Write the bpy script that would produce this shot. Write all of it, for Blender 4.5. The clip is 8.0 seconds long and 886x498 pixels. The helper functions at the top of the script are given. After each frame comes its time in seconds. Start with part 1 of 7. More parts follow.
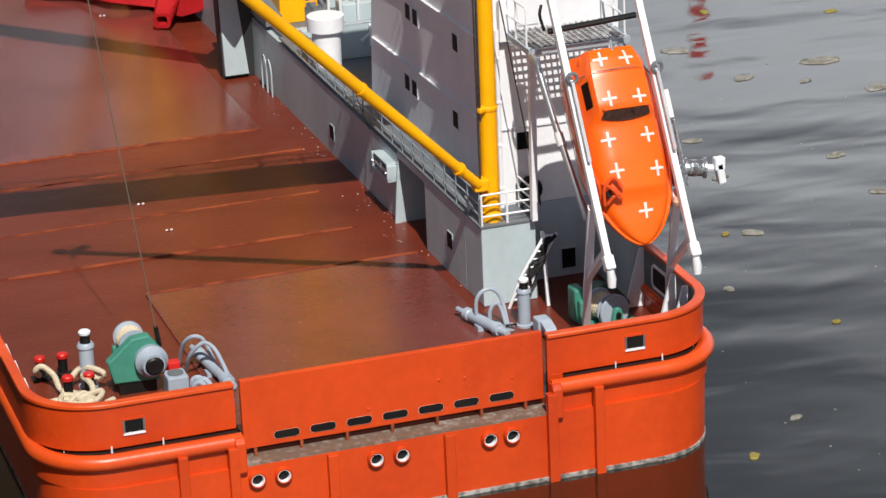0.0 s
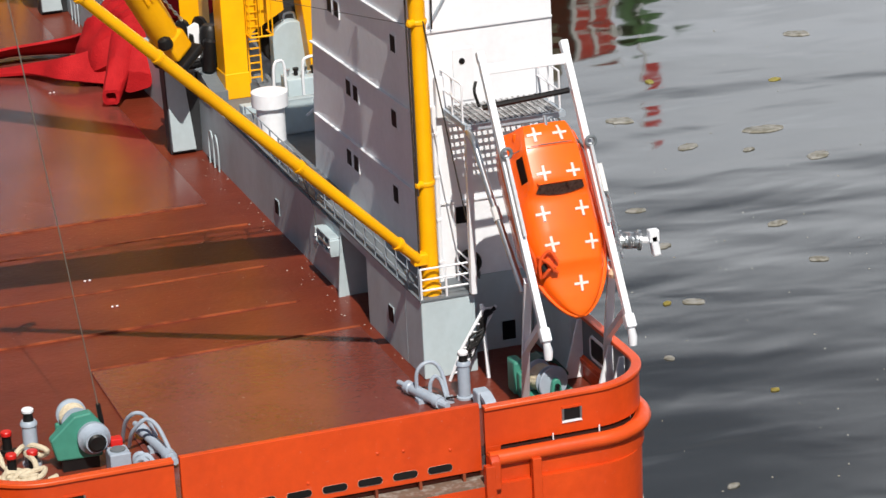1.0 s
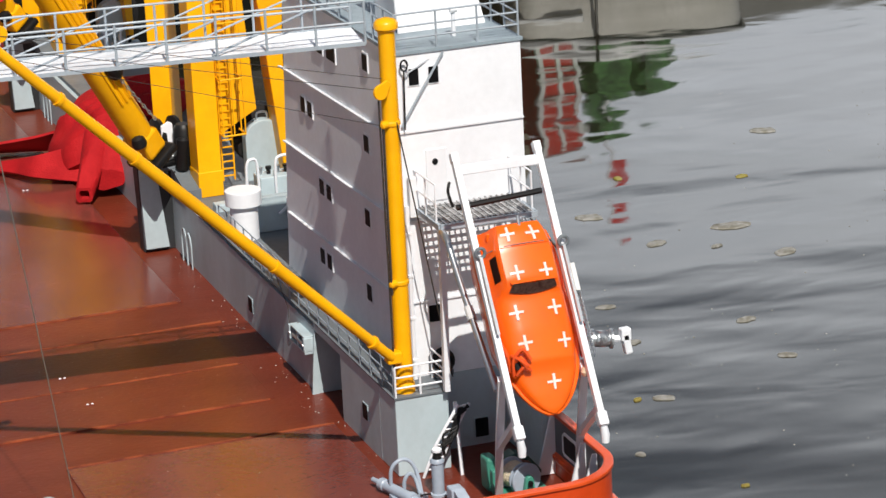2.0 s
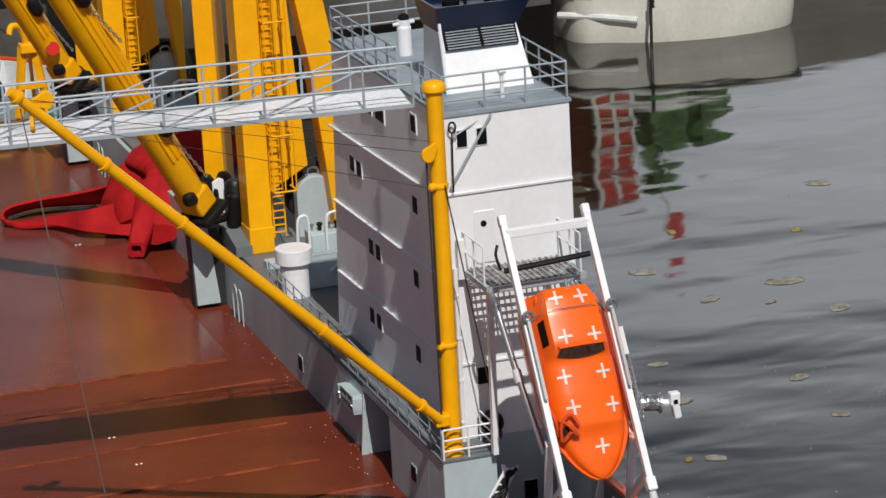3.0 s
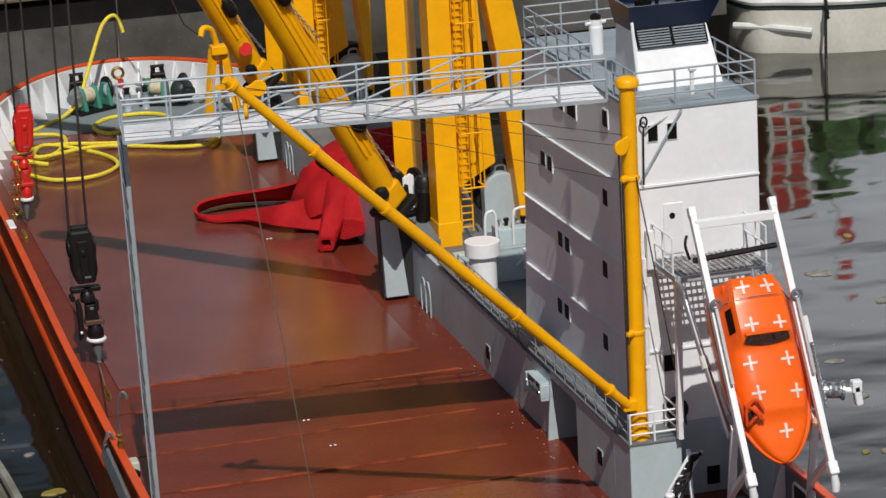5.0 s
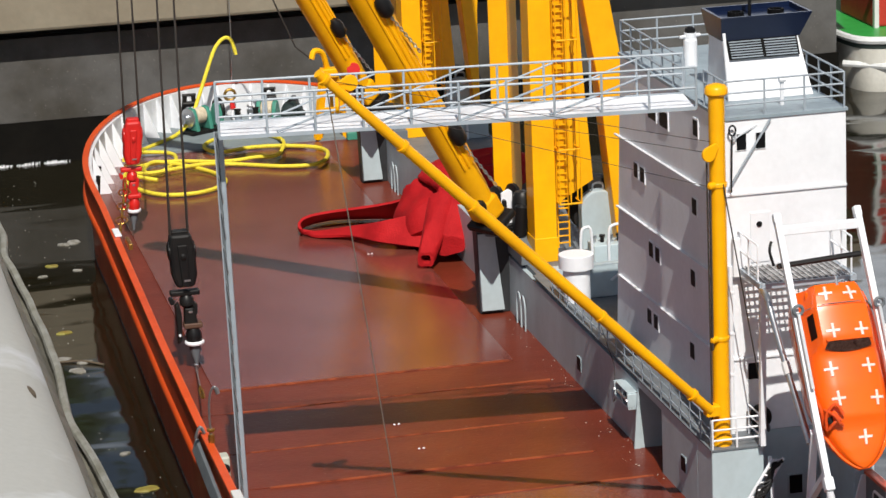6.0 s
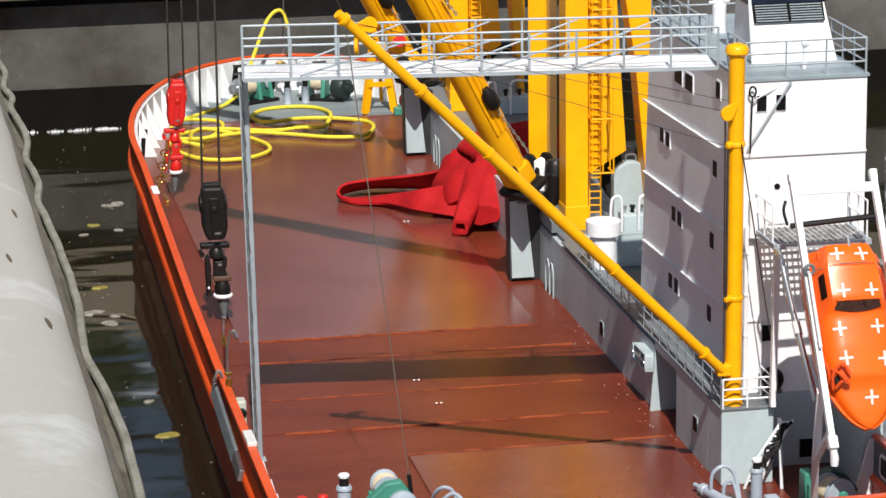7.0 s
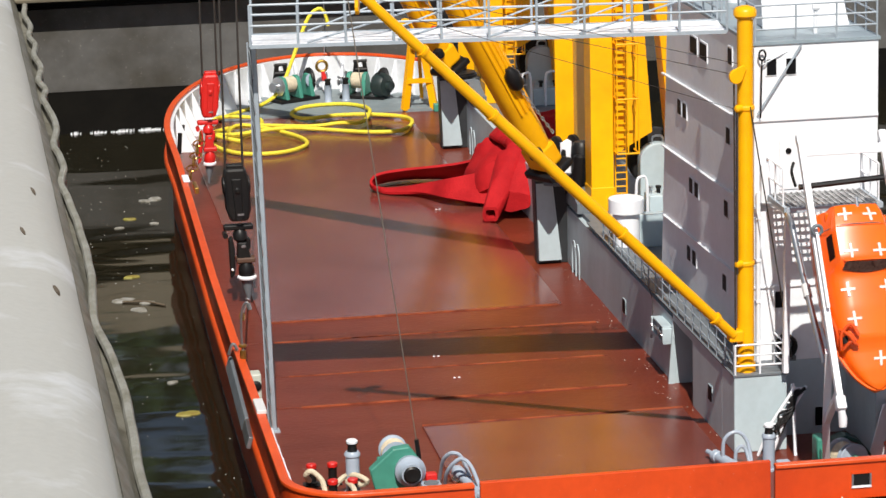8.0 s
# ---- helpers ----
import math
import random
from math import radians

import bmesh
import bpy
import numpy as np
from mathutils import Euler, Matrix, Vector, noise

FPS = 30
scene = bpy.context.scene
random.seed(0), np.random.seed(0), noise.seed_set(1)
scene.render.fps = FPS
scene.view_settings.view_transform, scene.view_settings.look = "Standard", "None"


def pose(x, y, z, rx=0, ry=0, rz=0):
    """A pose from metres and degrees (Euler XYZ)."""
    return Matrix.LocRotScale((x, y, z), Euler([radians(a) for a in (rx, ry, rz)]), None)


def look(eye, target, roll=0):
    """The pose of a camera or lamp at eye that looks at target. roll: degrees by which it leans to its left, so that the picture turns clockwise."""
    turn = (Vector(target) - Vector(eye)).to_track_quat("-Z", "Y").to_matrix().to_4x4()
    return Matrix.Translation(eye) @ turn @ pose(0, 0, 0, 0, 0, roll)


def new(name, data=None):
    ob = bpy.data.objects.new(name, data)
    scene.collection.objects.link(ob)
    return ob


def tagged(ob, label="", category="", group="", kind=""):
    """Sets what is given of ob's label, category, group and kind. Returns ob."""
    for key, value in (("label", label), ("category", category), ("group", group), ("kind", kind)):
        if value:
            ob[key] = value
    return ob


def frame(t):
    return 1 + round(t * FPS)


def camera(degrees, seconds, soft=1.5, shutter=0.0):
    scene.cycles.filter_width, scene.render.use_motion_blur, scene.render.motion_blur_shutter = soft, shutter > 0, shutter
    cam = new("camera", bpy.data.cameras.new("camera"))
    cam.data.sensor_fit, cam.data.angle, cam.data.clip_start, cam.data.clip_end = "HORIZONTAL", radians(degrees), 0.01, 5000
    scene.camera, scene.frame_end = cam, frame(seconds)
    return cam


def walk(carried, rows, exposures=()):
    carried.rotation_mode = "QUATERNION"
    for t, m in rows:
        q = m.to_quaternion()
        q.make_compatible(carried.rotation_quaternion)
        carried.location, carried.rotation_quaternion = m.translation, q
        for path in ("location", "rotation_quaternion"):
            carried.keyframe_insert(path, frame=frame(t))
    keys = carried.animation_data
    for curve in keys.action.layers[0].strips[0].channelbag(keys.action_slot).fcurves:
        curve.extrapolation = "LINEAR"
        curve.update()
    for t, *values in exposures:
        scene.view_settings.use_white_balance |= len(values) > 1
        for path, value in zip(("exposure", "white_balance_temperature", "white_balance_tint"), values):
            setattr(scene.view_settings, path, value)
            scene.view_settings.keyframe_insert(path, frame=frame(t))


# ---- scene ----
cam = camera(17.00, 8.0)
# seconds, place in metres, then heading, tilt and roll in degrees
PATH = [
    (0, -0.4677, -1.5764, 0.7203, -17.682, -20.263, -2.466),
    (0.5, -0.4631, -1.5895, 0.7324, -18.019, -19.893, -2.946),
    (1, -0.4507, -1.6012, 0.7336, -18.253, -19.075, -2.965),
    (1.5, -0.4480, -1.6053, 0.7468, -18.775, -18.449, -3.109),
    (1.7, -0.4675, -1.6160, 0.7423, -19.350, -17.778, -2.614),
    (2.8, -0.4427, -1.6096, 0.7636, -17.971, -17.009, -3.227),
    (3, -0.4482, -1.6068, 0.7612, -17.854, -16.658, -3.148),
    (3.5, -0.4556, -1.6214, 0.7677, -17.256, -16.277, -3.218),
    (4, -0.4748, -1.6355, 0.7613, -16.512, -16.154, -2.494),
    (4.5, -0.4768, -1.6511, 0.7626, -15.481, -16.199, -3.399),
    (5, -0.4959, -1.6725, 0.7630, -14.771, -16.101, -3.139),
    (5.2, -0.4911, -1.6791, 0.7631, -14.063, -16.057, -3.595),
    (6.3, -0.4702, -1.7290, 0.7128, -11.564, -14.378, -1.763),
    (6.5, -0.4582, -1.7346, 0.7054, -11.245, -14.280, -1.314),
    (7, -0.4448, -1.7549, 0.6837, -10.658, -14.319, -0.726),
    (7.5, -0.4209, -1.7680, 0.6642, -9.771, -13.759, -1.563),
    (8, -0.3914, -1.7716, 0.6291, -8.876, -13.441, -1.501),
]
walk(cam, [(t, pose(x, y, z, 90 + tilt, 0, turn) @ pose(0, 0, 0, 0, 0, roll)) for t, x, y, z, turn, tilt, roll in PATH],
     exposures=[(0.0, 0.04), (1.7, 0.14), (2.8, -0.42), (4.6, -0.46), (5.2, -0.40), (6.3, 0.12), (8.0, 0.21)])

# ---- world and sun ----
SUN_TO = Vector((-0.035, -0.305, 0.364)).normalized()
world = bpy.data.worlds.new("sky")
scene.world = world
world.use_nodes = True
wn, wl = world.node_tree.nodes, world.node_tree.links
wn.clear()
w_out = wn.new("ShaderNodeOutputWorld")
w_bg = wn.new("ShaderNodeBackground")
w_bg.inputs["Strength"].default_value = 0.050
w_sky = wn.new("ShaderNodeTexSky")
w_sky.sky_type, w_sky.sun_disc = "NISHITA", False
w_sky.sun_elevation = math.asin(SUN_TO.z)
w_sky.sun_rotation = math.atan2(SUN_TO.x, SUN_TO.y)
w_co = wn.new("ShaderNodeTexCoord")
w_map = wn.new("ShaderNodeMapping")
w_map.inputs["Scale"].default_value = (1.0, 1.0, 2.2)
w_noise = wn.new("ShaderNodeTexNoise")
w_noise.inputs["Scale"].default_value = 3.2
w_noise.inputs["Detail"].default_value = 7.0
w_noise.inputs["Roughness"].default_value = 0.58
w_ramp = wn.new("ShaderNodeValToRGB")
w_ramp.color_ramp.elements[0].position, w_ramp.color_ramp.elements[1].position = 0.50, 0.78
w_mix = wn.new("ShaderNodeMixRGB")
w_mix.inputs["Color2"].default_value = (25.0, 26.2, 28.0, 1)
wl.new(w_co.outputs["Generated"], w_map.inputs["Vector"])
wl.new(w_map.outputs["Vector"], w_noise.inputs["Vector"])
wl.new(w_noise.outputs["Fac"], w_ramp.inputs["Fac"])
w_sep = wn.new("ShaderNodeSeparateXYZ")
w_low = wn.new("ShaderNodeMapRange")
w_low.interpolation_type = "SMOOTHSTEP"
w_low.inputs["From Min"].default_value, w_low.inputs["From Max"].default_value = 0.24, 0.44
w_low.inputs["To Min"].default_value, w_low.inputs["To Max"].default_value = 0.95, 0.0
w_add = wn.new("ShaderNodeMath")
w_add.operation, w_add.use_clamp = "ADD", True
wl.new(w_co.outputs["Generated"], w_sep.inputs["Vector"])
# the haze is brightest over the open water to the north-east
w_dot = wn.new("ShaderNodeVectorMath")
w_dot.operation = "DOT_PRODUCT"
w_dot.inputs[1].default_value = (0.62, 0.78, 0.0)
w_side = wn.new("ShaderNodeMapRange")
w_side.inputs["From Min"].default_value, w_side.inputs["From Max"].default_value = 0.66, 0.95
w_side.inputs["To Min"].default_value, w_side.inputs["To Max"].default_value = 0.34, 1.0
w_haze = wn.new("ShaderNodeMath")
w_haze.operation = "MULTIPLY"
w_cloud = wn.new("ShaderNodeMath")
w_cloud.operation = "MULTIPLY"
w_cloud.inputs[1].default_value = 0.38
wl.new(w_co.outputs["Generated"], w_dot.inputs[0])
wl.new(w_dot.outputs["Value"], w_side.inputs["Value"])
w_lean = wn.new("ShaderNodeMath")
w_lean.operation = "MULTIPLY_ADD"
w_lean.inputs[1].default_value, w_lean.inputs[2].default_value = -1.2, 1.2 * 0.892
w_rise = wn.new("ShaderNodeMath")
w_rise.operation = "ADD"
wl.new(w_dot.outputs["Value"], w_lean.inputs[0])
wl.new(w_lean.outputs["Value"], w_rise.inputs[0])
wl.new(w_sep.outputs["Z"], w_rise.inputs[1])
wl.new(w_rise.outputs["Value"], w_low.inputs["Value"])
wl.new(w_low.outputs["Result"], w_haze.inputs[0])
w_thin = wn.new("ShaderNodeMapRange")
w_thin.inputs["From Min"].default_value, w_thin.inputs["From Max"].default_value = 0.34, 0.66
w_thin.inputs["To Min"].default_value, w_thin.inputs["To Max"].default_value = 0.78, 1.30
w_bank = wn.new("ShaderNodeMath")
w_bank.operation = "MULTIPLY"
wl.new(w_noise.outputs["Fac"], w_thin.inputs["Value"])
wl.new(w_side.outputs["Result"], w_bank.inputs[0])
wl.new(w_thin.outputs["Result"], w_bank.inputs[1])
wl.new(w_bank.outputs["Value"], w_haze.inputs[1])
wl.new(w_ramp.outputs["Color"], w_cloud.inputs[0])
wl.new(w_haze.outputs["Value"], w_add.inputs[0])
wl.new(w_cloud.outputs["Value"], w_add.inputs[1])
wl.new(w_add.outputs["Value"], w_mix.inputs["Fac"])
wl.new(w_sky.outputs["Color"], w_mix.inputs["Color1"])
wl.new(w_mix.outputs["Color"], w_bg.inputs["Color"])
wl.new(w_bg.outputs["Background"], w_out.inputs["Surface"])

sun_data = bpy.data.lights.new("sun", "SUN")
sun_data.energy, sun_data.angle, sun_data.color = 5.0, radians(0.5), (1.0, 0.95, 0.87)
sun = new("sun", sun_data)
sun.matrix_world = look(SUN_TO * 5, (0, 0, 0))

# ---- materials ----


def mat(name, color, rough=0.5, metal=0.0, second=None, scale=40.0, mix=(0.35, 0.7), bump=0.0, bump_scale=200.0, spread=0.12, coat=0.0, spec=0.5, fleck=0.0, stretch=(1, 1, 1), dent=0.0):
    """Painted or raw surface: base colour broken up by stains (scale) and grain, fine relief, slightly uneven gloss."""
    m = bpy.data.materials.new(name)
    m.use_nodes = True
    n, l = m.node_tree.nodes, m.node_tree.links
    b = n["Principled BSDF"]
    b.inputs["Metallic"].default_value = metal
    b.inputs["Coat Weight"].default_value = coat
    b.inputs["Specular IOR Level"].default_value = spec
    geo = n.new("ShaderNodeNewGeometry")
    big = n.new("ShaderNodeTexNoise")
    big.inputs["Scale"].default_value, big.inputs["Detail"].default_value, big.inputs["Roughness"].default_value = scale, 5.0, 0.6
    fine = n.new("ShaderNodeTexNoise")
    fine.inputs["Scale"].default_value, fine.inputs["Detail"].default_value = bump_scale, 3.0
    pull = n.new("ShaderNodeMapping")
    pull.inputs["Scale"].default_value = stretch
    l.new(geo.outputs["Position"], pull.inputs["Vector"])
    l.new(pull.outputs["Vector"], big.inputs["Vector"])
    l.new(geo.outputs["Position"], fine.inputs["Vector"])
    second = second or tuple(c * 0.82 for c in color)
    ramp = n.new("ShaderNodeValToRGB")
    ramp.color_ramp.elements[0].position, ramp.color_ramp.elements[1].position = mix
    ramp.color_ramp.elements[0].color, ramp.color_ramp.elements[1].color = (*color, 1), (*second, 1)
    l.new(big.outputs["Fac"], ramp.inputs["Fac"])
    grain = n.new("ShaderNodeMapRange")
    grain.inputs["To Min"].default_value, grain.inputs["To Max"].default_value = 1 - spread, 1 + spread
    l.new(fine.outputs["Fac"], grain.inputs["Value"])
    info = n.new("ShaderNodeObjectInfo")
    odd = n.new("ShaderNodeMapRange")
    odd.inputs["To Min"].default_value, odd.inputs["To Max"].default_value = 0.96, 1.04
    l.new(info.outputs["Random"], odd.inputs["Value"])
    both = n.new("ShaderNodeMath")
    both.operation = "MULTIPLY"
    l.new(grain.outputs["Result"], both.inputs[0])
    l.new(odd.outputs["Result"], both.inputs[1])
    mul = n.new("ShaderNodeVectorMath")
    mul.operation = "SCALE"
    l.new(ramp.outputs["Color"], mul.inputs[0])
    l.new(both.outputs["Value"], mul.inputs["Scale"])
    last = mul.outputs["Vector"]
    if fleck:
        spots = n.new("ShaderNodeTexNoise")
        spots.inputs["Scale"].default_value, spots.inputs["Detail"].default_value = 420.0, 2.0
        l.new(geo.outputs["Position"], spots.inputs["Vector"])
        cut = n.new("ShaderNodeValToRGB")
        cut.color_ramp.elements[0].position, cut.color_ramp.elements[1].position = 0.70, 0.77
        l.new(spots.outputs["Fac"], cut.inputs["Fac"])
        fac = n.new("ShaderNodeMath")
        fac.operation = "MULTIPLY"
        fac.inputs[1].default_value = fleck
        l.new(cut.outputs["Color"], fac.inputs[0])
        blend = n.new("ShaderNodeMixRGB")
        blend.inputs["Color2"].default_value = (0.55, 0.5, 0.45, 1)
        l.new(fac.outputs["Value"], blend.inputs["Fac"])
        l.new(last, blend.inputs["Color1"])
        last = blend.outputs["Color"]
    l.new(last, b.inputs["Base Color"])
    gloss = n.new("ShaderNodeMapRange")
    gloss.inputs["To Min"].default_value, gloss.inputs["To Max"].default_value = max(0.03, rough * 0.8), min(1.0, rough * 1.2)
    l.new(big.outputs["Fac"], gloss.inputs["Value"])
    l.new(gloss.outputs["Result"], b.inputs["Roughness"])
    if bump:
        bp = n.new("ShaderNodeBump")
        bp.inputs["Strength"].default_value, bp.inputs["Distance"].default_value = bump, 0.001
        l.new(fine.outputs["Fac"], bp.inputs["Height"])
        if dent:
            soft_ = n.new("ShaderNodeTexNoise")
            soft_.inputs["Scale"].default_value, soft_.inputs["Detail"].default_value = 45.0, 2.0
            l.new(geo.outputs["Position"], soft_.inputs["Vector"])
            bd = n.new("ShaderNodeBump")
            bd.inputs["Strength"].default_value, bd.inputs["Distance"].default_value = dent, 0.003
            l.new(soft_.outputs["Fac"], bd.inputs["Height"])
            l.new(bd.outputs["Normal"], bp.inputs["Normal"])
        l.new(bp.outputs["Normal"], b.inputs["Normal"])
    return m


ORANGE = mat("orange_hull_paint", (0.627, 0.0645, 0.0076), 0.36, second=(0.448, 0.0395, 0.0059), spec=0.38, fleck=0.10, scale=16, mix=(0.3, 0.75), bump=0.22, spread=0.10, dent=0.25, stretch=(1, 1, 0.35))
# brighter orange than the hull, for strake, cap rail and lifeboat bracket
BRIGHT_ORANGE = mat("brighter_orange", (0.70, 0.084, 0.010), 0.36, second=(0.56, 0.060, 0.009), scale=22, bump=0.15, spread=0.08)
LIFE = mat("orange_glossy_plastic", (0.92, 0.130, 0.004), 0.30, second=(0.88, 0.108, 0.004), scale=30, spread=0.04, coat=0.3)
DECK = mat("red_brown_deck_paint", (0.156, 0.0275, 0.0122), 0.36, second=(0.116, 0.0195, 0.0088), scale=13, mix=(0.36, 0.66), bump=0.22, bump_scale=260, spread=0.15, fleck=0.30, spec=0.36, stretch=(0.7, 1.1, 1), dent=0.10)
HATCH = mat("red_brown_hatch_paint", (0.176, 0.046, 0.034), 0.21, second=(0.126, 0.031, 0.022), scale=12, bump=0.12, bump_scale=300, spread=0.20, fleck=0.20, dent=0.05, spec=0.70)
WORN = mat("worn_orange_edge", (0.32, 0.073, 0.026), 0.5, second=(0.15, 0.029, 0.012), mix=(0.40, 0.62), scale=70, bump=0.3)
WHITE = mat("white_paint", (0.80, 0.82, 0.86), 0.42, second=(0.72, 0.735, 0.77), scale=18, bump=0.10, spread=0.06, dent=0.10, stretch=(1, 1, 0.4))
GREYWALL = mat("light_grey_paint", (0.66, 0.655, 0.65), 0.45, second=(0.58, 0.575, 0.57), scale=25, bump=0.08, spread=0.05)
HOUSE = mat("pale_blue_grey_paint", (0.45, 0.54, 0.575), 0.45, second=(0.37, 0.435, 0.46), scale=22, bump=0.12, spread=0.07, dent=0.08, stretch=(1, 1, 0.5), fleck=0.12)
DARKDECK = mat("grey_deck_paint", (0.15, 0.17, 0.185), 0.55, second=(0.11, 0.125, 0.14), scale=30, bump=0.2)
RAIL = mat("blue_grey_rail_paint", (0.34, 0.39, 0.44), 0.5)
STEEL = mat("bright_steel", (0.60, 0.62, 0.64), 0.3, metal=0.9, scale=60)
YELLOW = mat("yellow_crane_paint", (0.93, 0.450, 0.002), 0.36, second=(0.82, 0.365, 0.002), scale=24, bump=0.10, spread=0.06, spec=0.35, dent=0.08)
BLACK = mat("black_paint", (0.007, 0.007, 0.008), 0.42, second=(0.012, 0.011, 0.010), spec=0.28)
RUBBER = mat("black_rubber", (0.008, 0.008, 0.009), 0.65, second=(0.020, 0.018, 0.017), bump=0.2, spec=0.25)
PANE = mat("dark_window_glass", (0.006, 0.006, 0.007), 0.5, spec=0.08, second=(0.014, 0.014, 0.015), spread=0.02)
NAVY = mat("navy_blue_paint", (0.005, 0.012, 0.042), 0.3)
MATT = mat("matt_black_paint", (0.004, 0.004, 0.0045), 0.7, spec=0.1, second=(0.007, 0.007, 0.007))
GREEN = mat("sea_green_winch_paint", (0.055, 0.26, 0.19), 0.42, second=(0.045, 0.20, 0.15), bump=0.1)
PIPE = mat("blue_grey_fitting_paint", (0.36, 0.42, 0.50), 0.38, second=(0.30, 0.35, 0.42))
RED = mat("red_hook_paint", (0.62, 0.018, 0.014), 0.35)
SLING = mat("red_woven_sling", (0.41, 0.006, 0.009), 0.8, spec=0.25, second=(0.30, 0.004, 0.007), scale=45, bump=0.6, bump_scale=700, spread=0.16, dent=0.4)
ROPE_Y = mat("yellow_rope_fibre", (0.80, 0.66, 0.04), 0.65, second=(0.40, 0.34, 0.03), scale=700, mix=(0.54, 0.66), bump=0.8, bump_scale=900, spread=0.25)
ROPE_W = mat("cream_rope_fibre", (0.62, 0.54, 0.40), 0.8, second=(0.48, 0.40, 0.28), scale=260, bump=0.8, bump_scale=900, spread=0.2)
WIRE = mat("dark_rigging_wire", (0.035, 0.028, 0.024), 0.5)
BRASS = mat("brass_fitting", (0.55, 0.33, 0.08), 0.32, metal=0.9)
CONCRETE = mat("pale_worn_concrete", (0.385, 0.385, 0.365), 0.85, second=(0.53, 0.55, 0.57), scale=7.5, mix=(0.54, 0.68), bump=0.25, bump_scale=170, spread=0.07, fleck=0.08, stretch=(0.8, 1.2, 1))
LINER = mat("dark_mottled_basin_wall", (0.098, 0.096, 0.093), 0.6, second=(0.034, 0.029, 0.020), scale=5, mix=(0.38, 0.62), bump=0.5, bump_scale=60, spread=0.3, fleck=0.25)
COPING = mat("tan_stone_coping", (0.24, 0.21, 0.155), 0.85, second=(0.19, 0.16, 0.115), scale=9, bump=0.4, bump_scale=90)
GROUND = mat("grey_paving_ground", (0.20, 0.20, 0.19), 0.9, second=(0.15, 0.15, 0.14), scale=3, bump=0.4, bump_scale=60)
FABRIC = mat("grey_liner_fabric", (0.20, 0.195, 0.165), 0.6, second=(0.115, 0.105, 0.080), scale=30, bump=0.6, bump_scale=250, spread=0.2)
FOAM = mat("pale_floating_scum", (0.27, 0.265, 0.245), 0.8, second=(0.16, 0.15, 0.12), scale=160, mix=(0.42, 0.6), bump=0.4)
LEAF = mat("yellowing_leaf", (0.27, 0.25, 0.05), 0.6, second=(0.2, 0.13, 0.03), scale=90)
GREENDECK = mat("green_boat_paint", (0.03, 0.33, 0.06), 0.4)


def water_material():
    m = bpy.data.materials.new("dark_rippled_water")
    m.use_nodes = True
    n, l = m.node_tree.nodes, m.node_tree.links
    b = n["Principled BSDF"]
    b.inputs["Base Color"].default_value = (0.012, 0.0105, 0.0055, 1)
    b.inputs["Roughness"].default_value = 0.06
    b.inputs["IOR"].default_value = 1.75
    b.inputs["Specular IOR Level"].default_value = 0.62
    geo = n.new("ShaderNodeNewGeometry")
    stretch = n.new("ShaderNodeMapping")
    stretch.inputs["Scale"].default_value = (0.7, 1.3, 1.0)
    l.new(geo.outputs["Position"], stretch.inputs["Vector"])
    heights = []
    for scale, detail in ((2.6, 2.0), (11.0, 1.5), (24.0, 1.0)):
        t = n.new("ShaderNodeTexNoise")
        t.inputs["Scale"].default_value, t.inputs["Detail"].default_value = scale, detail
        t.inputs["Distortion"].default_value = 0.6
        l.new(stretch.outputs["Vector"], t.inputs["Vector"])
        heights.append(t)
    b1, b2 = n.new("ShaderNodeBump"), n.new("ShaderNodeBump")
    b1.inputs["Strength"].default_value, b1.inputs["Distance"].default_value = 0.24, 0.03
    b2.inputs["Strength"].default_value, b2.inputs["Distance"].default_value = 0.20, 0.0045
    l.new(heights[0].outputs["Fac"], b1.inputs["Height"])
    l.new(heights[1].outputs["Fac"], b2.inputs["Height"])
    l.new(b1.outputs["Normal"], b2.inputs["Normal"])
    b3 = n.new("ShaderNodeBump")
    b3.inputs["Strength"].default_value, b3.inputs["Distance"].default_value = 0.05, 0.0022
    l.new(heights[2].outputs["Fac"], b3.inputs["Height"])
    l.new(b2.outputs["Normal"], b3.inputs["Normal"])
    l.new(b3.outputs["Normal"], b.inputs["Normal"])
    return m


WATER = water_material()

# ---- mesh helpers ----
BASE = {}


def thing(name, base, label, category, group="", kind=""):
    """An Empty at the thing's base, which parents its parts."""
    ob = new(name)
    ob.empty_display_size = 0.01
    ob.location = base
    BASE[ob] = Vector(base)
    return tagged(ob, label, category, group, kind)


def finish(ob, smooth):
    if smooth:
        for p in ob.data.polygons:
            p.use_smooth = True
        ob.data.set_sharp_from_angle(angle=radians(38))
    return ob


def part(name, bm, material, parent, label="", smooth=False, bevel=0.0):
    """One mesh under a thing or under one of its parts; its shape is given in world metres."""
    off = BASE.get(parent, Vector((0, 0, 0)))
    bmesh.ops.translate(bm, vec=-off, verts=bm.verts)
    bmesh.ops.recalc_face_normals(bm, faces=bm.faces)
    me = bpy.data.meshes.new(name)
    bm.to_mesh(me)
    bm.free()
    me.materials.append(material)
    ob = new(name, me)
    ob.parent = parent
    BASE[ob] = off
    if bevel:
        mod = ob.modifiers.new("edge", "BEVEL")
        mod.width, mod.segments, mod.limit_method = bevel, 2, "ANGLE"
    if label:
        tagged(ob, label)
    return finish(ob, smooth)


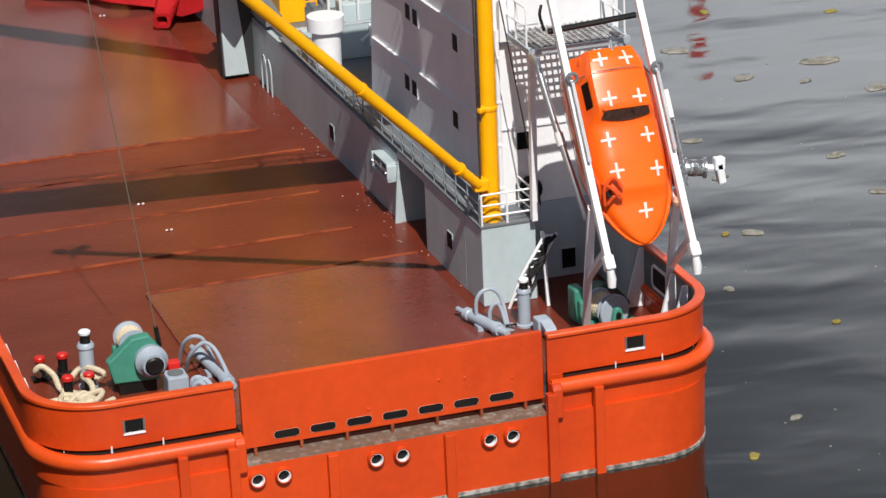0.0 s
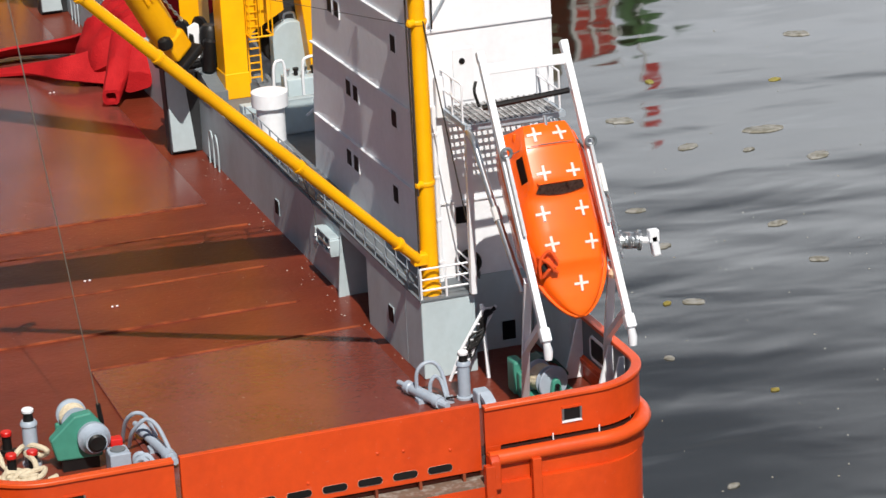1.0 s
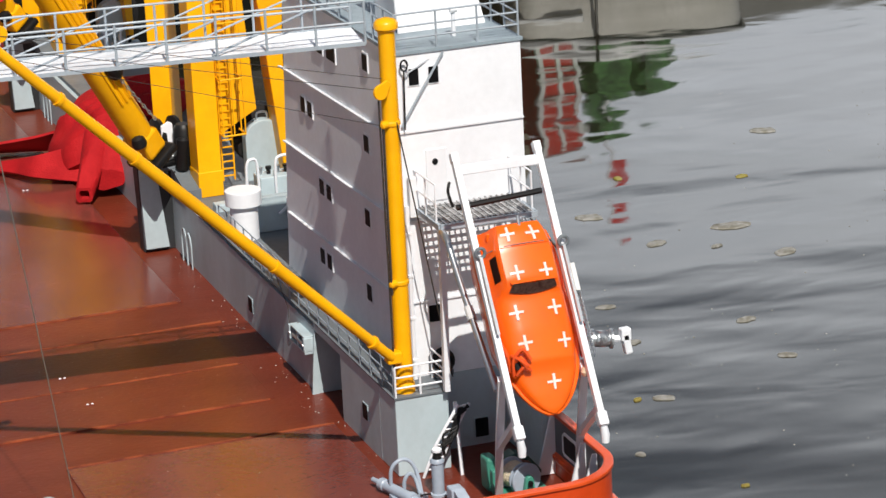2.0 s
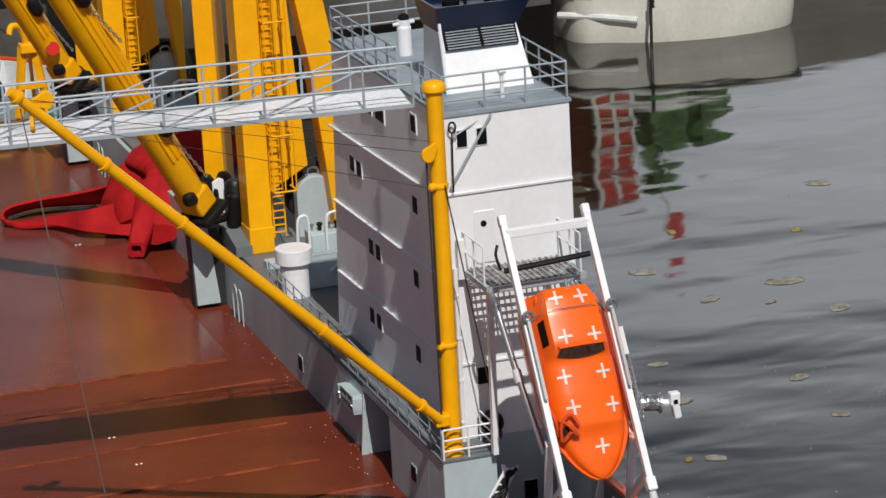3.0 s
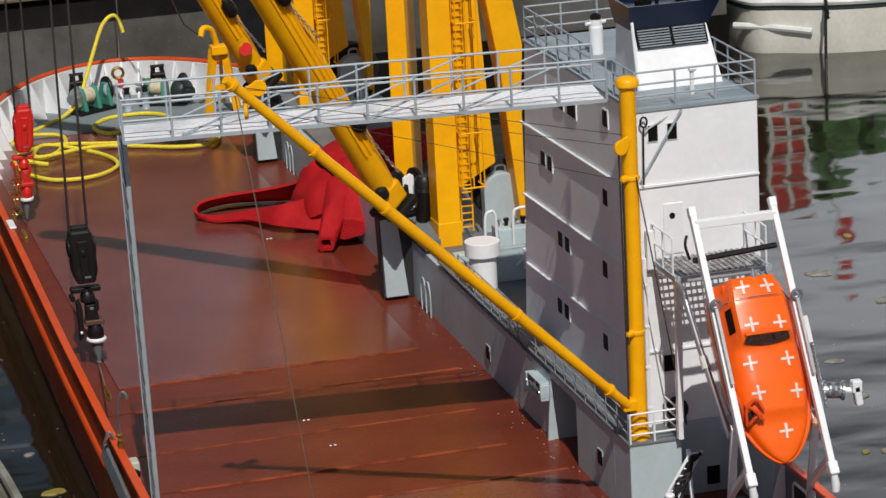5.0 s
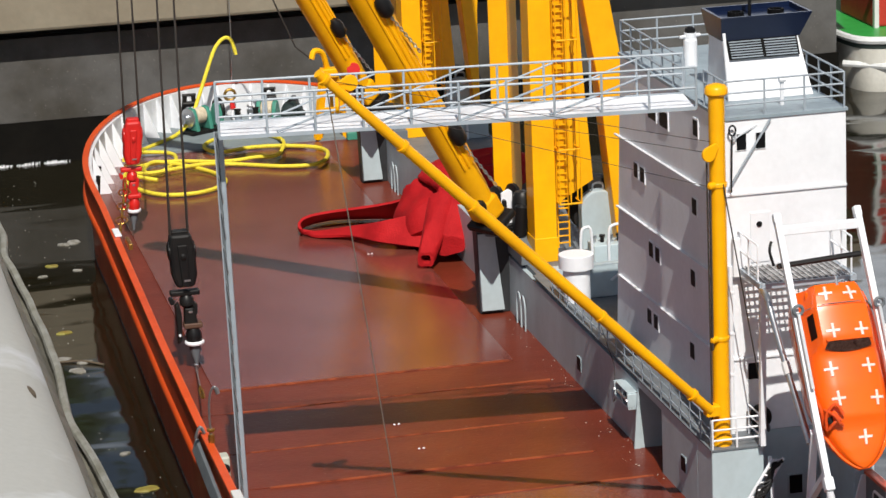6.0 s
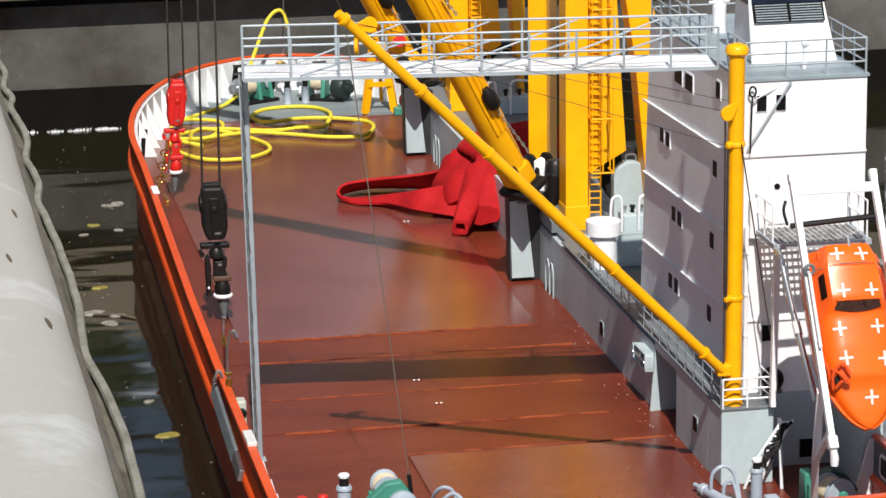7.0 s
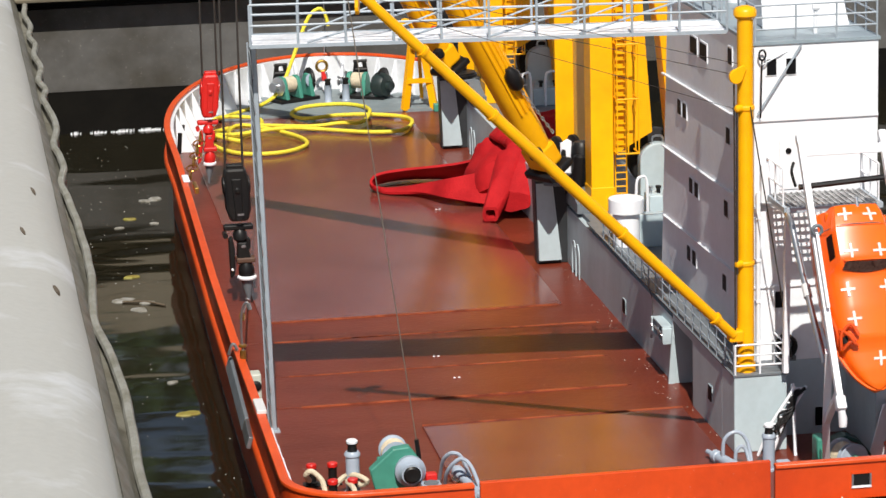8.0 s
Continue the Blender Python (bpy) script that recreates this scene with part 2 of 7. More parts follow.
def solo(name, bm, material, label, category, kind="", group="", smooth=False, bevel=0.0):
    """A thing that is one single mesh."""
    bmesh.ops.recalc_face_normals(bm, faces=bm.faces)
    low = min(v.co.z for v in bm.verts)
    base = Vector((sum(v.co.x for v in bm.verts) / len(bm.verts), sum(v.co.y for v in bm.verts) / len(bm.verts), low))
    bmesh.ops.translate(bm, vec=-base, verts=bm.verts)
    me = bpy.data.meshes.new(name)
    bm.to_mesh(me)
    bm.free()
    me.materials.append(material)
    ob = new(name, me)
    ob.location = base
    BASE[ob] = base
    if bevel:
        mod = ob.modifiers.new("edge", "BEVEL")
        mod.width, mod.segments, mod.limit_method = bevel, 2, "ANGLE"
    tagged(ob, label, category, group, kind)
    return finish(ob, smooth)


def block(x0, x1, y0, y1, z0, z1, bm=None):
    bm = bm or bmesh.new()
    c = [bm.verts.new(p) for p in ((x0, y0, z0), (x1, y0, z0), (x1, y1, z0), (x0, y1, z0), (x0, y0, z1), (x1, y0, z1), (x1, y1, z1), (x0, y1, z1))]
    for f in ((0, 3, 2, 1), (4, 5, 6, 7), (0, 1, 5, 4), (1, 2, 6, 5), (2, 3, 7, 6), (3, 0, 4, 7)):
        bm.faces.new([c[i] for i in f])
    return bm


def prism(points, axis, a, b, bm=None):
    """A polygon of two coordinates, drawn out along axis from a to b."""
    bm = bm or bmesh.new()
    k = "xyz".index(axis)

    def put(p, d):
        q = list(p)
        q.insert(k, d)
        return bm.verts.new(q)

    lo, hi = [put(p, a) for p in points], [put(p, b) for p in points]
    bm.faces.new(lo)
    bm.faces.new(list(reversed(hi)))
    for i in range(len(points)):
        j = (i + 1) % len(points)
        bm.faces.new((lo[i], lo[j], hi[j], hi[i]))
    return bm


def ring_frame(direction):
    d = direction.normalized()
    side = d.cross(Vector((0, 0, 1)))
    if side.length < 1e-3:
        side = Vector((1, 0, 0))
    side.normalize()
    return side, side.cross(d).normalized()


def tube(points, r, sides=8, bm=None, closed=False, caps=True):
    """A round bar or rope through points; r is one radius or one for each point."""
    bm = bm or bmesh.new()
    pts = [Vector(p) for p in points]
    n = len(pts)
    rings, side = [], None
    for i, p in enumerate(pts):
        a, b = pts[i - 1] if i or closed else p, pts[(i + 1) % n] if i < n - 1 or closed else p
        d = (b - a).normalized()
        if side is None:
            side, up = ring_frame(d)
        else:
            side = (side - d * side.dot(d)).normalized()
            up = side.cross(d).normalized()
        rad = r[i] if isinstance(r, (list, tuple)) else r
        rings.append([bm.verts.new(p + (side * math.cos(2 * math.pi * k / sides) + up * math.sin(2 * math.pi * k / sides)) * rad) for k in range(sides)])
    for i in range(n if closed else n - 1):
        a, b = rings[i], rings[(i + 1) % n]
        for k in range(sides):
            bm.faces.new((a[k], a[(k + 1) % sides], b[(k + 1) % sides], b[k]))
    if caps and not closed:
        bm.faces.new(rings[0])
        bm.faces.new(list(reversed(rings[-1])))
    return bm


def lathe(profile, centre, axis=(0, 0, 1), sides=24, bm=None):
    """Turns rows of (radius, distance along axis) about the axis through centre."""
    bm = bm or bmesh.new()
    d = Vector(axis).normalized()
    side, up = ring_frame(d)
    c = Vector(centre)
    rings = [[bm.verts.new(c + d * h + (side * math.cos(2 * math.pi * k / sides) + up * math.sin(2 * math.pi * k / sides)) * max(r, 1e-5)) for k in range(sides)] for r, h in profile]
    for a, b in zip(rings, rings[1:]):
        for k in range(sides):
            bm.faces.new((a[k], a[(k + 1) % sides], b[(k + 1) % sides], b[k]))
    bm.faces.new(rings[0])
    bm.faces.new(list(reversed(rings[-1])))
    return bm


def spline(points, steps=8, closed=False):
    """A smooth line through points."""
    p = [Vector(q) for q in points]
    n = len(p)
    out = []
    for i in range(n if closed else n - 1):
        a, b = p[i], p[(i + 1) % n]
        before = p[i - 1] if i or closed else a
        after = p[(i + 2) % n] if i < n - 2 or closed else b
        for k in range(steps):
            t = k / steps
            out.append(0.5 * (2 * a + (b - before) * t + (2 * before - 5 * a + 4 * b - after) * t * t + (3 * a - before - 3 * b + after) * t ** 3))
    return out if closed else out + [p[-1]]


def beam(a, b, w, h, bm=None, up=(0, 0, 1)):
    """A square bar from a to b, w wide and h deep."""
    bm = bm or bmesh.new()
    a, b = Vector(a), Vector(b)
    d = (b - a).normalized()
    side = d.cross(Vector(up))
    if side.length < 1e-3:
        side = Vector((1, 0, 0))
    side.normalize()
    top = side.cross(d).normalized()
    c = [bm.verts.new(p + side * i * w / 2 + top * j * h / 2) for p in (a, b) for i, j in ((-1, -1), (1, -1), (1, 1), (-1, 1))]
    for f in ((3, 2, 1, 0), (4, 5, 6, 7), (0, 1, 5, 4), (1, 2, 6, 5), (2, 3, 7, 6), (3, 0, 4, 7)):
        bm.faces.new([c[i] for i in f])
    return bm

# ---- setting: water, basin walls, ground ----
WATER_Z = -0.047
WALL_Y = 1.725

solo("water", block(-0.40, 12.0, -12.0, 12.0, WATER_Z - 0.25, WATER_Z), WATER, "dark green-brown basin water with soft ripples and sky reflections", "water", "structure")

# ---- hull ----
STERN, BOW = 0.0, 1.66


def half_beam(y):
    """Half the breadth of the hull at the rail."""
    if y < 0.5:
        return 0.217
    return 0.217 - 0.009 * min(1.0, (y - 0.5) / 0.6)


def outline(inset=0.0, aft=0.0, steps=44, corner=0.045):
    """The hull's plan, anticlockwise from the stern's port corner, drawn in by inset."""
    pts = []
    r = corner
    h0 = half_beam(0.1) - inset
    y0 = STERN + aft + inset
    for k in range(15):
        a = math.radians(270 + 90 * k / 14)
        pts.append((h0 - r + r * math.cos(a), y0 + r + r * math.sin(a)))
    for y in (0.2, 0.4, 0.6, 0.8, 1.0, 1.1):
        pts.append((half_beam(y) - inset, y))
    hb = half_beam(1.2) - inset
    top = BOW - inset
    for k in range(steps + 1):
        a = math.pi * k / steps
        pts.append((hb * math.cos(a), 1.2 + (top - 1.2) * math.sin(a)))
    for y in (1.1, 1.0, 0.8, 0.6, 0.4, 0.2):
        pts.append((-half_beam(y) + inset, y))
    for k in range(15):
        a = math.radians(180 + 90 * k / 14)
        pts.append((-h0 + r + r * math.cos(a), y0 + r + r * math.sin(a)))
    return pts


def shell(low, high, z0, z1, bm=None):
    """A band of plating between two plans of as many points."""
    bm = bm or bmesh.new()
    a = [bm.verts.new((x, y, z0)) for x, y in low]
    b = [bm.verts.new((x, y, z1)) for x, y in high]
    n = len(a)
    for i in range(n):
        bm.faces.new((a[i], a[(i + 1) % n], b[(i + 1) % n], b[i]))
    return bm, a, b


ship = thing("model_ship_hull", (0, 0.8, WATER_Z), "bright orange painted hull of a model heavy-lift ship afloat", "ship hull")
bm, a, b = shell(outline(0.0055, -0.018), outline(0.0040, -0.0155), WATER_Z - 0.05, -0.004)
bm.faces.new(list(reversed(a)))
bm.faces.new(b)
part("hull_plating", bm, ORANGE, ship, smooth=True)


def sweep(poly, section, bm=None, closed=False):
    """Carries a section of (distance outwards, height) along a plan line."""
    bm = bm or bmesh.new()
    n = len(poly)
    rings = []
    for i, (x, y) in enumerate(poly):
        ax, ay = poly[i - 1] if i or closed else poly[i]
        bx, by = poly[(i + 1) % n] if i < n - 1 or closed else poly[i]
        d = Vector((bx - ax, by - ay)).normalized()
        rings.append([bm.verts.new((x + d.y * o, y - d.x * o, z)) for o, z in section])
    m = len(section)
    for i in range(n if closed else n - 1):
        a, b = rings[i], rings[(i + 1) % n]
        for k in range(m):
            bm.faces.new((a[k], a[(k + 1) % m], b[(k + 1) % m], b[k]))
    if not closed:
        bm.faces.new(list(reversed(rings[0])))
        bm.faces.new(rings[-1])
    return bm


def round_section(r, o, z, sides=10):
    return [(o + r * math.cos(2 * math.pi * k / sides), z + r * math.sin(2 * math.pi * k / sides)) for k in range(sides)]


GATE = 0.0965
rail_line = outline(0.0)[15:] + [(-GATE - 0.002, 0.0)]
quarter_line = [(GATE + 0.002, 0.0)] + outline(0.0)[:15] + [(half_beam(0.1), 0.126)]
belt_line = [(GATE + 0.001, -0.010)] + outline(0.0, -0.010) + [(-GATE - 0.001, -0.010)]
part("sheer_strake", sweep(belt_line, [(-0.0050, -0.004), (-0.0018, -0.004), (-0.0014, 0.0125), (-0.0050, 0.0125)]), ORANGE, ship, smooth=True)
part("rubbing_strake", sweep(belt_line, round_section(0.0049, -0.0018, 0.0122)), BRIGHT_ORANGE, ship, "rounded orange rubbing strake", smooth=True)
for line, drop in ((rail_line, 0.0), (quarter_line, 0.0020)):
    part("bulwark", sweep(line, [(-0.0030, 0.0170), (0.0, 0.0170), (0.0, 0.0435 - drop), (-0.0030, 0.0435 - drop)]), ORANGE, ship, smooth=True)
part("bulwark_heel", block(GATE + 0.002, GATE + 0.0120, -0.0001, 0.0029, 0.0125, 0.0172), ORANGE, ship, bevel=0.0004)
for line in (rail_line, quarter_line):
    # band closes the slot; its dark red-brown stands in for shade
    part("bulwark_foot", sweep(line, [(-0.0030, 0.000), (-0.0020, 0.000), (-0.0016, 0.0190), (-0.0030, 0.0190)]), mat("slot_shade_red_brown", (0.035, 0.008, 0.004), 0.7), ship, "slot under the bulwark, its shade painted dark red-brown", smooth=True)
for line in ([p for p in belt_line if p[0] > 0 and p[1] < 0.45], [p for p in belt_line if p[0] < 0 and p[1] < 0.45]):
    part("waterway", sweep(line, [(-0.0070, 0.0120), (-0.0030, 0.0120), (-0.0030, 0.0145), (-0.0070, 0.0145)]), ORANGE, ship, smooth=True)
for k in range(7):
    for s in (-1, 1):
        x = s * (0.112 + 0.0155 * k) if k < 6 else s * 0.2000
        y = -0.0006 if k < 5 else 0.004 if k == 5 else 0.012
        part("slot_pin", tube([(x, y, 0.0145), (x, y, 0.0188)], 0.0005, 6), WHITE, ship) if k in (2, 4, 6) else None
for s in (-1, 1):
    part("strake_end", prism([(-0.0158, -0.0060), (-0.0040, -0.0060), (-0.0040, 0.0152), (-0.0120, 0.0160), (-0.0150, 0.0128)], "x", min(s * 0.0966, s * 0.1030), max(s * 0.0966, s * 0.1030)), ORANGE, ship, bevel=0.0010)
for line, drop in ((rail_line, 0.0), (quarter_line, 0.0020)):
    part("cap_rail", sweep(line, [(-0.0050, 0.0432 - drop), (0.0014, 0.0432 - drop), (0.0014, 0.0458 - drop), (-0.0050, 0.0458 - drop)]), BRIGHT_ORANGE, ship, "flat orange cap rail", bevel=0.0005, smooth=True)
bow_line = [(x, y) for x, y in outline(0.0074) if y > 1.19]
part("bow_lining", sweep(bow_line, [(-0.001, 0.0005), (0.0006, 0.0005), (0.0040, 0.0425), (-0.001, 0.0425)]), mat("shaded_white_lining", (0.74, 0.76, 0.79), 0.5, second=(0.60, 0.62, 0.64), scale=30, bump=0.2), ship, "off-white inner face of the bow bulwark")
aft_line = [p for p in outline(0.0034) if p[1] < 0.34]
star_line = [p for p in aft_line if p[0] > 0 and p[1] < 0.1] + [(half_beam(0.1) - 0.0034, 0.126)]
port_line = [p for p in aft_line if p[0] < 0]
for line in (star_line, port_line):
    part("stern_lining", sweep(line, [(-0.001, 0.0005), (0.0, 0.0005), (0.0, 0.0425), (-0.001, 0.0425)]), DARKDECK, ship)

# stays inside the bulwark
for k in range(26):
    a = math.radians(18 + 144 * k / 25)
    hb = half_beam(1.2) - 0.005
    x, y = hb * math.cos(a), 1.2 + (BOW - 0.005 - 1.2) * math.sin(a)
    nx, ny = math.cos(a) / hb, math.sin(a) / (BOW - 1.2)
    inward = -Vector((nx, ny, 0)).normalized()
    side = Vector((-inward.y, inward.x, 0)) * 0.0011
    p = Vector((x, y, 0.0))
    bm = bmesh.new()
    tri = [p + Vector((0, 0, 0.0005)), p + inward * 0.022 + Vector((0, 0, 0.0005)), p + inward * 0.004 + Vector((0, 0, 0.042)), p + Vector((0, 0, 0.042))]
    lo, hi = [bm.verts.new(q - side) for q in tri], [bm.verts.new(q + side) for q in tri]
    bm.faces.new(lo)
    bm.faces.new(list(reversed(hi)))
    for i in range(4):
        bm.faces.new((lo[i], lo[(i + 1) % 4], hi[(i + 1) % 4], hi[i]))
    part("bulwark_stay", bm, WHITE, ship)
for x, y, ix, iy in ((0.2125, 0.124, -1, 0), (0.2125, 0.070, -1, 0), (0.2115, 0.048, -1, 0.1), (-0.2125, 0.07, 1, 0), (-0.2125, 0.10, 1, 0), (-0.2125, 0.13, 1, 0), (-0.2125, 0.17, 1, 0)):
    inward = Vector((ix, iy, 0)).normalized()
    side = Vector((-inward.y, inward.x, 0)) * 0.0010
    p = Vector((x, y, 0.0))
    tri = [p + Vector((0, 0, 0.0005)), p + inward * 0.014 + Vector((0, 0, 0.0005)), p + inward * 0.003 + Vector((0, 0, 0.041)), p + Vector((0, 0, 0.041))]
    bm = bmesh.new()
    lo, hi = [bm.verts.new(q - side) for q in tri], [bm.verts.new(q + side) for q in tri]
    bm.faces.new(lo)
    bm.faces.new(list(reversed(hi)))
    for i in range(4):
        bm.faces.new((lo[i], lo[(i + 1) % 4], hi[(i + 1) % 4], hi[i]))
    part("bulwark_stay", bm, WHITE, ship)

# stern face: ribs, portholes, fairleads, waterline stripe
for x, w in ((-0.1350, 0.006), (-0.1045, 0.006), (-0.0440, 0.0065), (0.0295, 0.0065), (0.0960, 0.0065), (0.1265, 0.006)):
    top = 0.0105 if abs(x) > 0.09 else -0.0045
    part("hull_rib", prism([(-0.0166, WATER_Z - 0.01), (-0.0105, WATER_Z - 0.01), (-0.0100, top), (-0.0154, top)], "x", x - w / 2, x + w / 2), ORANGE, ship, bevel=0.0006)
PORT_Z = -0.0124
for x in (-0.0909, -0.0748, -0.0171, -0.0008, 0.0552, 0.0697):
    rim = part("porthole", lathe([(0.0040, 0.0), (0.0052, 0.0), (0.0052, 0.0034), (0.0046, 0.0042), (0.0040, 0.0040), (0.0040, 0.0002)], (x, -0.0112, PORT_Z), (0, -1, 0), 24), ORANGE, ship, "raised orange porthole ring", smooth=True)
    part("lining", lathe([(0.0040, 0.0004), (0.0040, 0.0038), (0.0036, 0.0038), (0.0036, 0.0004)], (x, -0.0112, PORT_Z), (0, -1, 0), 24), WHITE, rim, "white porthole lining", smooth=True)
    # flat black disc stands in for the shade inside the porthole
    part("recess", lathe([(0.0037, 0.0), (0.0037, 0.0008)], (x, -0.0110, PORT_Z), (0, -1, 0), 20), BLACK, rim)
for x in (-0.1597, 0.1560):
    fair = part("fairlead", block(x - 0.0066, x + 0.0066, -0.0010, 0.0020, 0.0243, 0.0258), WHITE, ship, "worn white fairlead frame")
    part("lip", block(x - 0.0066, x + 0.0066, -0.0010, 0.0020, 0.0338, 0.0350), ORANGE, fair)
    for s in (-1, 1):
        part("jamb", block(x + s * 0.0060 - 0.0006, x + s * 0.0060 + 0.0006, -0.0010, 0.0020, 0.0258, 0.0338), STEEL, fair)
    # flat black plate stands in for the shade inside the fairlead
    part("opening", block(x - 0.0054, x + 0.0054, -0.0004, 0.0012, 0.0258, 0.0338), BLACK, fair)
part("waterline_stripe", sweep([(x, y) for x, y in outline(0.0055, -0.0178)], [(-0.001, WATER_Z - 0.004), (0.0012, WATER_Z - 0.004), (0.0012, WATER_Z + 0.0022), (-0.001, WATER_Z + 0.0022)], closed=True), mat("weathered_pale_stripe", (0.42, 0.41, 0.39), 0.6, second=(0.10, 0.09, 0.08), scale=160, mix=(0.4, 0.6)), ship, "scuffed pale waterline stripe")
part("sill_plate", block(-0.0965, 0.0965, -0.0112, 0.010, -0.0041, -0.0022), mat("scraped_brown_sill", (0.16, 0.10, 0.07), 0.7, second=(0.34, 0.31, 0.28), scale=180, mix=(0.5, 0.75)), ship)

ramp = thing("stern_door", (0, 0, -0.002), "orange stern door plate with a row of oval slots", "ship door")
part("plate", block(-0.0950, 0.0950, -0.0018, 0.0022, 0.0030, 0.0472), ORANGE, ramp, bevel=0.0005)
for k in range(7):
    x = -0.0684 + 0.02265 * k
    oval = [(x + (0.0055 if c > 0 else -0.0055) + 0.0024 * c, 0.0093 + 0.0024 * s) for c, s in ((math.cos(math.radians(t)), math.sin(math.radians(t))) for t in range(-84, 277, 24))]
    rim = part("slot_rim", prism([(x + (px - x) * 1.03, 0.0091 + (pz - 0.0093) * 1.10) for px, pz in oval], "y", -0.0021, 0.0), mat("chipped_slot_edge", (0.55, 0.38, 0.30), 0.6) if k == 0 else bpy.data.materials["chipped_slot_edge"], ramp)
    # black oval on the plate stands in for the slot's inner shade
    part("slot", prism(oval, "y", -0.0024, 0.0), BLACK, rim)
for x, z in ((-0.0170, 0.0155), (0.0280, 0.0268), (0.0445, 0.0254), (0.0747, 0.0206)):
    part("stud", lathe([(0.0011, 0.0), (0.0010, 0.0005), (0.0004, 0.0009)], (x, -0.0017, z), (0, -1, 0), 10), ORANGE, ramp, smooth=True)
for k in range(7):
    x = -0.088 + 0.0285 * k
    part("hinge", block(x - 0.0009, x + 0.0009, -0.0022, 0.001, -0.0022, 0.0032), WORN, ramp)

# ---- deck ----
bm = bmesh.new()
lo = [bm.verts.new((x, y, -0.0038)) for x, y in outline(0.0032)]
hi = [bm.verts.new((x, y, 0.0)) for x, y in outline(0.0032)]
bm.faces.new(list(reversed(lo)))
bm.faces.new(hi)
for i in range(len(lo)):
    bm.faces.new((lo[i], lo[(i + 1) % len(lo)], hi[(i + 1) % len(lo)], hi[i]))
deck = solo("main_deck", bm, DECK, "worn red-brown painted steel deck", "deck", "structure")


def panel(name, x0, x1, y0, y1, h, material, edge=True):
    p = part(name, block(x0, x1, y0, y1, 0.0, h), material, deck, bevel=0.0005)
    if edge:
        part("weld_strip", block(max(x0, -0.1740) + 0.004, x1 - 0.004, y0 - 0.0018, y0 + 0.0005, 0.0, h + 0.0005), WORN, deck, "rusty orange seam strip")
    return p


panel("ramp_panel", -0.0895, 0.1055, 0.004, 0.2800, 0.0012, HATCH, False)
part("weld_strip", block(-0.0895, 0.1055, 0.2800, 0.2815, 0.0, 0.0020), WORN, deck)
panel("hatch_panel", -0.2000, 0.0830, 0.3525, 0.4350, 0.0007, DECK)
panel("hatch_panel", -0.2000, 0.0830, 0.4375, 0.5380, 0.0007, DECK)
panel("hatch_panel", -0.2000, 0.0990, 0.5405, 0.6000, 0.0007, DECK)
panel("hatch_cover", -0.1740, 0.0800, 0.6025, 1.5000, 0.0012, HATCH)
bm = bmesh.new()
fore = [(x, y) for x, y in outline(0.0046) if y > 1.19]
fore = [(x, y) for x, y in fore if y > 1.49]
lo, hi = [bm.verts.new((x, y, 0.0)) for x, y in fore], [bm.verts.new((x, y, 0.0035)) for x, y in fore]
bm.faces.new(list(reversed(lo)))
bm.faces.new(hi)
for i in range(len(lo)):
    bm.faces.new((lo[i], lo[(i + 1) % len(lo)], hi[(i + 1) % len(lo)], hi[i]))
part("foredeck", bm, mat("pale_grey_foredeck", (0.20, 0.24, 0.255), 0.6, second=(0.15, 0.18, 0.19), scale=30, bump=0.2), deck, "pale grey painted foredeck")

# ---- deckhouse ----
house = thing("deckhouse", (0.13, 0.4, 0), "pale blue-grey deckhouse along the starboard side", "deckhouse")
HX, HT = 0.1145, 0.0555
part("aft_wall", block(HX, 0.1525, 0.1650, 0.2000, 0, HT), HOUSE, house, bevel=0.0008)
part("side_wall", block(HX, 0.1380, 0.2000, 0.2860, 0, HT), HOUSE, house)
part("side_wall", block(HX, 0.1380, 0.3480, 0.6600, 0, HT - 0.004), HOUSE, house)
# dark grey here stands in for the shade inside the door recess
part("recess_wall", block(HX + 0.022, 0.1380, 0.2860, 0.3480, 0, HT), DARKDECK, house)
part("lintel", block(HX, HX + 0.022, 0.2860, 0.3480, HT - 0.006, HT), HOUSE, house)
part("door_edge", prism([(HX - 0.0040, 0.0), (HX + 0.001, 0.0), (HX + 0.001, HT - 0.006), (HX - 0.0004, HT - 0.010)], "y", 0.3468, 0.3490), HOUSE, house, "pale door-edge fin")
part("walkway", block(HX - 0.0008, 0.1380, 0.2000, 0.6600, HT, HT + 0.0012), DARKDECK, house)
part("walkway", block(HX - 0.0008, 0.1533, 0.1642, 0.2000, HT, HT + 0.0012), DARKDECK, house)
part("inner_wall", block(0.1525, 0.2200, 0.1985, 0.2400, 0, HT), HOUSE, house)
part("corner_wall", block(0.2055, 0.2210, 0.1285, 0.1985, 0, 0.052), HOUSE, house, bevel=0.0008)
for y, z, x in ((0.2320, 0.0251, HX), (0.5164, 0.0184, HX)):
    w = part("window", block(x - 0.0006, x + 0.001, y - 0.0055, y + 0.0053, z - 0.0060, z + 0.0060), HOUSE, house)
    part("pane", block(x - 0.0010, x + 0.001, y - 0.0050, y + 0.0046, z - 0.0054, z + 0.0054), PANE, w)

# ---- accommodation tower ----
TX0, TX1, TY0, TY1, TZ = 0.1380, 0.2275, 0.1985, 0.4720, 0.2834
tower = thing("accommodation_tower", (0.18, 0.33, HT), "tall white accommodation tower with small dark windows", "ship tower")
part("block", prism([(TY0, HT), (TY1 + 0.012, HT), (TY1 - 0.016, TZ), (TY0, TZ)], "x", TX0, TX1), WHITE, tower, bevel=0.0006)
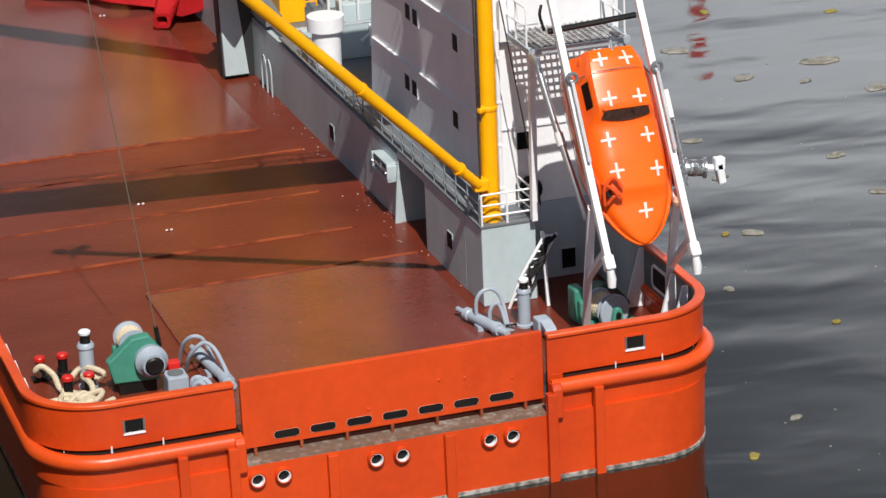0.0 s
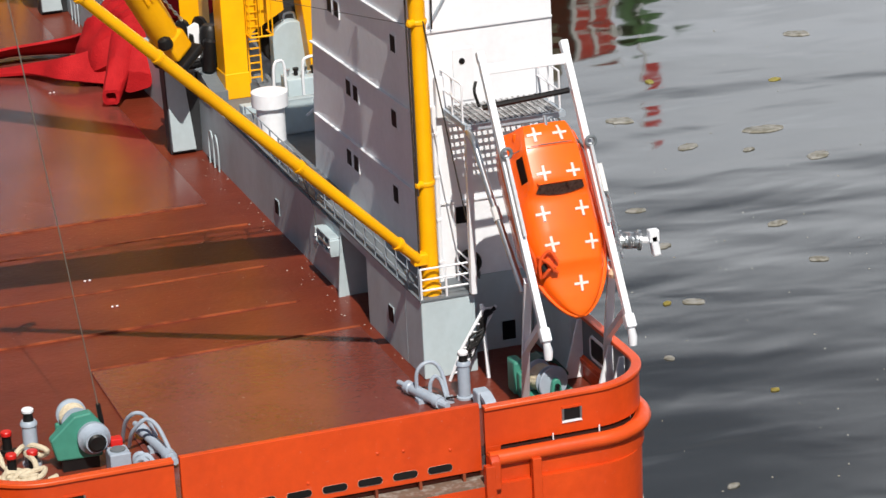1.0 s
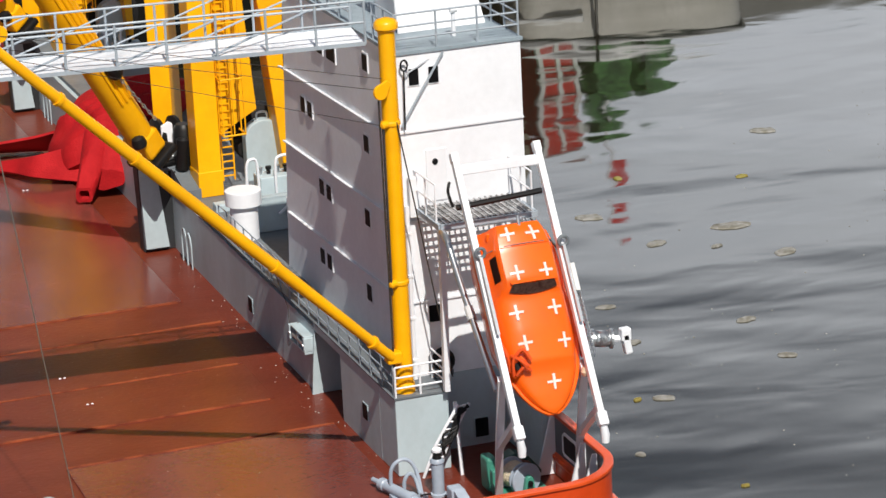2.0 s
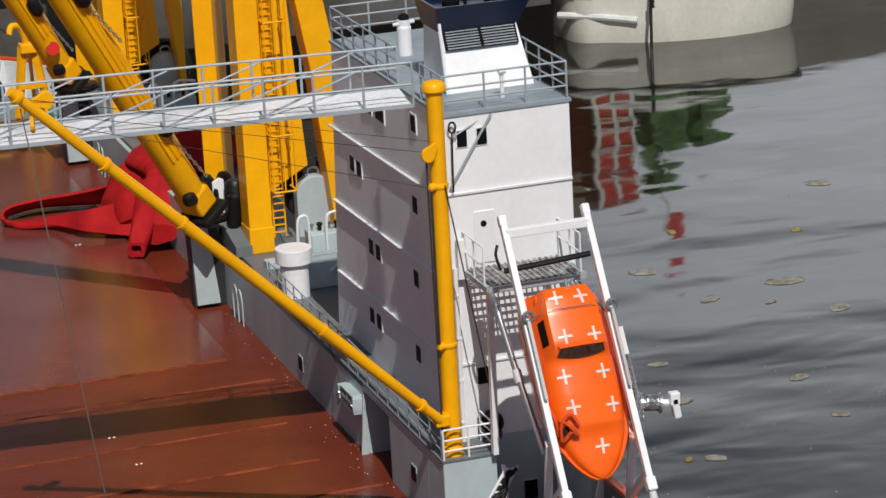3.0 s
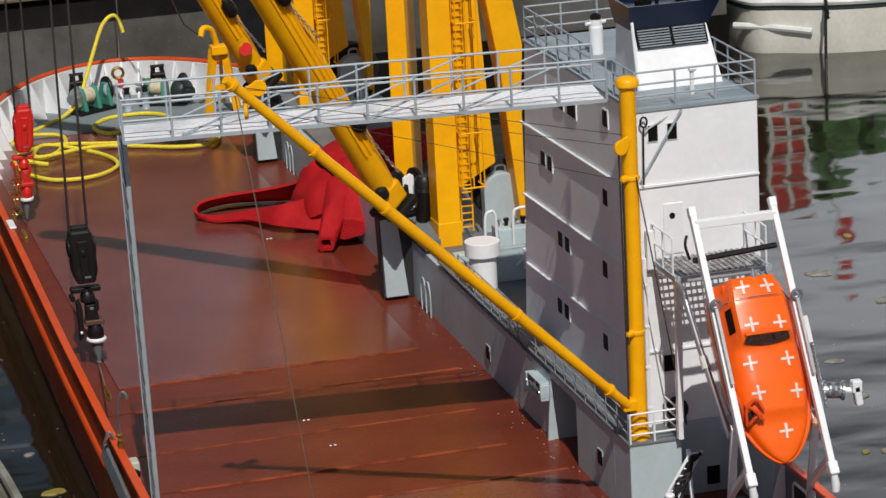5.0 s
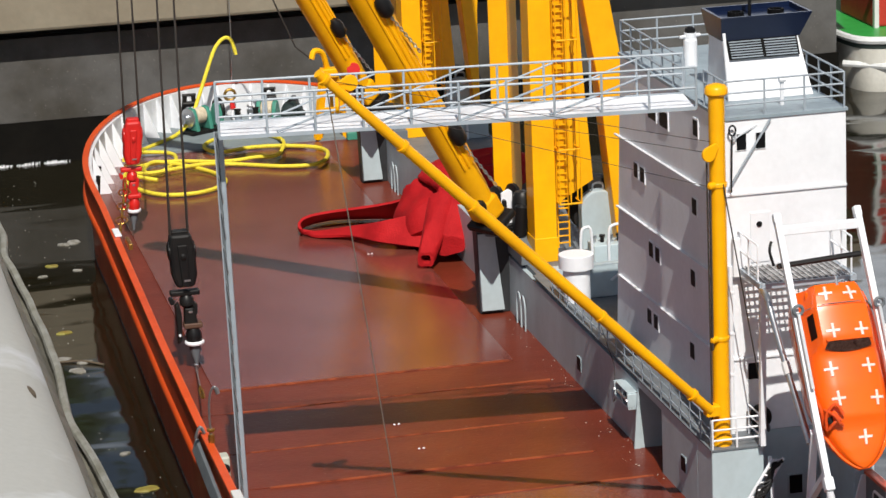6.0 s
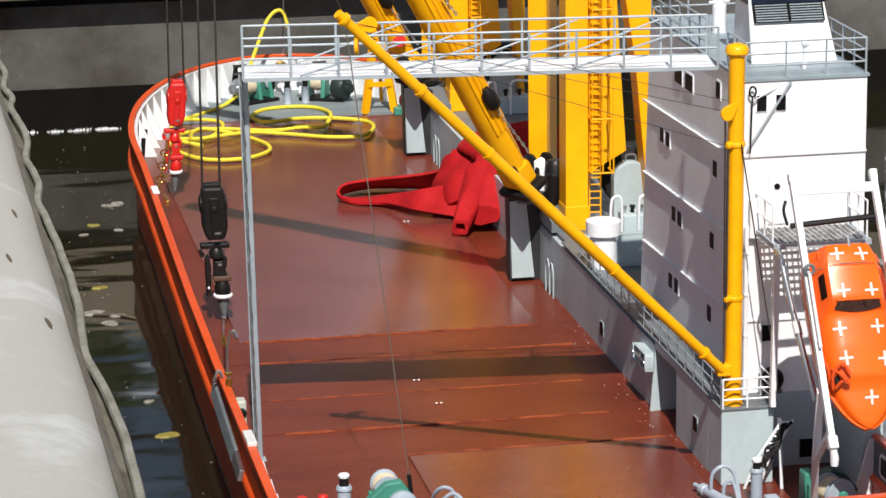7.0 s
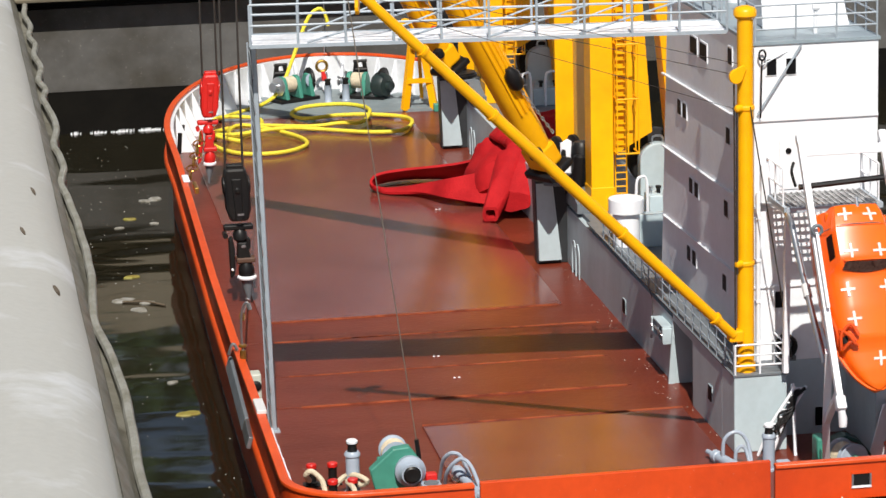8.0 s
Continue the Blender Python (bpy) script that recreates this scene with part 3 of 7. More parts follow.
part("roof", block(TX0 - 0.0012, TX1 + 0.0012, TY0 - 0.0012, TY1 - 0.0150, TZ, TZ + 0.0022), mat("blue_grey_roof_paint", (0.26, 0.32, 0.36), 0.5, second=(0.20, 0.25, 0.285), scale=40, bump=0.2), tower, "blue-grey painted roof deck")
for z, za, zf in ((0.2303, 0.2255, 0.2176), (0.1680, 0.1675, 0.1595), (0.1105, 0.1105, 0.1032)):
    part("ledge", beam((TX0 - 0.0010, TY0 + 0.001, za), (TX0 - 0.0010, TY1, zf), 0.0020, 0.0011), WHITE, tower)
    part("ledge", block(TX0 - 0.0014, TX1, TY0 - 0.0014, TY0 + 0.001, z - 0.0007, z + 0.0007), WHITE, tower)


def tower_window(face, a, z, w, h):
    """A framed pane in the port face (a along y) or the stern face (a along x)."""
    if face == "port":
        f = part("window", block(TX0 - 0.0008, TX0 + 0.001, a - w / 2 - 0.0014, a + w / 2 + 0.0014, z - h / 2 - 0.0012, z + h / 2 + 0.0012), WHITE, tower)
        part("pane", block(TX0 - 0.0012, TX0 + 0.001, a - w / 2, a + w / 2, z - h / 2, z + h / 2), PANE, f)
    else:
        f = part("window", block(a - w / 2 - 0.0008, a + w / 2 + 0.0008, TY0 - 0.0007, TY0 + 0.001, z - h / 2 - 0.0008, z + h / 2 + 0.0008), WHITE, tower)
        part("pane", block(a - w / 2, a + w / 2, TY0 - 0.0011, TY0 + 0.001, z - h / 2, z + h / 2), PANE, f)


for yc, z in ((0.4080, 0.2005), (0.3720, 0.1462), (0.3800, 0.0912)):
    tower_window("port", yc + 0.0085, z, 0.0095, 0.0110)
    tower_window("port", yc - 0.0085, z, 0.0095, 0.0110)
for yc, z in ((0.2680, 0.2063), (0.2743, 0.1512), (0.2794, 0.0945), (0.2620, 0.2655)):
    tower_window("port", yc, z, 0.0095, 0.0115)
for yc in (0.3700, 0.3400):
    tower_window("port", yc, 0.2560, 0.0190, 0.0120)
tower_window("stern", 0.1503, 0.2677, 0.0068, 0.0110)
tower_window("stern", 0.1643, 0.2677, 0.0068, 0.0110)
tower_window("stern", 0.1572, 0.1008, 0.0085, 0.0118)
door = part("door", block(0.1560, 0.1708, TY0 - 0.0009, TY0 + 0.001, 0.1800, 0.2165), WHITE, tower, bevel=0.0006)
part("porthole", lathe([(0.0021, 0.0), (0.0021, 0.0009)], (0.1624, TY0 - 0.0006, 0.2077), (0, -1, 0), 14), PANE, door)


def railing(name, corners, height, rails, gap, r, material, label):
    """Posts and rails along a line of corners."""
    top = thing(name, corners[0], label, "railing")
    for a, b in zip(corners, corners[1:]):
        a, b = Vector(a), Vector(b)
        n = max(1, round((b - a).length / gap))
        for k in range(n + (1 if b == Vector(corners[-1]) else 0)):
            p = a.lerp(b, k / n)
            part("post", tube([p, p + Vector((0, 0, height))], r, 6), material, top)
        for k in range(1, rails + 1):
            up = Vector((0, 0, height * k / rails))
            part("rail", tube([a + up, b + up], r * 0.9, 6), material, top)
    return top


RZ = TZ + 0.0022
railing("roof_railing", [(TX0 + 0.001, 0.245, RZ), (TX0 + 0.001, TY0 + 0.001, RZ), (TX1 - 0.001, TY0 + 0.001, RZ), (TX1 - 0.001, TY1 - 0.017, RZ), (TX0 + 0.001, TY1 - 0.017, RZ), (TX0 + 0.001, 0.292, RZ)], 0.0250, 3, 0.026, 0.0008, RAIL, "blue-grey three-bar railing round the tower roof")
railing("walkway_railing", [(HX + 0.001, 0.600, HT), (HX + 0.001, 0.170, HT)], 0.0225, 3, 0.024, 0.0006, RAIL, "thin blue-grey railing on the deckhouse edge")
railing("corner_railing", [(HX + 0.001, 0.166, HT), (0.1510, 0.166, HT), (0.1510, 0.192, HT)], 0.0225, 3, 0.0180, 0.0008, WHITE, "cream-white railing round the mast foot")

# funnel
funnel = thing("funnel", (0.19, 0.29, RZ), "white funnel with a navy blue flared top", "ship funnel")
fy0, fy1 = 0.2480, 0.3040
bm = bmesh.new()
base = [(0.1600, fy0), (0.2215, fy0), (0.2215, fy1), (0.1600, fy1)]
top = [(0.1600, fy0 + 0.018), (0.2165, fy0 + 0.018), (0.2165, fy1 - 0.006), (0.1600, fy1 - 0.006)]
lo, hi = [bm.verts.new((x, y, RZ)) for x, y in base], [bm.verts.new((x, y, 0.3260)) for x, y in top]
bm.faces.new(list(reversed(lo)))
bm.faces.new(hi)
for i in range(4):
    bm.faces.new((lo[i], lo[(i + 1) % 4], hi[(i + 1) % 4], hi[i]))
part("casing", bm, WHITE, funnel, bevel=0.0006)
bm = bmesh.new()
base = [(0.1590, fy0 + 0.017), (0.2175, fy0 + 0.017), (0.2175, fy1 - 0.005), (0.1590, fy1 - 0.005)]
top = [(0.1560, fy0 + 0.009), (0.2245, fy0 + 0.009), (0.2245, fy1), (0.1560, fy1)]
lo, hi = [bm.verts.new((x, y, 0.3260)) for x, y in base], [bm.verts.new((x, y, 0.3440)) for x, y in top]
inn = [bm.verts.new((x + (0.002 if x < 0.19 else -0.002), y + (0.002 if y < 0.28 else -0.002), 0.3440)) for x, y in top]
bot = [bm.verts.new((v.co.x, v.co.y, 0.3400)) for v in inn]
bm.faces.new(list(reversed(lo)))
bm.faces.new(bot)
for ring in ((lo, hi), (hi, inn), (inn, bot)):
    for i in range(4):
        bm.faces.new((ring[0][i], ring[0][(i + 1) % 4], ring[1][(i + 1) % 4], ring[1][i]))
part("flared_top", bm, NAVY, funnel, "navy blue flared funnel top")
grille = part("louvre_panel", prism([(fy0 + 0.0112, 0.3135), (fy0 + 0.0097, 0.3135), (fy0 + 0.0166, 0.3260), (fy0 + 0.0180, 0.3260)], "x", 0.1625, 0.2150), MATT, funnel, "black louvre panel")
for k in range(7):
    t = (k + 0.5) / 7
    y, z = fy0 + 0.0094 + 0.0070 * t, 0.3139 + 0.0120 * t
    for x0, x1 in ((0.1640, 0.1875), (0.1900, 0.2135)):
        part("slat", beam((x0, y, z), (x1, y, z), 0.0012, 0.0007), RAIL, grille)
for x in (0.1750, 0.2050):
    part("exhaust_pipe", lathe([(0.0060, 0.0), (0.0060, 0.0040), (0.0046, 0.0040), (0.0046, 0.001)], (x, 0.281, 0.3395), sides=16), MATT, funnel, smooth=False)
part("aerial", tube([(0.1850, 0.280, 0.340), (0.1865, 0.280, 0.420)], 0.0014, 8), BLACK, funnel)

# ---- derrick mast with its boom ----
MX, MY = 0.1256, 0.1760
mast = thing("derrick_mast", (MX, MY, HT), "yellow painted derrick mast with a long boom", "derrick")
part("post", lathe([(0.0070, 0.0), (0.0070, 0.006), (0.0060, 0.007), (0.0056, 0.25), (0.0060, 0.252)], (MX, MY, HT + 0.001), sides=20), YELLOW, mast, smooth=True)
part("cap", lathe([(0.0062, 0.0), (0.0080, 0.002), (0.0080, 0.0055), (0.0066, 0.0075), (0.0020, 0.0090)], (MX, MY, 0.3065), sides=20), YELLOW, mast, smooth=True)
TIP = Vector((-0.1643, 0.0878, 0.3636))
HEEL = Vector((0.1150, 0.1690, 0.0850))
boom = part("boom", tube([HEEL, HEEL.lerp(TIP, 0.25), HEEL.lerp(TIP, 0.6), TIP], [0.0034, 0.0041, 0.0041, 0.0032], 16), YELLOW, mast, smooth=True)
for t in (0.05, 0.30, 0.63, 0.80, 0.985):
    d = (TIP - HEEL).normalized()
    p = HEEL.lerp(TIP, t)
    part("band", tube([p - d * 0.0012, p + d * 0.0012], 0.0047, 16), YELLOW, boom)
part("heel_fork", block(0.1120, 0.1220, 0.1670, 0.1770, 0.0800, 0.0880), YELLOW, mast, bevel=0.001)
def pear_block(p, d, size, parent, name="sheave_block"):
    """A flat pear-shaped pulley block hanging from p along d."""
    d = Vector(d).normalized()
    s, u = ring_frame(d)
    pts = [(0.0, -0.22), (0.0, 0.22)] + [(1.05 + 0.62 * math.cos(a), 0.62 * math.sin(a)) for a in (radians(130 - 26 * k) for k in range(11))]
    bm = bmesh.new()
    lo, hi = [[bm.verts.new(Vector(p) + d * a * size + u * b * size + s * side) for a, b in pts] for side in (-0.0012, 0.0012)]
    bm.faces.new(lo)
    bm.faces.new(list(reversed(hi)))
    for k in range(len(pts)):
        m = (k + 1) % len(pts)
        bm.faces.new((lo[k], lo[m], hi[m], hi[k]))
    return part(name, bm, YELLOW, parent, bevel=0.0004)


pear_block((MX - 0.002, MY - 0.006, 0.2740), (-0.8, -0.2, -0.75), 0.0085, mast)
for z in (0.245, 0.135):
    part("eye_lug", lathe([(0.0026, 0.0), (0.0026, 0.0040), (0.0014, 0.0050)], (MX - 0.004, MY - 0.004, z), (-0.9, -0.4, 0), 12), YELLOW, mast)
part("ring_clamp", lathe([(0.0062, 0.0), (0.0066, 0.0008), (0.0066, 0.0026), (0.0062, 0.0034)], (MX, MY, 0.2430), sides=18), YELLOW, mast)
part("ring_clamp", lathe([(0.0062, 0.0), (0.0066, 0.0008), (0.0066, 0.0026), (0.0062, 0.0034)], (MX, MY, 0.1330), sides=18), YELLOW, mast)
pear_block(HEEL.lerp(TIP, 0.960) + Vector((0.002, 0.003, 0.001)), (0.95, 0.2, 0.06), 0.0085, boom)
pear_block(HEEL.lerp(TIP, 0.955) + Vector((0.0, 0.002, -0.002)), (0.05, 0.2, -0.95), 0.0085, boom)

# ---- gangway bridge and its post ----
GA, GB = Vector((-0.2047, 0.2651, 0.2935)), Vector((0.1225, 0.2268, 0.2935))
gang = thing("gangway_bridge", GA, "light steel gangway with white mesh floor and rails", "gangway")
gd = (GB - GA).normalized()
gs = Vector((-gd.y, gd.x, 0))
bm = bmesh.new()
rows = []
for i in range(97):
    row = []
    for j in range(7):
        p = GA.lerp(GB, i / 96) + gs * (-0.0240 + 0.0080 * j)
        p.z += 0.0010 * noise.noise(Vector((p.x * 38, p.y * 60, 2.0))) + 0.0007 * noise.noise(Vector((p.x * 110, p.y * 50, 5.0)))
        row.append(p)
    rows.append(row)
hi = [[bm.verts.new(p + Vector((0, 0, 0.0005))) for p in row] for row in rows]
lo = [[bm.verts.new(p - Vector((0, 0, 0.0003))) for p in row] for row in rows]
for i in range(96):
    for j in range(6):
        bm.faces.new((hi[i][j], hi[i + 1][j], hi[i + 1][j + 1], hi[i][j + 1]))
        bm.faces.new((lo[i][j], lo[i][j + 1], lo[i + 1][j + 1], lo[i + 1][j]))
    bm.faces.new((hi[i][0], lo[i][0], lo[i + 1][0], hi[i + 1][0]))
    bm.faces.new((hi[i][6], hi[i + 1][6], lo[i + 1][6], lo[i][6]))
part("floor", bm, mat("white_perforated_sheet", (0.80, 0.82, 0.86), 0.4, second=(0.52, 0.54, 0.58), scale=16, mix=(0.50, 0.66), spread=0.22, bump=0.6, bump_scale=420), gang, "crumpled white perforated floor sheet", smooth=True)
for s in (-1, 1):
    o = gs * 0.0250 * s
    part("stringer", beam(GA + o, GB + o, 0.0014, 0.0024), RAIL, gang)
    for h in (0.0145, 0.029):
        part("rail", tube([GA + o + Vector((0, 0, h)), GB + o + Vector((0, 0, h))], 0.0009, 6), RAIL, gang)
    for k in range(11):
        p = GA.lerp(GB, k / 10) + o
        part("post", tube([p, p + Vector((0, 0, 0.029))], 0.0009, 6), RAIL, gang)
for k in range(4):
    p, q = GA.lerp(GB, 0.12 + 0.19 * k), GA.lerp(GB, 0.34 + 0.19 * k)
    part("brace", tube([p - gs * 0.0250 + Vector((0, 0, 0.002)), q + gs * 0.0250 + Vector((0, 0, 0.014))], 0.0008, 6), RAIL, gang)
    part("brace", tube([p + gs * 0.0250 + Vector((0, 0, 0.002)), q + gs * 0.0250 + Vector((0, 0, 0.028))], 0.0007, 6), RAIL, gang)
gpost = thing("gangway_post", (-0.1985, 0.2970, 0), "grey lattice post carrying the gangway", "post")
for dx, w in ((-0.0026, 0.0009), (0.0016, 0.0030)):
    part("upright", beam((-0.1975 + dx, 0.2970, 0.0), (-0.2045 + dx, 0.2680, 0.2920), w, 0.0032), RAIL, gpost)
for k in range(11):
    z = 0.004 + 0.0262 * k
    x, y = -0.1975 - 0.0070 * z / 0.292, 0.2958 - 0.029 * z / 0.292
    part("lacing", tube(spline([(x - 0.0031, y - 0.0004, z + 0.0225), (x - 0.0018, y - 0.0012, z + 0.0180), (x - 0.0006, y - 0.0006, z + 0.0060), (x + 0.0002, y + 0.0004, z)], 4), 0.0006, 6), STEEL, gpost, smooth=True)
part("web", beam((-0.1985, 0.2982, 0.001), (-0.2055, 0.2692, 0.2910), 0.0036, 0.0008), DARKDECK, gpost)
part("foot", block(-0.2025, -0.1925, 0.2920, 0.3020, 0.0, 0.0012), RAIL, gpost)

# ---- basin walls and ground ----
rng = random.Random(7)
bm = block(-0.352, 0.78, WALL_Y, WALL_Y + 0.30, -0.30, 0.103)
solo("basin_wall", bm, LINER, "dark weathered basin wall above the water", "wall", "structure")
solo("coping", block(-0.349, 0.80, WALL_Y - 0.035, WALL_Y + 0.34, 0.116, 0.190), COPING, "tan stone coping along the basin wall", "coping", "structure", bevel=0.004)
# black recessed strip put in as the shadow line beneath the coping
solo("shadow_gap_course", block(-0.350, 0.785, WALL_Y + 0.02, WALL_Y + 0.32, 0.103, 0.116), RUBBER, "black recessed strip standing in for the shadow under the coping", "wall course", "structure")


solo("tide_band", block(-0.345, 0.7815, WALL_Y - 0.003, WALL_Y - 0.001, -0.10, 0.004), mat("black_brown_algae", (0.006, 0.0052, 0.0038), 0.8, second=(0.003, 0.0027, 0.0023), scale=18, bump=0.5, bump_scale=80, spec=0.12), "black-brown algae band along the wall's foot", "wall course", "structure")


def quay_x(y):
    return -0.3262 - 0.0130 * (min(max(y, -0.5), 4.0) - 0.1)


# the quay's rounded concrete edge
bm = bmesh.new()
prof = [(0.0, -0.30), (0.0, 0.104), (-0.0015, 0.114), (-0.006, 0.124), (-0.014, 0.134), (-0.028, 0.142), (-0.055, 0.147), (-0.30, 0.152), (-60.0, 0.158), (-60.0, -0.30)]
rows = []
for k in range(72):
    y = -60.0 + 7.5 * k if k < 8 else min(0.05 * (k - 8), 3.2) if k < 70 else (4.5 if k == 70 else 80.0)
    rows.append([bm.verts.new((quay_x(y) + o + 0.0005 * math.sin(y * 23), y, z + (0.0005 * math.sin(y * 9 + o * 80) if -0.2 < o < 0 else 0))) for o, z in prof])
for a, b in zip(rows, rows[1:]):
    for i in range(len(prof)):
        j = (i + 1) % len(prof)
        bm.faces.new((a[i], a[j], b[j], b[i]))
bm.faces.new(rows[0])
bm.faces.new(list(reversed(rows[-1])))
solo("quay", bm, CONCRETE, "pale worn concrete quay with a rounded edge", "quay", "structure", smooth=True)

# sagging liner hung along the quay's edge, with a rolled wavy hem
HEM_Y = [-0.6, -0.10, -0.05, 0.0, 0.08, 0.17, 0.225, 0.24, 0.286, 0.347, 0.41, 0.48, 0.55, 0.62, 0.67, 0.705, 0.745, 0.81, 0.86, 0.92, 0.98, 1.08, 1.14, 1.20, 1.27, 1.34, 1.41, 1.48, 1.55, 1.63, 1.725]
HEM_OUT = [0.0060, 0.0070, 0.0085, 0.0092, 0.0085, 0.0055, 0.0010, 0.0020, 0.0048, 0.0072, 0.0080, 0.0082, 0.0072, 0.0046, 0.0005, 0.0042, 0.0072, 0.0072, 0.0025, 0.0098, 0.0095, 0.0030, 0.0100, 0.0040, 0.0105, 0.0050, 0.0110, 0.0050, 0.0110, 0.0060, 0.0110]
bm = bmesh.new()
rows, hem = [], []
for k in range(230):
    y = -0.6 + 0.01016 * k
    out = sum(float(np.interp(y + d, HEM_Y, HEM_OUT)) for d in (-0.014, -0.007, 0.0, 0.007, 0.014)) / 5 + 0.0003 * math.sin(y * 61)
    x = quay_x(y) + 0.001
    hz = 0.112 + 0.002 * math.sin(y * 19 + 1)
    hem.append((x + out, y, hz))
    rows.append([bm.verts.new((px, y, z)) for px, z in ((x - 0.0078, 0.1262), (x - 0.0010, 0.1155), (x + 0.0015, 0.1060 - 0.002 * math.sin(y * 13)), (x + 0.0015 + out * 0.55, 0.1035), (x + 0.0010 + out, hz + 0.002), (x + 0.0020 + out, hz - 0.012), (x + out, WATER_Z - 0.01), (x - 0.0078, WATER_Z - 0.01))])
for a, b in zip(rows, rows[1:]):
    for i in range(8):
        j = (i + 1) % 8
        bm.faces.new((a[i], a[j], b[j], b[i]))
bm.faces.new(rows[0])
bm.faces.new(list(reversed(rows[-1])))
liner = solo("liner_strip", bm, FABRIC, "dirty grey liner sagging along the quay", "liner", "structure", smooth=True)
part("hem", tube(hem, 0.0032, 8), mat("pale_grey_hem", (0.25, 0.25, 0.225), 0.7, second=(0.15, 0.145, 0.115), scale=45, mix=(0.35, 0.7), bump=0.4), liner, "pale rolled hem", smooth=True)
solo("ground", block(-0.36, 60, WALL_Y + 0.30, 80, -0.30, 0.100), GROUND, "grey paved ground behind the basin", "ground", "structure")

# ---- upper side deck that carries the cranes ----
side = thing("side_deck", (0.165, 0.95, 0), "blue-grey raised side deck under the cranes", "ship deck")
part("side_wall", block(HX, HX + 0.004, 0.6600, 1.4200, 0, HT - 0.004), HOUSE, side)
part("deck_plate", block(HX + 0.004, 0.2120, 0.6600, 1.4200, HT - 0.006, HT), DARKDECK, side)
part("well_deck", block(0.1380, 0.2120, 0.4720, 0.6600, 0.0280, 0.0340), DARKDECK, side)
part("aft_bulkhead", block(HX + 0.004, 0.2100, 1.4160, 1.4200, 0, HT - 0.006), HOUSE, side)
for y in (0.690, 0.705, 1.222, 1.238):
    part("conduit", tube(spline([(HX - 0.003, y - 0.007, 0.0), (HX - 0.003, y - 0.007, 0.022), (HX - 0.003, y, 0.030), (HX - 0.003, y + 0.007, 0.022), (HX - 0.003, y + 0.007, 0.0)], 5), 0.0007, 6), HOUSE, side, smooth=True)

# bits along the deckhouse wall
lug = thing("wall_bracket", (0.111, 0.366, 0.030), "pale grey steel bracket box bolted to the deckhouse wall", "bracket")
part("back_plate", block(0.1134, 0.1150, 0.3500, 0.3860, 0.0320, 0.0440), DARKDECK, lug)
part("top_plate", block(0.1070, 0.1150, 0.3500, 0.3830, 0.0430, 0.0444), HOUSE, lug, bevel=0.0004)
part("bottom_plate", block(0.1070, 0.1150, 0.3490, 0.3890, 0.0306, 0.0324), HOUSE, lug, bevel=0.0004)
for y0, y1 in ((0.3490, 0.3525), (0.3850, 0.3890)):
    part("end_plate", block(0.1066, 0.1150, y0, y1, 0.0322, 0.0432), HOUSE, lug, bevel=0.0006)
part("web", block(0.1072, 0.1084, 0.3660, 0.3685, 0.0322, 0.0432), HOUSE, lug)
part("pin", tube([(0.1076, 0.3530, 0.0376), (0.1076, 0.3800, 0.0374)], 0.0012, 8), STEEL, lug)
for y in (0.3515, 0.3840):
    part("bolt", lathe([(0.0011, 0.0), (0.0010, 0.0010)], (0.1068, y, 0.0376), (-1, 0, 0), 6), STEEL, lug)
part("lug", prism([(0.3860, 0.0306), (0.3960, 0.0330), (0.3975, 0.0250), (0.3935, 0.0240), (0.3920, 0.0290), (0.3860, 0.0280)], "x", 0.1075, 0.1095), HOUSE, lug, bevel=0.0003)
part("wire", tube([(0.1085, 0.3900, 0.0430), (0.1110, 0.4000, 0.0520), (0.1140, 0.4450, 0.0690)], 0.0003, 5), WIRE, lug)

vent = thing("vent_pipe", (0.1285, 0.5700, HT), "white vent pipe with a wide flat cap", "vent")
part("pipe", lathe([(0.0112, 0.0), (0.0112, 0.030)], (0.1285, 0.5700, HT), sides=28), WHITE, vent, smooth=True)
part("cap", lathe([(0.0105, 0.0), (0.0146, 0.0003), (0.0146, 0.0116), (0.0142, 0.0120), (0.0020, 0.0120)], (0.1285, 0.5700, HT + 0.0290), sides=32), WHITE, vent, smooth=True)
valve = thing("hatch_trunk", (0.170, 0.654, 0.034), "pale blue-grey hatch trunk with a white clip", "hatch trunk")
part("body", block(0.1262, 0.2110, 0.6480, 0.6595, 0.0340, HT + 0.0075), HOUSE, valve, bevel=0.001)
part("clip", block(0.1860, 0.1880, 0.6455, 0.6480, 0.0440, 0.0620), WHITE, valve, bevel=0.0004)
part("clip", beam((0.1790, 0.6460, 0.0490), (0.1950, 0.6460, 0.0600), 0.0018, 0.0018), WHITE, valve)


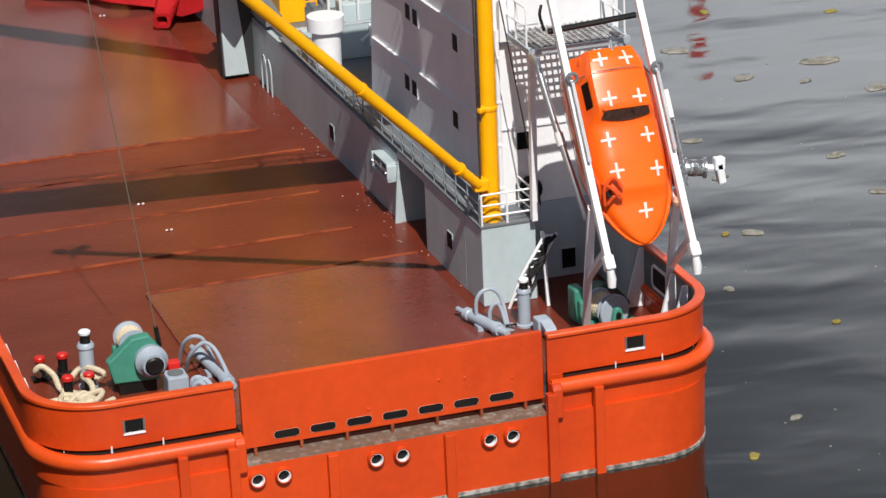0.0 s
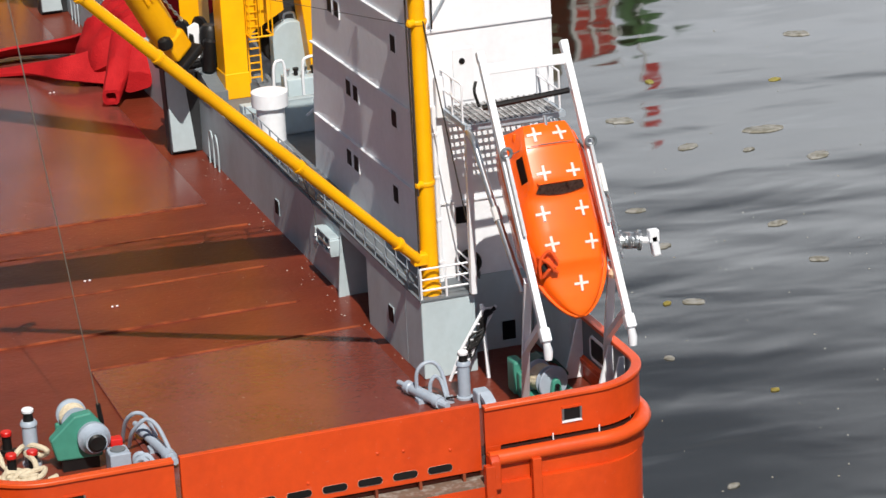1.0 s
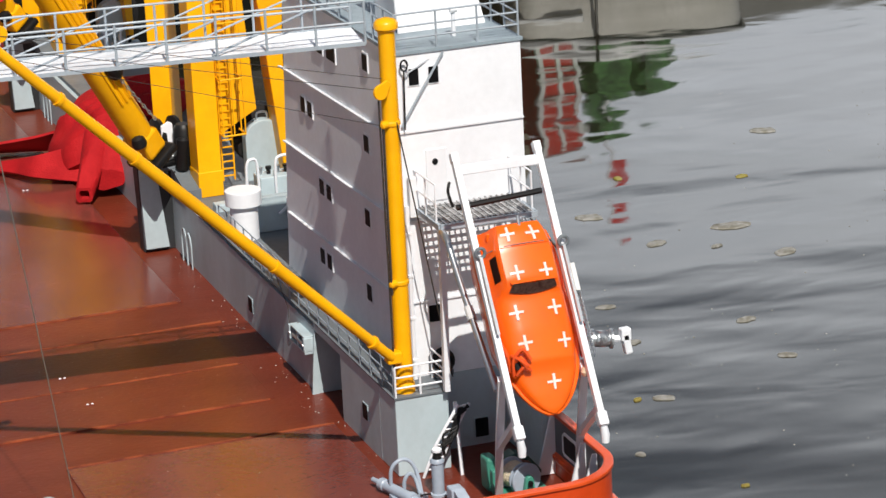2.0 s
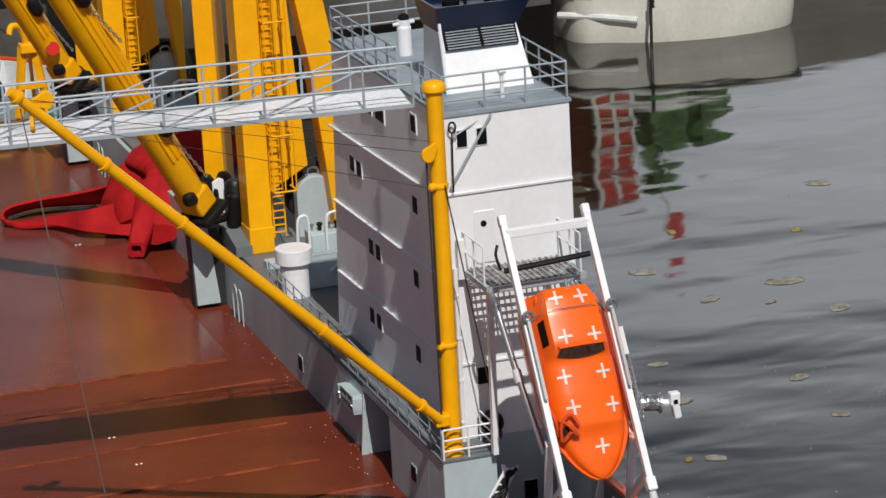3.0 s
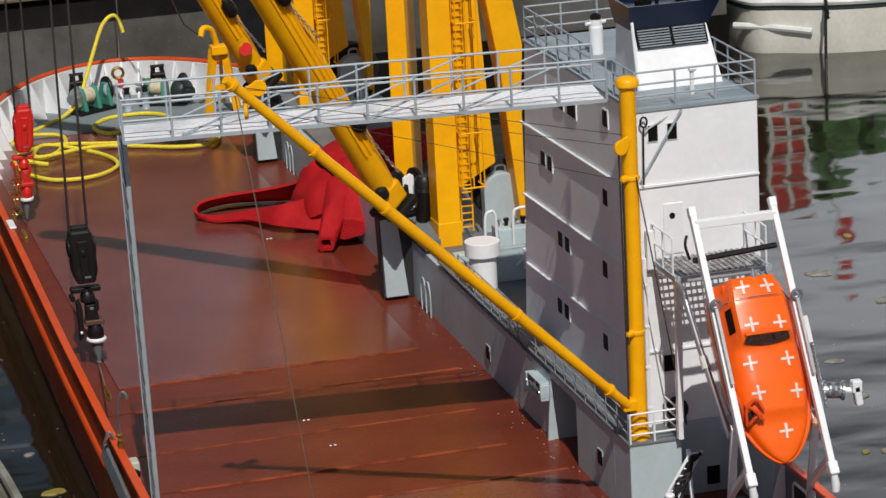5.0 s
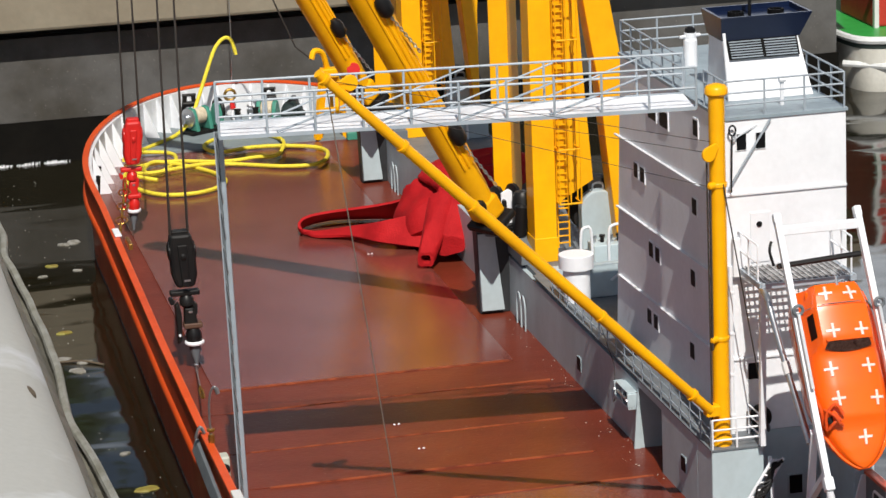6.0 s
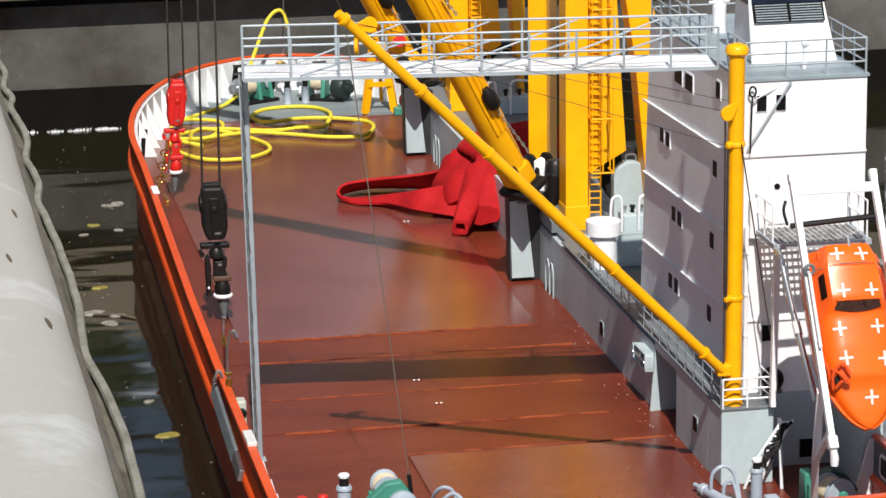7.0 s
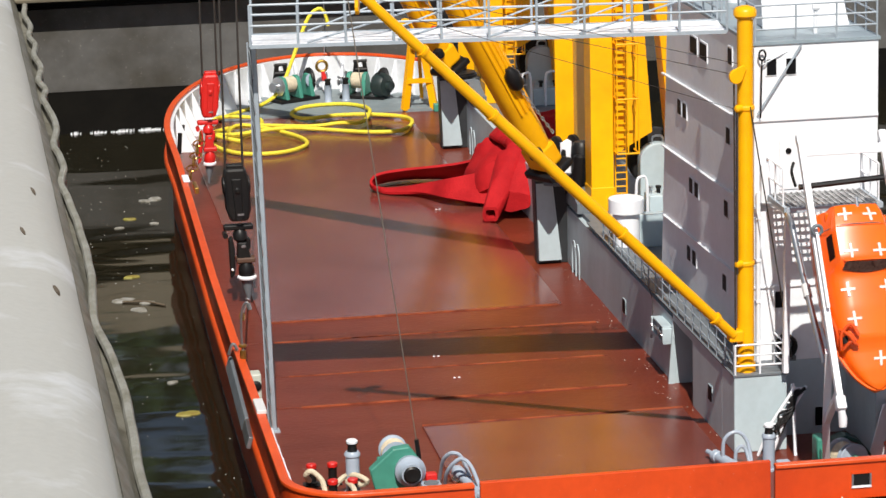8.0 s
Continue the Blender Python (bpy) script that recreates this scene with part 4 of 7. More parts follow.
# ---- cranes ----
def pedestal(name, y):
    p = thing(name, (0.104, y + 0.025, 0), "blue-grey tapered crane pedestal with a black collar", "crane pedestal", "crane pedestals")
    bm = bmesh.new()
    lo = [(0.0872, y), (0.1280, y), (0.1280, y + 0.012), (0.0872, y + 0.012)]
    hi = [(0.0855, y - 0.004), (0.1290, y - 0.004), (0.1290, y + 0.014), (0.0855, y + 0.014)]
    a, b = [bm.verts.new((x, yy, 0)) for x, yy in lo], [bm.verts.new((x, yy, 0.0760)) for x, yy in hi]
    bm.faces.new(list(reversed(a)))
    bm.faces.new(b)
    for i in range(4):
        bm.faces.new((a[i], a[(i + 1) % 4], b[(i + 1) % 4], b[i]))
    # body is darker than its face plate
    part("body", bm, mat("dark_grey_steel", (0.034, 0.037, 0.041), 0.5, second=(0.020, 0.022, 0.024), scale=30, bump=0.2), p, bevel=0.0008)
    part("face_plate", prism([(0.0880, 0.004), (0.1082, 0.004), (0.1010, 0.0740), (0.0862, 0.0740)], "y", y - 0.0055, y - 0.0005), HOUSE, p, "pale grey tapered face plate")
    part("collar", lathe([(0.0180, 0.0), (0.0200, 0.001), (0.0200, 0.0030), (0.0185, 0.0038), (0.0185, 0.0050), (0.0150, 0.0060), (0.0100, 0.0070)], (0.1080, y + 0.010, 0.0755), sides=28), BLACK, p, smooth=True)
    part("rim", tube([Vector((0.1080 + 0.0205 * math.cos(a), y + 0.010 + 0.0205 * math.sin(a), 0.0735)) for a in (2 * math.pi * k / 28 for k in range(28))], 0.0016, 8, closed=True), mat("worn_grey_rim", (0.16, 0.18, 0.20), 0.4), p, "worn grey rim under the collar", smooth=True)
    part("pivot", block(0.0960, 0.1170, y + 0.004, y + 0.034, 0.0800, 0.0940), BLACK, p, bevel=0.002)
    part("apron", prism([(y - 0.052, HT), (y + 0.020, HT), (y + 0.020, 0.0745), (y - 0.010, 0.0735), (y - 0.052, 0.0640)], "x", 0.1135, 0.1275), DARKDECK, p, "dark grey sloped apron")
    return p


def crane_thing(dy):
    c = thing("deck_crane", (0.137, 0.712 + dy, HT), "yellow deck crane with box columns and slanted legs", "crane", "deck cranes")
    y = 0.700 + dy
    TOPZ = 0.66
    part("column", prism([(0.1270, y), (0.1470, y), (0.1470, y + 0.026), (0.1270, y + 0.026)], "z", HT, TOPZ), YELLOW, c, bevel=0.0008)
    part("column_foot", block(0.1264, 0.1476, y - 0.0006, y + 0.0266, HT, HT + 0.022), YELLOW, c, bevel=0.0008)
    part("back_plate", prism([(0.1470, 0.098), (0.1865, 0.120), (0.1810, 0.200), (0.1770, 0.273), (0.1680, 0.42), (0.1580, TOPZ), (0.1470, TOPZ)], "y", y + 0.022, y + 0.026), YELLOW, c)
    part("slanted_leg", prism([(0.2090, HT - 0.002), (0.2060, HT - 0.002), (0.1920, 0.202), (0.1790, 0.283), (0.1600, 0.40), (0.1480, 0.50), (0.1480, 0.56), (0.1740, 0.50), (0.1900, 0.36), (0.2030, 0.280), (0.2130, 0.223), (0.2100, 0.180)], "y", y + 0.012, y + 0.036), YELLOW, c, bevel=0.0008)
    part("rear_column", prism([(0.1140, y + 0.092), (0.1300, y + 0.088), (0.1480, y + 0.125), (0.1310, y + 0.150)], "z", HT, TOPZ), YELLOW, c, bevel=0.0008)
    part("head_beam", block(0.1110, 0.1600, y, y + 0.152, TOPZ, TOPZ + 0.02), YELLOW, c, bevel=0.001)
    ladder = part("ladder", beam((0.1500, y + 0.008, HT + 0.010), (0.1500, y + 0.008, TOPZ), 0.0012, 0.0016), YELLOW, c, "yellow caged ladder")
    part("stringer", beam((0.1600, y + 0.008, HT + 0.010), (0.1600, y + 0.008, TOPZ), 0.0012, 0.0016), YELLOW, ladder)
    for k in range(72):
        z = HT + 0.014 + 0.0062 * k
        part("rung", beam((0.1500, y + 0.008, z), (0.1600, y + 0.008, z), 0.0011, 0.0011), YELLOW, ladder)
    for k in range(11):
        z = HT + 0.052 + 0.048 * k
        part("hoop", tube([(0.1490, y + 0.008, z), (0.1490, y - 0.007, z), (0.1680, y - 0.007, z), (0.1680, y + 0.012, z)], 0.0009, 6), YELLOW, ladder)
    for x, yy in ((0.1490, y - 0.007), (0.1585, y - 0.007), (0.1680, y - 0.007), (0.1680, y + 0.006)):
        part("cage_bar", beam((x, yy, HT + 0.052), (x, yy, HT + 0.540), 0.0010, 0.0010), YELLOW, ladder)
    # luffing boom
    foot, head = Vector((0.0895, 0.7150 + dy, 0.0995)), Vector((-0.2237, 0.5314 + dy, 0.6800))
    d = (head - foot).normalized()
    boom = part("boom", tube([foot + d * 0.006, foot + d * 0.030, foot.lerp(head, 0.5), head], [0.0110, 0.0126, 0.0139, 0.0116], 16), YELLOW, c, smooth=True)
    part("boom_foot", beam(foot - d * 0.002, foot + d * 0.020, 0.025, 0.022), YELLOW, boom, bevel=0.003)
    face = Vector((0, -1, 0)) - d * Vector((0, -1, 0)).dot(d)
    face.normalize()
    flank = d.cross(face)
    if flank.x < 0:
        flank = -flank
    for k in range(5):
        a_ = radians(2 + 21 * k)
        off = (face * math.cos(a_) + flank * math.sin(a_))
        part("boom_pipe", tube([foot + d * 0.060 + off * 0.0128, foot.lerp(head, 0.5) + off * 0.0138, head + off * 0.0119], 0.0013, 6), YELLOW, boom)
    part("foot_plate", beam(foot - d * 0.010, foot - d * 0.003, 0.036, 0.030), BLACK, boom, bevel=0.002)
    part("foot_dome", lathe([(0.0060, 0.0), (0.0066, 0.003), (0.0050, 0.008), (0.0015, 0.010)], foot + d * 0.010 + Vector((-0.006, -0.0135, 0.000)), (-0.3, -0.2, 0.9), 14), BLACK, boom, smooth=True)
    # stay blocks with their chains beside the boom
    for t0, t1 in ((0.125, 0.040), (0.335, 0.265)):
        p, q = foot.lerp(head, t0) + Vector((0.0085, -0.0125, 0.004)), foot.lerp(head, t1) + Vector((0.0165, -0.010, 0.006))
        part("stay_block", lathe([(0.004, -0.004), (0.0070, 0.0), (0.0070, 0.012), (0.003, 0.018)], p, d, 12), BLACK, boom, smooth=True)
        n = 15
        for k in range(n):
            c0 = p.lerp(q, (k + 0.5) / n)
            ring = [c0 + d * 0.0022 * math.sin(w_) + (Vector((0, 1, 0)) if k % 2 else Vector((0.9, 0, 0.42))) * 0.0010 * math.cos(w_) for w_ in (2 * math.pi * i / 8 for i in range(8))]
            part("chain_link", tube(ring, 0.0006, 5, closed=True), STEEL, boom)
    if dy:
        part("warning_tag", lathe([(0.0068, 0.0), (0.0068, 0.0016)], foot + d * 0.040 + Vector((0.001, -0.0150, 0.002)), (-0.25, -0.9, 0.2), 18), RED, boom, "round red tag")
    return c


for dy in (0.0, 0.5315):
    pedestal("crane_pedestal", 0.7495 + dy)
    crane_thing(dy)


def reel(dy):
    r = thing("cable_reel", (0.187, 0.745 + dy, HT), "grey round-topped reel housing with a black cable drum", "cable reel", "cable reels")
    pts = [(0.1770, HT), (0.2100, HT)] + [(0.1935 + 0.0165 * math.cos(math.radians(t)), 0.0930 + 0.0150 * math.sin(math.radians(t))) for t in range(0, 181, 15)]
    part("housing", prism(pts, "y", 0.728 + dy, 0.740 + dy), HOUSE, r, bevel=0.001)
    part("drum", lathe([(0.018, 0.0), (0.026, 0.002), (0.027, 0.010), (0.026, 0.020), (0.018, 0.022)], (0.1975, 0.744 + dy, 0.0900), (0, 1, 0), 28), RUBBER, r, smooth=True)
    part("bracket", tube(spline([(0.189, 0.734 + dy, 0.106), (0.190, 0.734 + dy, 0.113), (0.198, 0.734 + dy, 0.113), (0.199, 0.734 + dy, 0.106)], 3), 0.0010, 6), STEEL, r)
    return r


reel(0.0)
reel(0.5315)
gear = thing("crane_winch", (0.135, 0.760, HT), "black crane winch with pale steel side plates", "winch")
part("side_plate", prism([(0.1095, 0.074), (0.1195, 0.074), (0.1195, 0.1100), (0.1160, 0.1120), (0.1095, 0.1085)], "y", 0.7480, 0.7510), WHITE, gear, "white winch side plate", bevel=0.0006)
part("base", block(0.1120, 0.1262, 0.7420, 0.7700, 0.0640, 0.0770), BLACK, gear, bevel=0.001)
part("drum", lathe([(0.015, 0.0), (0.0165, 0.001), (0.0165, 0.004), (0.010, 0.005), (0.010, 0.016), (0.0165, 0.017), (0.0165, 0.020), (0.012, 0.021)], (0.1070, 0.762, 0.0960), (1, 0.2, 0), 22), BLACK, gear, smooth=True)
part("motor", lathe([(0.0070, 0.0), (0.0090, 0.002), (0.0090, 0.034), (0.0060, 0.038)], (0.1265, 0.7400, 0.0730), (0, 0, 1), 18), BLACK, gear, "upright black motor", smooth=True)
part("motor", lathe([(0.0050, 0.0), (0.0060, 0.002), (0.0060, 0.026), (0.0040, 0.028)], (0.1215, 0.7330, 0.0730), (0.1, 0, 1), 16), BLACK, gear, smooth=True)
for k in range(3):
    part("hose", tube(spline([(0.1250 + 0.006 * k, 0.745, HT), (0.1240 + 0.007 * k, 0.738, 0.080 + 0.004 * k), (0.1300 + 0.006 * k, 0.748, 0.098), (0.1380 + 0.004 * k, 0.760, 0.080)], 5), 0.0014, 6), RUBBER, gear, smooth=True)


railing("crane_deck_railing", [(0.1480, 1.262, HT), (0.2080, 1.262, HT)], 0.024, 2, 0.016, 0.0009, WHITE, "white two-bar railing across the crane deck")
for dy in (0.0, 0.5315):
    c = thing("hydraulic_box", (0.192, 0.690 + dy, HT), "pale grey hydraulic box with black valve knobs", "hydraulic box", "hydraulic boxes")
    part("body", block(0.1720, 0.2080, 0.672 + dy, 0.694 + dy, HT, HT + 0.018), HOUSE, c, bevel=0.001)
    for k in range(4):
        part("knob", lathe([(0.0018, 0.0), (0.0018, 0.004), (0.0026, 0.0045), (0.0026, 0.0065)], (0.1750 + 0.0075 * k, 0.683 + dy, HT + 0.018), sides=10), BLACK if k % 2 else STEEL, c)
    part("hoop", tube(spline([(0.1600, 0.671 + dy, HT), (0.1600, 0.669 + dy, HT + 0.030), (0.1640, 0.669 + dy, HT + 0.036), (0.1690, 0.669 + dy, HT + 0.032), (0.1700, 0.671 + dy, HT)], 4), 0.0013, 6), WHITE, c, smooth=True)
    part("hoop", tube(spline([(0.1850, 0.671 + dy, HT), (0.1850, 0.669 + dy, HT + 0.030), (0.1890, 0.669 + dy, HT + 0.036), (0.1980, 0.669 + dy, HT + 0.036), (0.2080, 0.671 + dy, HT + 0.034)], 4), 0.0013, 6), WHITE, c, smooth=True)

# ---- cargo hook blocks ----
def hook_block(name, x, y, z, tall, lean, paint, label, slim=1.0):
    """A sheave block with swivel and hook on four falls; z is the hook's low end, tall its stretch, lean its slant."""
    h = thing(name, (x, y, z), label, "hook block", "crane hook blocks")

    def piece(nm, bm, material, parent, note="", smooth=False, bevel=0.0):
        for v in bm.verts:
            v.co.x = v.co.x * slim + lean * v.co.z
            v.co.z *= tall
        bmesh.ops.translate(bm, vec=(x, y, z), verts=bm.verts)
        return part(nm, bm, material, parent, note, smooth, bevel)

    body = piece("block_body", prism([(-0.0104, 0.060), (-0.0075, 0.051), (0.0075, 0.051), (0.0108, 0.060), (0.0108, 0.080), (0.0085, 0.0905), (-0.0085, 0.0905), (-0.0104, 0.082)], "y", -0.0080, 0.0080), paint, h, bevel=0.0026)
    for s_ in (-1, 1):
        piece("sheave_guard", lathe([(0.0070, 0.0), (0.0070, 0.0012), (0.0050, 0.0020)], (s_ * 0.0098, 0, 0.0770), (s_, 0, 0), 18), paint, body)
    piece("cheek_plate", prism([(-0.0030, 0.052), (0.0030, 0.052), (0.0042, 0.083), (-0.0042, 0.083)], "y", -0.0098, -0.0078), paint, body, bevel=0.0008)
    piece("pin", lathe([(0.0024, 0.0), (0.0024, 0.0028), (0.0010, 0.0034)], (0, -0.0080, 0.0745), (0, -1, 0), 12), paint, body)
    piece("top_clamp", block(-0.0070, 0.0070, -0.0045, 0.0045, 0.0900, 0.0925), paint, body, bevel=0.0008)
    piece("crosshead", block(-0.0135, 0.0115, -0.0040, 0.0040, 0.0440, 0.0480), paint, h, bevel=0.0012)
    piece("swivel", lathe([(0.0035, 0.0), (0.0062, 0.002), (0.0062, 0.0065), (0.0035, 0.0095)], (0, 0, 0.0350), sides=14), paint, h, smooth=True)
    piece("side_link", prism([(-0.0105, 0.0370), (-0.0070, 0.0395), (-0.0055, 0.0300), (-0.0070, 0.0110), (-0.0110, 0.0080)], "y", -0.0035, 0.0035), paint, h, bevel=0.0012)
    piece("side_link", prism([(0.0040, 0.0395), (0.0085, 0.0370), (0.0080, 0.0300), (0.0050, 0.0270)], "y", -0.0035, 0.0035), paint, h, bevel=0.0012)
    piece("shank", prism([(-0.0030, 0.0350), (0.0050, 0.0350), (0.0085, 0.0185), (-0.0045, 0.0185)], "y", -0.0045, 0.0045), paint, h, bevel=0.0014)
    piece("flange", block(-0.0050, 0.0110, -0.0055, 0.0055, 0.0195, 0.0235), mat("rusty_brown_flange", (0.10, 0.05, 0.03), 0.6) if paint is BLACK else paint, h, bevel=0.0012)
    piece("hook_body", lathe([(0.0050, 0.0), (0.0068, 0.0020), (0.0068, 0.0070), (0.0045, 0.0115)], (0.003, 0, 0.0080), sides=16), paint, h, smooth=True)
    piece("hook_ring", tube([Vector((0.003 + 0.0070 * math.cos(a), 0.0070 * math.sin(a), 0.0082)) for a in (2 * math.pi * k / 16 for k in range(16))], 0.0015, 8, closed=True), WHITE, h, "bright pale ring", smooth=True)
    piece("tail", lathe([(0.0014, -0.0100), (0.0020, -0.0060), (0.0046, 0.002), (0.0050, 0.007)], (0.003, 0, 0), sides=12), DARKDECK, h, smooth=True)
    piece("wear_mark", block(-0.0012, 0.0040, -0.0102, -0.0096, 0.0560, 0.0574), STEEL, body, "scuffed bare metal edge")
    piece("grease_cap", lathe([(0.0011, 0.0), (0.0011, 0.0012), (0.0006, 0.0018)], (-0.0090, -0.0036, 0.0150), (0, -1, 0), 10), WHITE, h)
    piece("link_pin", tube([(-0.0128, -0.0050, 0.0405), (-0.0128, 0.0050, 0.0405)], 0.0022, 10), paint, h, smooth=True)
    piece("collar_band", lathe([(0.0046, 0.0), (0.0050, 0.0003), (0.0050, 0.0016), (0.0046, 0.0019)], (0.0018, 0, 0.0310), sides=14), STEEL, h, "worn grey collar", smooth=True)
    for dx in (-0.0080, 0.0068):
        for dyy in (-0.003, 0.003):
            top = Vector((x + lean * 0.09 + dx, y + dyy, z + 0.088 * tall))
            part("fall_wire", tube([top, (x + lean * 0.09 + dx * 0.8 + 0.3 * dyy, y + dyy - 0.03, 0.685)], 0.0008, 6), WIRE, h)
    return h


hook_block("cargo_hook_block", -0.1818, 0.6700, 0.0154, 1.166, -0.045, BLACK, "black cargo hook block hanging over the deck on wires")
hook_block("cargo_hook_block", -0.1735, 1.1500, 0.0170, 1.11, 0.085, RED, "bright red cargo hook block hanging on thin wires", 0.84)


def chain(name, a, b, links, size, r, material, label):
    c = thing(name, a, label, "chain")
    a, b = Vector(a), Vector(b)
    d = (b - a).normalized()
    s, u = ring_frame(d)
    for k in range(links):
        p = a.lerp(b, (k + 0.5) / links)
        side = s if k % 2 else u
        ring = [p + d * size * 0.62 * math.sin(t) + side * size * 0.36 * math.cos(t) for t in (2 * math.pi * i / 10 for i in range(10))]
        part("link", tube(ring, r, 5, closed=True), material, c)
    return c


tie = thing("tie_down_wire", (-0.2035, 0.4600, 0.046), "thin steel tie-down wire from black hook to rail", "wire")
part("wire", tube([(-0.1805, 0.6600, 0.006), (-0.1990, 0.4950, 0.038)], 0.0007, 6), STEEL, tie)
part("hook", tube(spline([(-0.1803, 0.6640, 0.001), (-0.1785, 0.6610, 0.006), (-0.1820, 0.6580, 0.009)], 4), 0.0010, 6), STEEL, tie, smooth=True)
for k in range(4):
    c0 = Vector((-0.1995, 0.4900, 0.039)).lerp(Vector((-0.2040, 0.4480, 0.0475)), (k + 0.5) / 4)
    part("shackle", tube([c0 + Vector((0.0016 * math.cos(a) if k % 2 else 0, 0.0062 * math.sin(a), 0.0012 * math.sin(a) + (0 if k % 2 else 0.0018 * math.cos(a)))) for a in (2 * math.pi * i / 10 for i in range(10))], 0.0007, 5, closed=True), BRASS, tie, "brass shackle")
chain("tie_chain", (-0.1790, 1.1300, 0.060), (-0.2020, 0.9900, 0.046), 7, 0.016, 0.0008, BRASS, "brass tie-down chain between red hook and rail")
railclip = thing("rail_clip", (-0.2055, 0.9800, 0.046), "pale clip with yellow tab on the port rail", "clip")
part("plate", block(-0.2095, -0.2030, 0.9680, 0.9960, 0.0460, 0.0482), WHITE, railclip, bevel=0.0008)
part("tab", block(-0.2030, -0.1990, 0.9150, 0.9450, 0.0462, 0.0520), BRASS, railclip, bevel=0.0008)

# ---- wires ----
fall = thing("boom_fall_wire", (-0.118, 0.118, 0.03), "thin dark wire from boom tip down to winch", "wire")
part("wire", tube([TIP + Vector((0.006, 0.004, -0.012)), (-0.1165, 0.1180, 0.0300)], 0.00040, 6), mat("pale_braided_line", (0.16, 0.135, 0.11), 0.6), fall)
part("swivel", tube([(-0.1180, 0.1170, 0.0420), (-0.1163, 0.1180, 0.0280)], 0.0016, 8), BLACK, fall)
topping = thing("topping_lift", (MX, MY, 0.27), "thin dark topping-lift wires between mast and boom tip", "wire")
for z, t in ((0.276, 0.97), (0.268, 0.93), (0.244, 0.90)):
    part("wire", tube([(MX - 0.006, MY - 0.004, z), HEEL.lerp(TIP, t) + Vector((0, 0, 0.002))], 0.00022, 5), WIRE, topping)
part("wire", tube([(MX - 0.007, MY - 0.005, 0.243), (MX - 0.0075, MY - 0.006, 0.128)], 0.0009, 5), WIRE, topping)
part("wire", tube([(MX - 0.009, MY - 0.004, 0.262), (MX - 0.0085, MY - 0.005, 0.062)], 0.0007, 5), WIRE, topping)
part("stay", tube([(MX + 0.002, MY - 0.006, 0.246), (0.1560, 0.1640, 0.066)], 0.0005, 5), WIRE, topping)
ariel = thing("wall_aerial", (0.1430, TY0 - 0.004, 0.2300), "thin black rod with a ring on the tower face", "aerial")
part("rod", tube([(0.1415, TY0 - 0.004, 0.2330), (0.1425, TY0 - 0.004, 0.2740)], 0.0006, 6), BLACK, ariel)
part("ring", tube([Vector((0.1428 + 0.0024 * math.cos(a), TY0 - 0.004, 0.2770 + 0.0036 * math.sin(a))) for a in (2 * math.pi * k / 14 for k in range(14))], 0.0007, 6, closed=True), BLACK, ariel)
part("arm", tube([(0.1420, TY0 - 0.004, 0.2700), (0.1690, TY0 + 0.002, 0.2810)], 0.0006, 6), STEEL, ariel)

# thin grey rod stands in for the diagonal shadow on the tower face
part("stay_rod", beam((0.1400, TY0 - 0.0022, 0.2350), (0.1712, TY0 - 0.0022, 0.2826), 0.0013, 0.0011, up=(0, 1, 0)), RAIL, ariel)

# roof fittings
light = thing("signal_pillar", (0.1715, 0.3800, RZ), "ribbed white pillar with a black dome on the roof", "signal pillar")
part("body", lathe([(0.0052, 0.0), (0.0052, 0.020), (0.0046, 0.0215), (0.0046, 0.026)], (0.1715, 0.3800, RZ), sides=18), WHITE, light)
part("dome", lathe([(0.0042, 0.0), (0.0040, 0.003), (0.0016, 0.0046)], (0.1715, 0.3800, RZ + 0.026), sides=16), BLACK, light, smooth=True)
part("arm", tube([(0.1630, 0.3790, RZ + 0.023), (0.1790, 0.3790, RZ + 0.024)], 0.0013, 8), WHITE, light)
small = thing("roof_vent", (0.1890, 0.2230, RZ), "small white gooseneck vent on the roof", "vent")
part("stem", tube([(0.1890, 0.2230, RZ), (0.1890, 0.2230, RZ + 0.018)], 0.0016, 8), WHITE, small)
part("head", tube([(0.1865, 0.2220, RZ + 0.0185), (0.1915, 0.2220, RZ + 0.0185)], 0.0022, 8), WHITE, small)
part("funnel_strut", tube([(0.1590, 0.2490, RZ), (0.1585, 0.2580, 0.3330)], 0.0012, 6), WHITE, funnel)

# ---- lifeboat on its launching frame ----
AX, UP = Vector((0, 0.5075, 0.8616)), Vector((0, -0.8616, 0.5075))
NOSE = Vector((0.1755, 0.0365, 0.0760))


def boat_at(s, w, h):
    """A point on the lifeboat: s along from the nose, w athwart, h off the gunwale plane, in metres."""
    return NOSE + AX * (0.905 * s + 0.0015) + Vector((w + 0.0032 - 0.02 * s, 0, 0)) + UP * h


def boat_half(s, length=0.136):
    t = s / length
    return 0.0275 * min(1.0, (1 - (1 - min(t / 0.45, 1.0)) ** 2.1) ** 0.64) * (1.0 if t < 0.8 else 1 - 0.18 * ((t - 0.8) / 0.2) ** 2)


def loft(sections, bm=None):
    bm = bm or bmesh.new()
    rings = [[bm.verts.new(p) for p in sec] for sec in sections]
    for a, b in zip(rings, rings[1:]):
        n = len(a)
        for k in range(n):
            bm.faces.new((a[k], a[(k + 1) % n], b[(k + 1) % n], b[k]))
    bm.faces.new(list(reversed(rings[0])))
    bm.faces.new(rings[-1])
    return bm


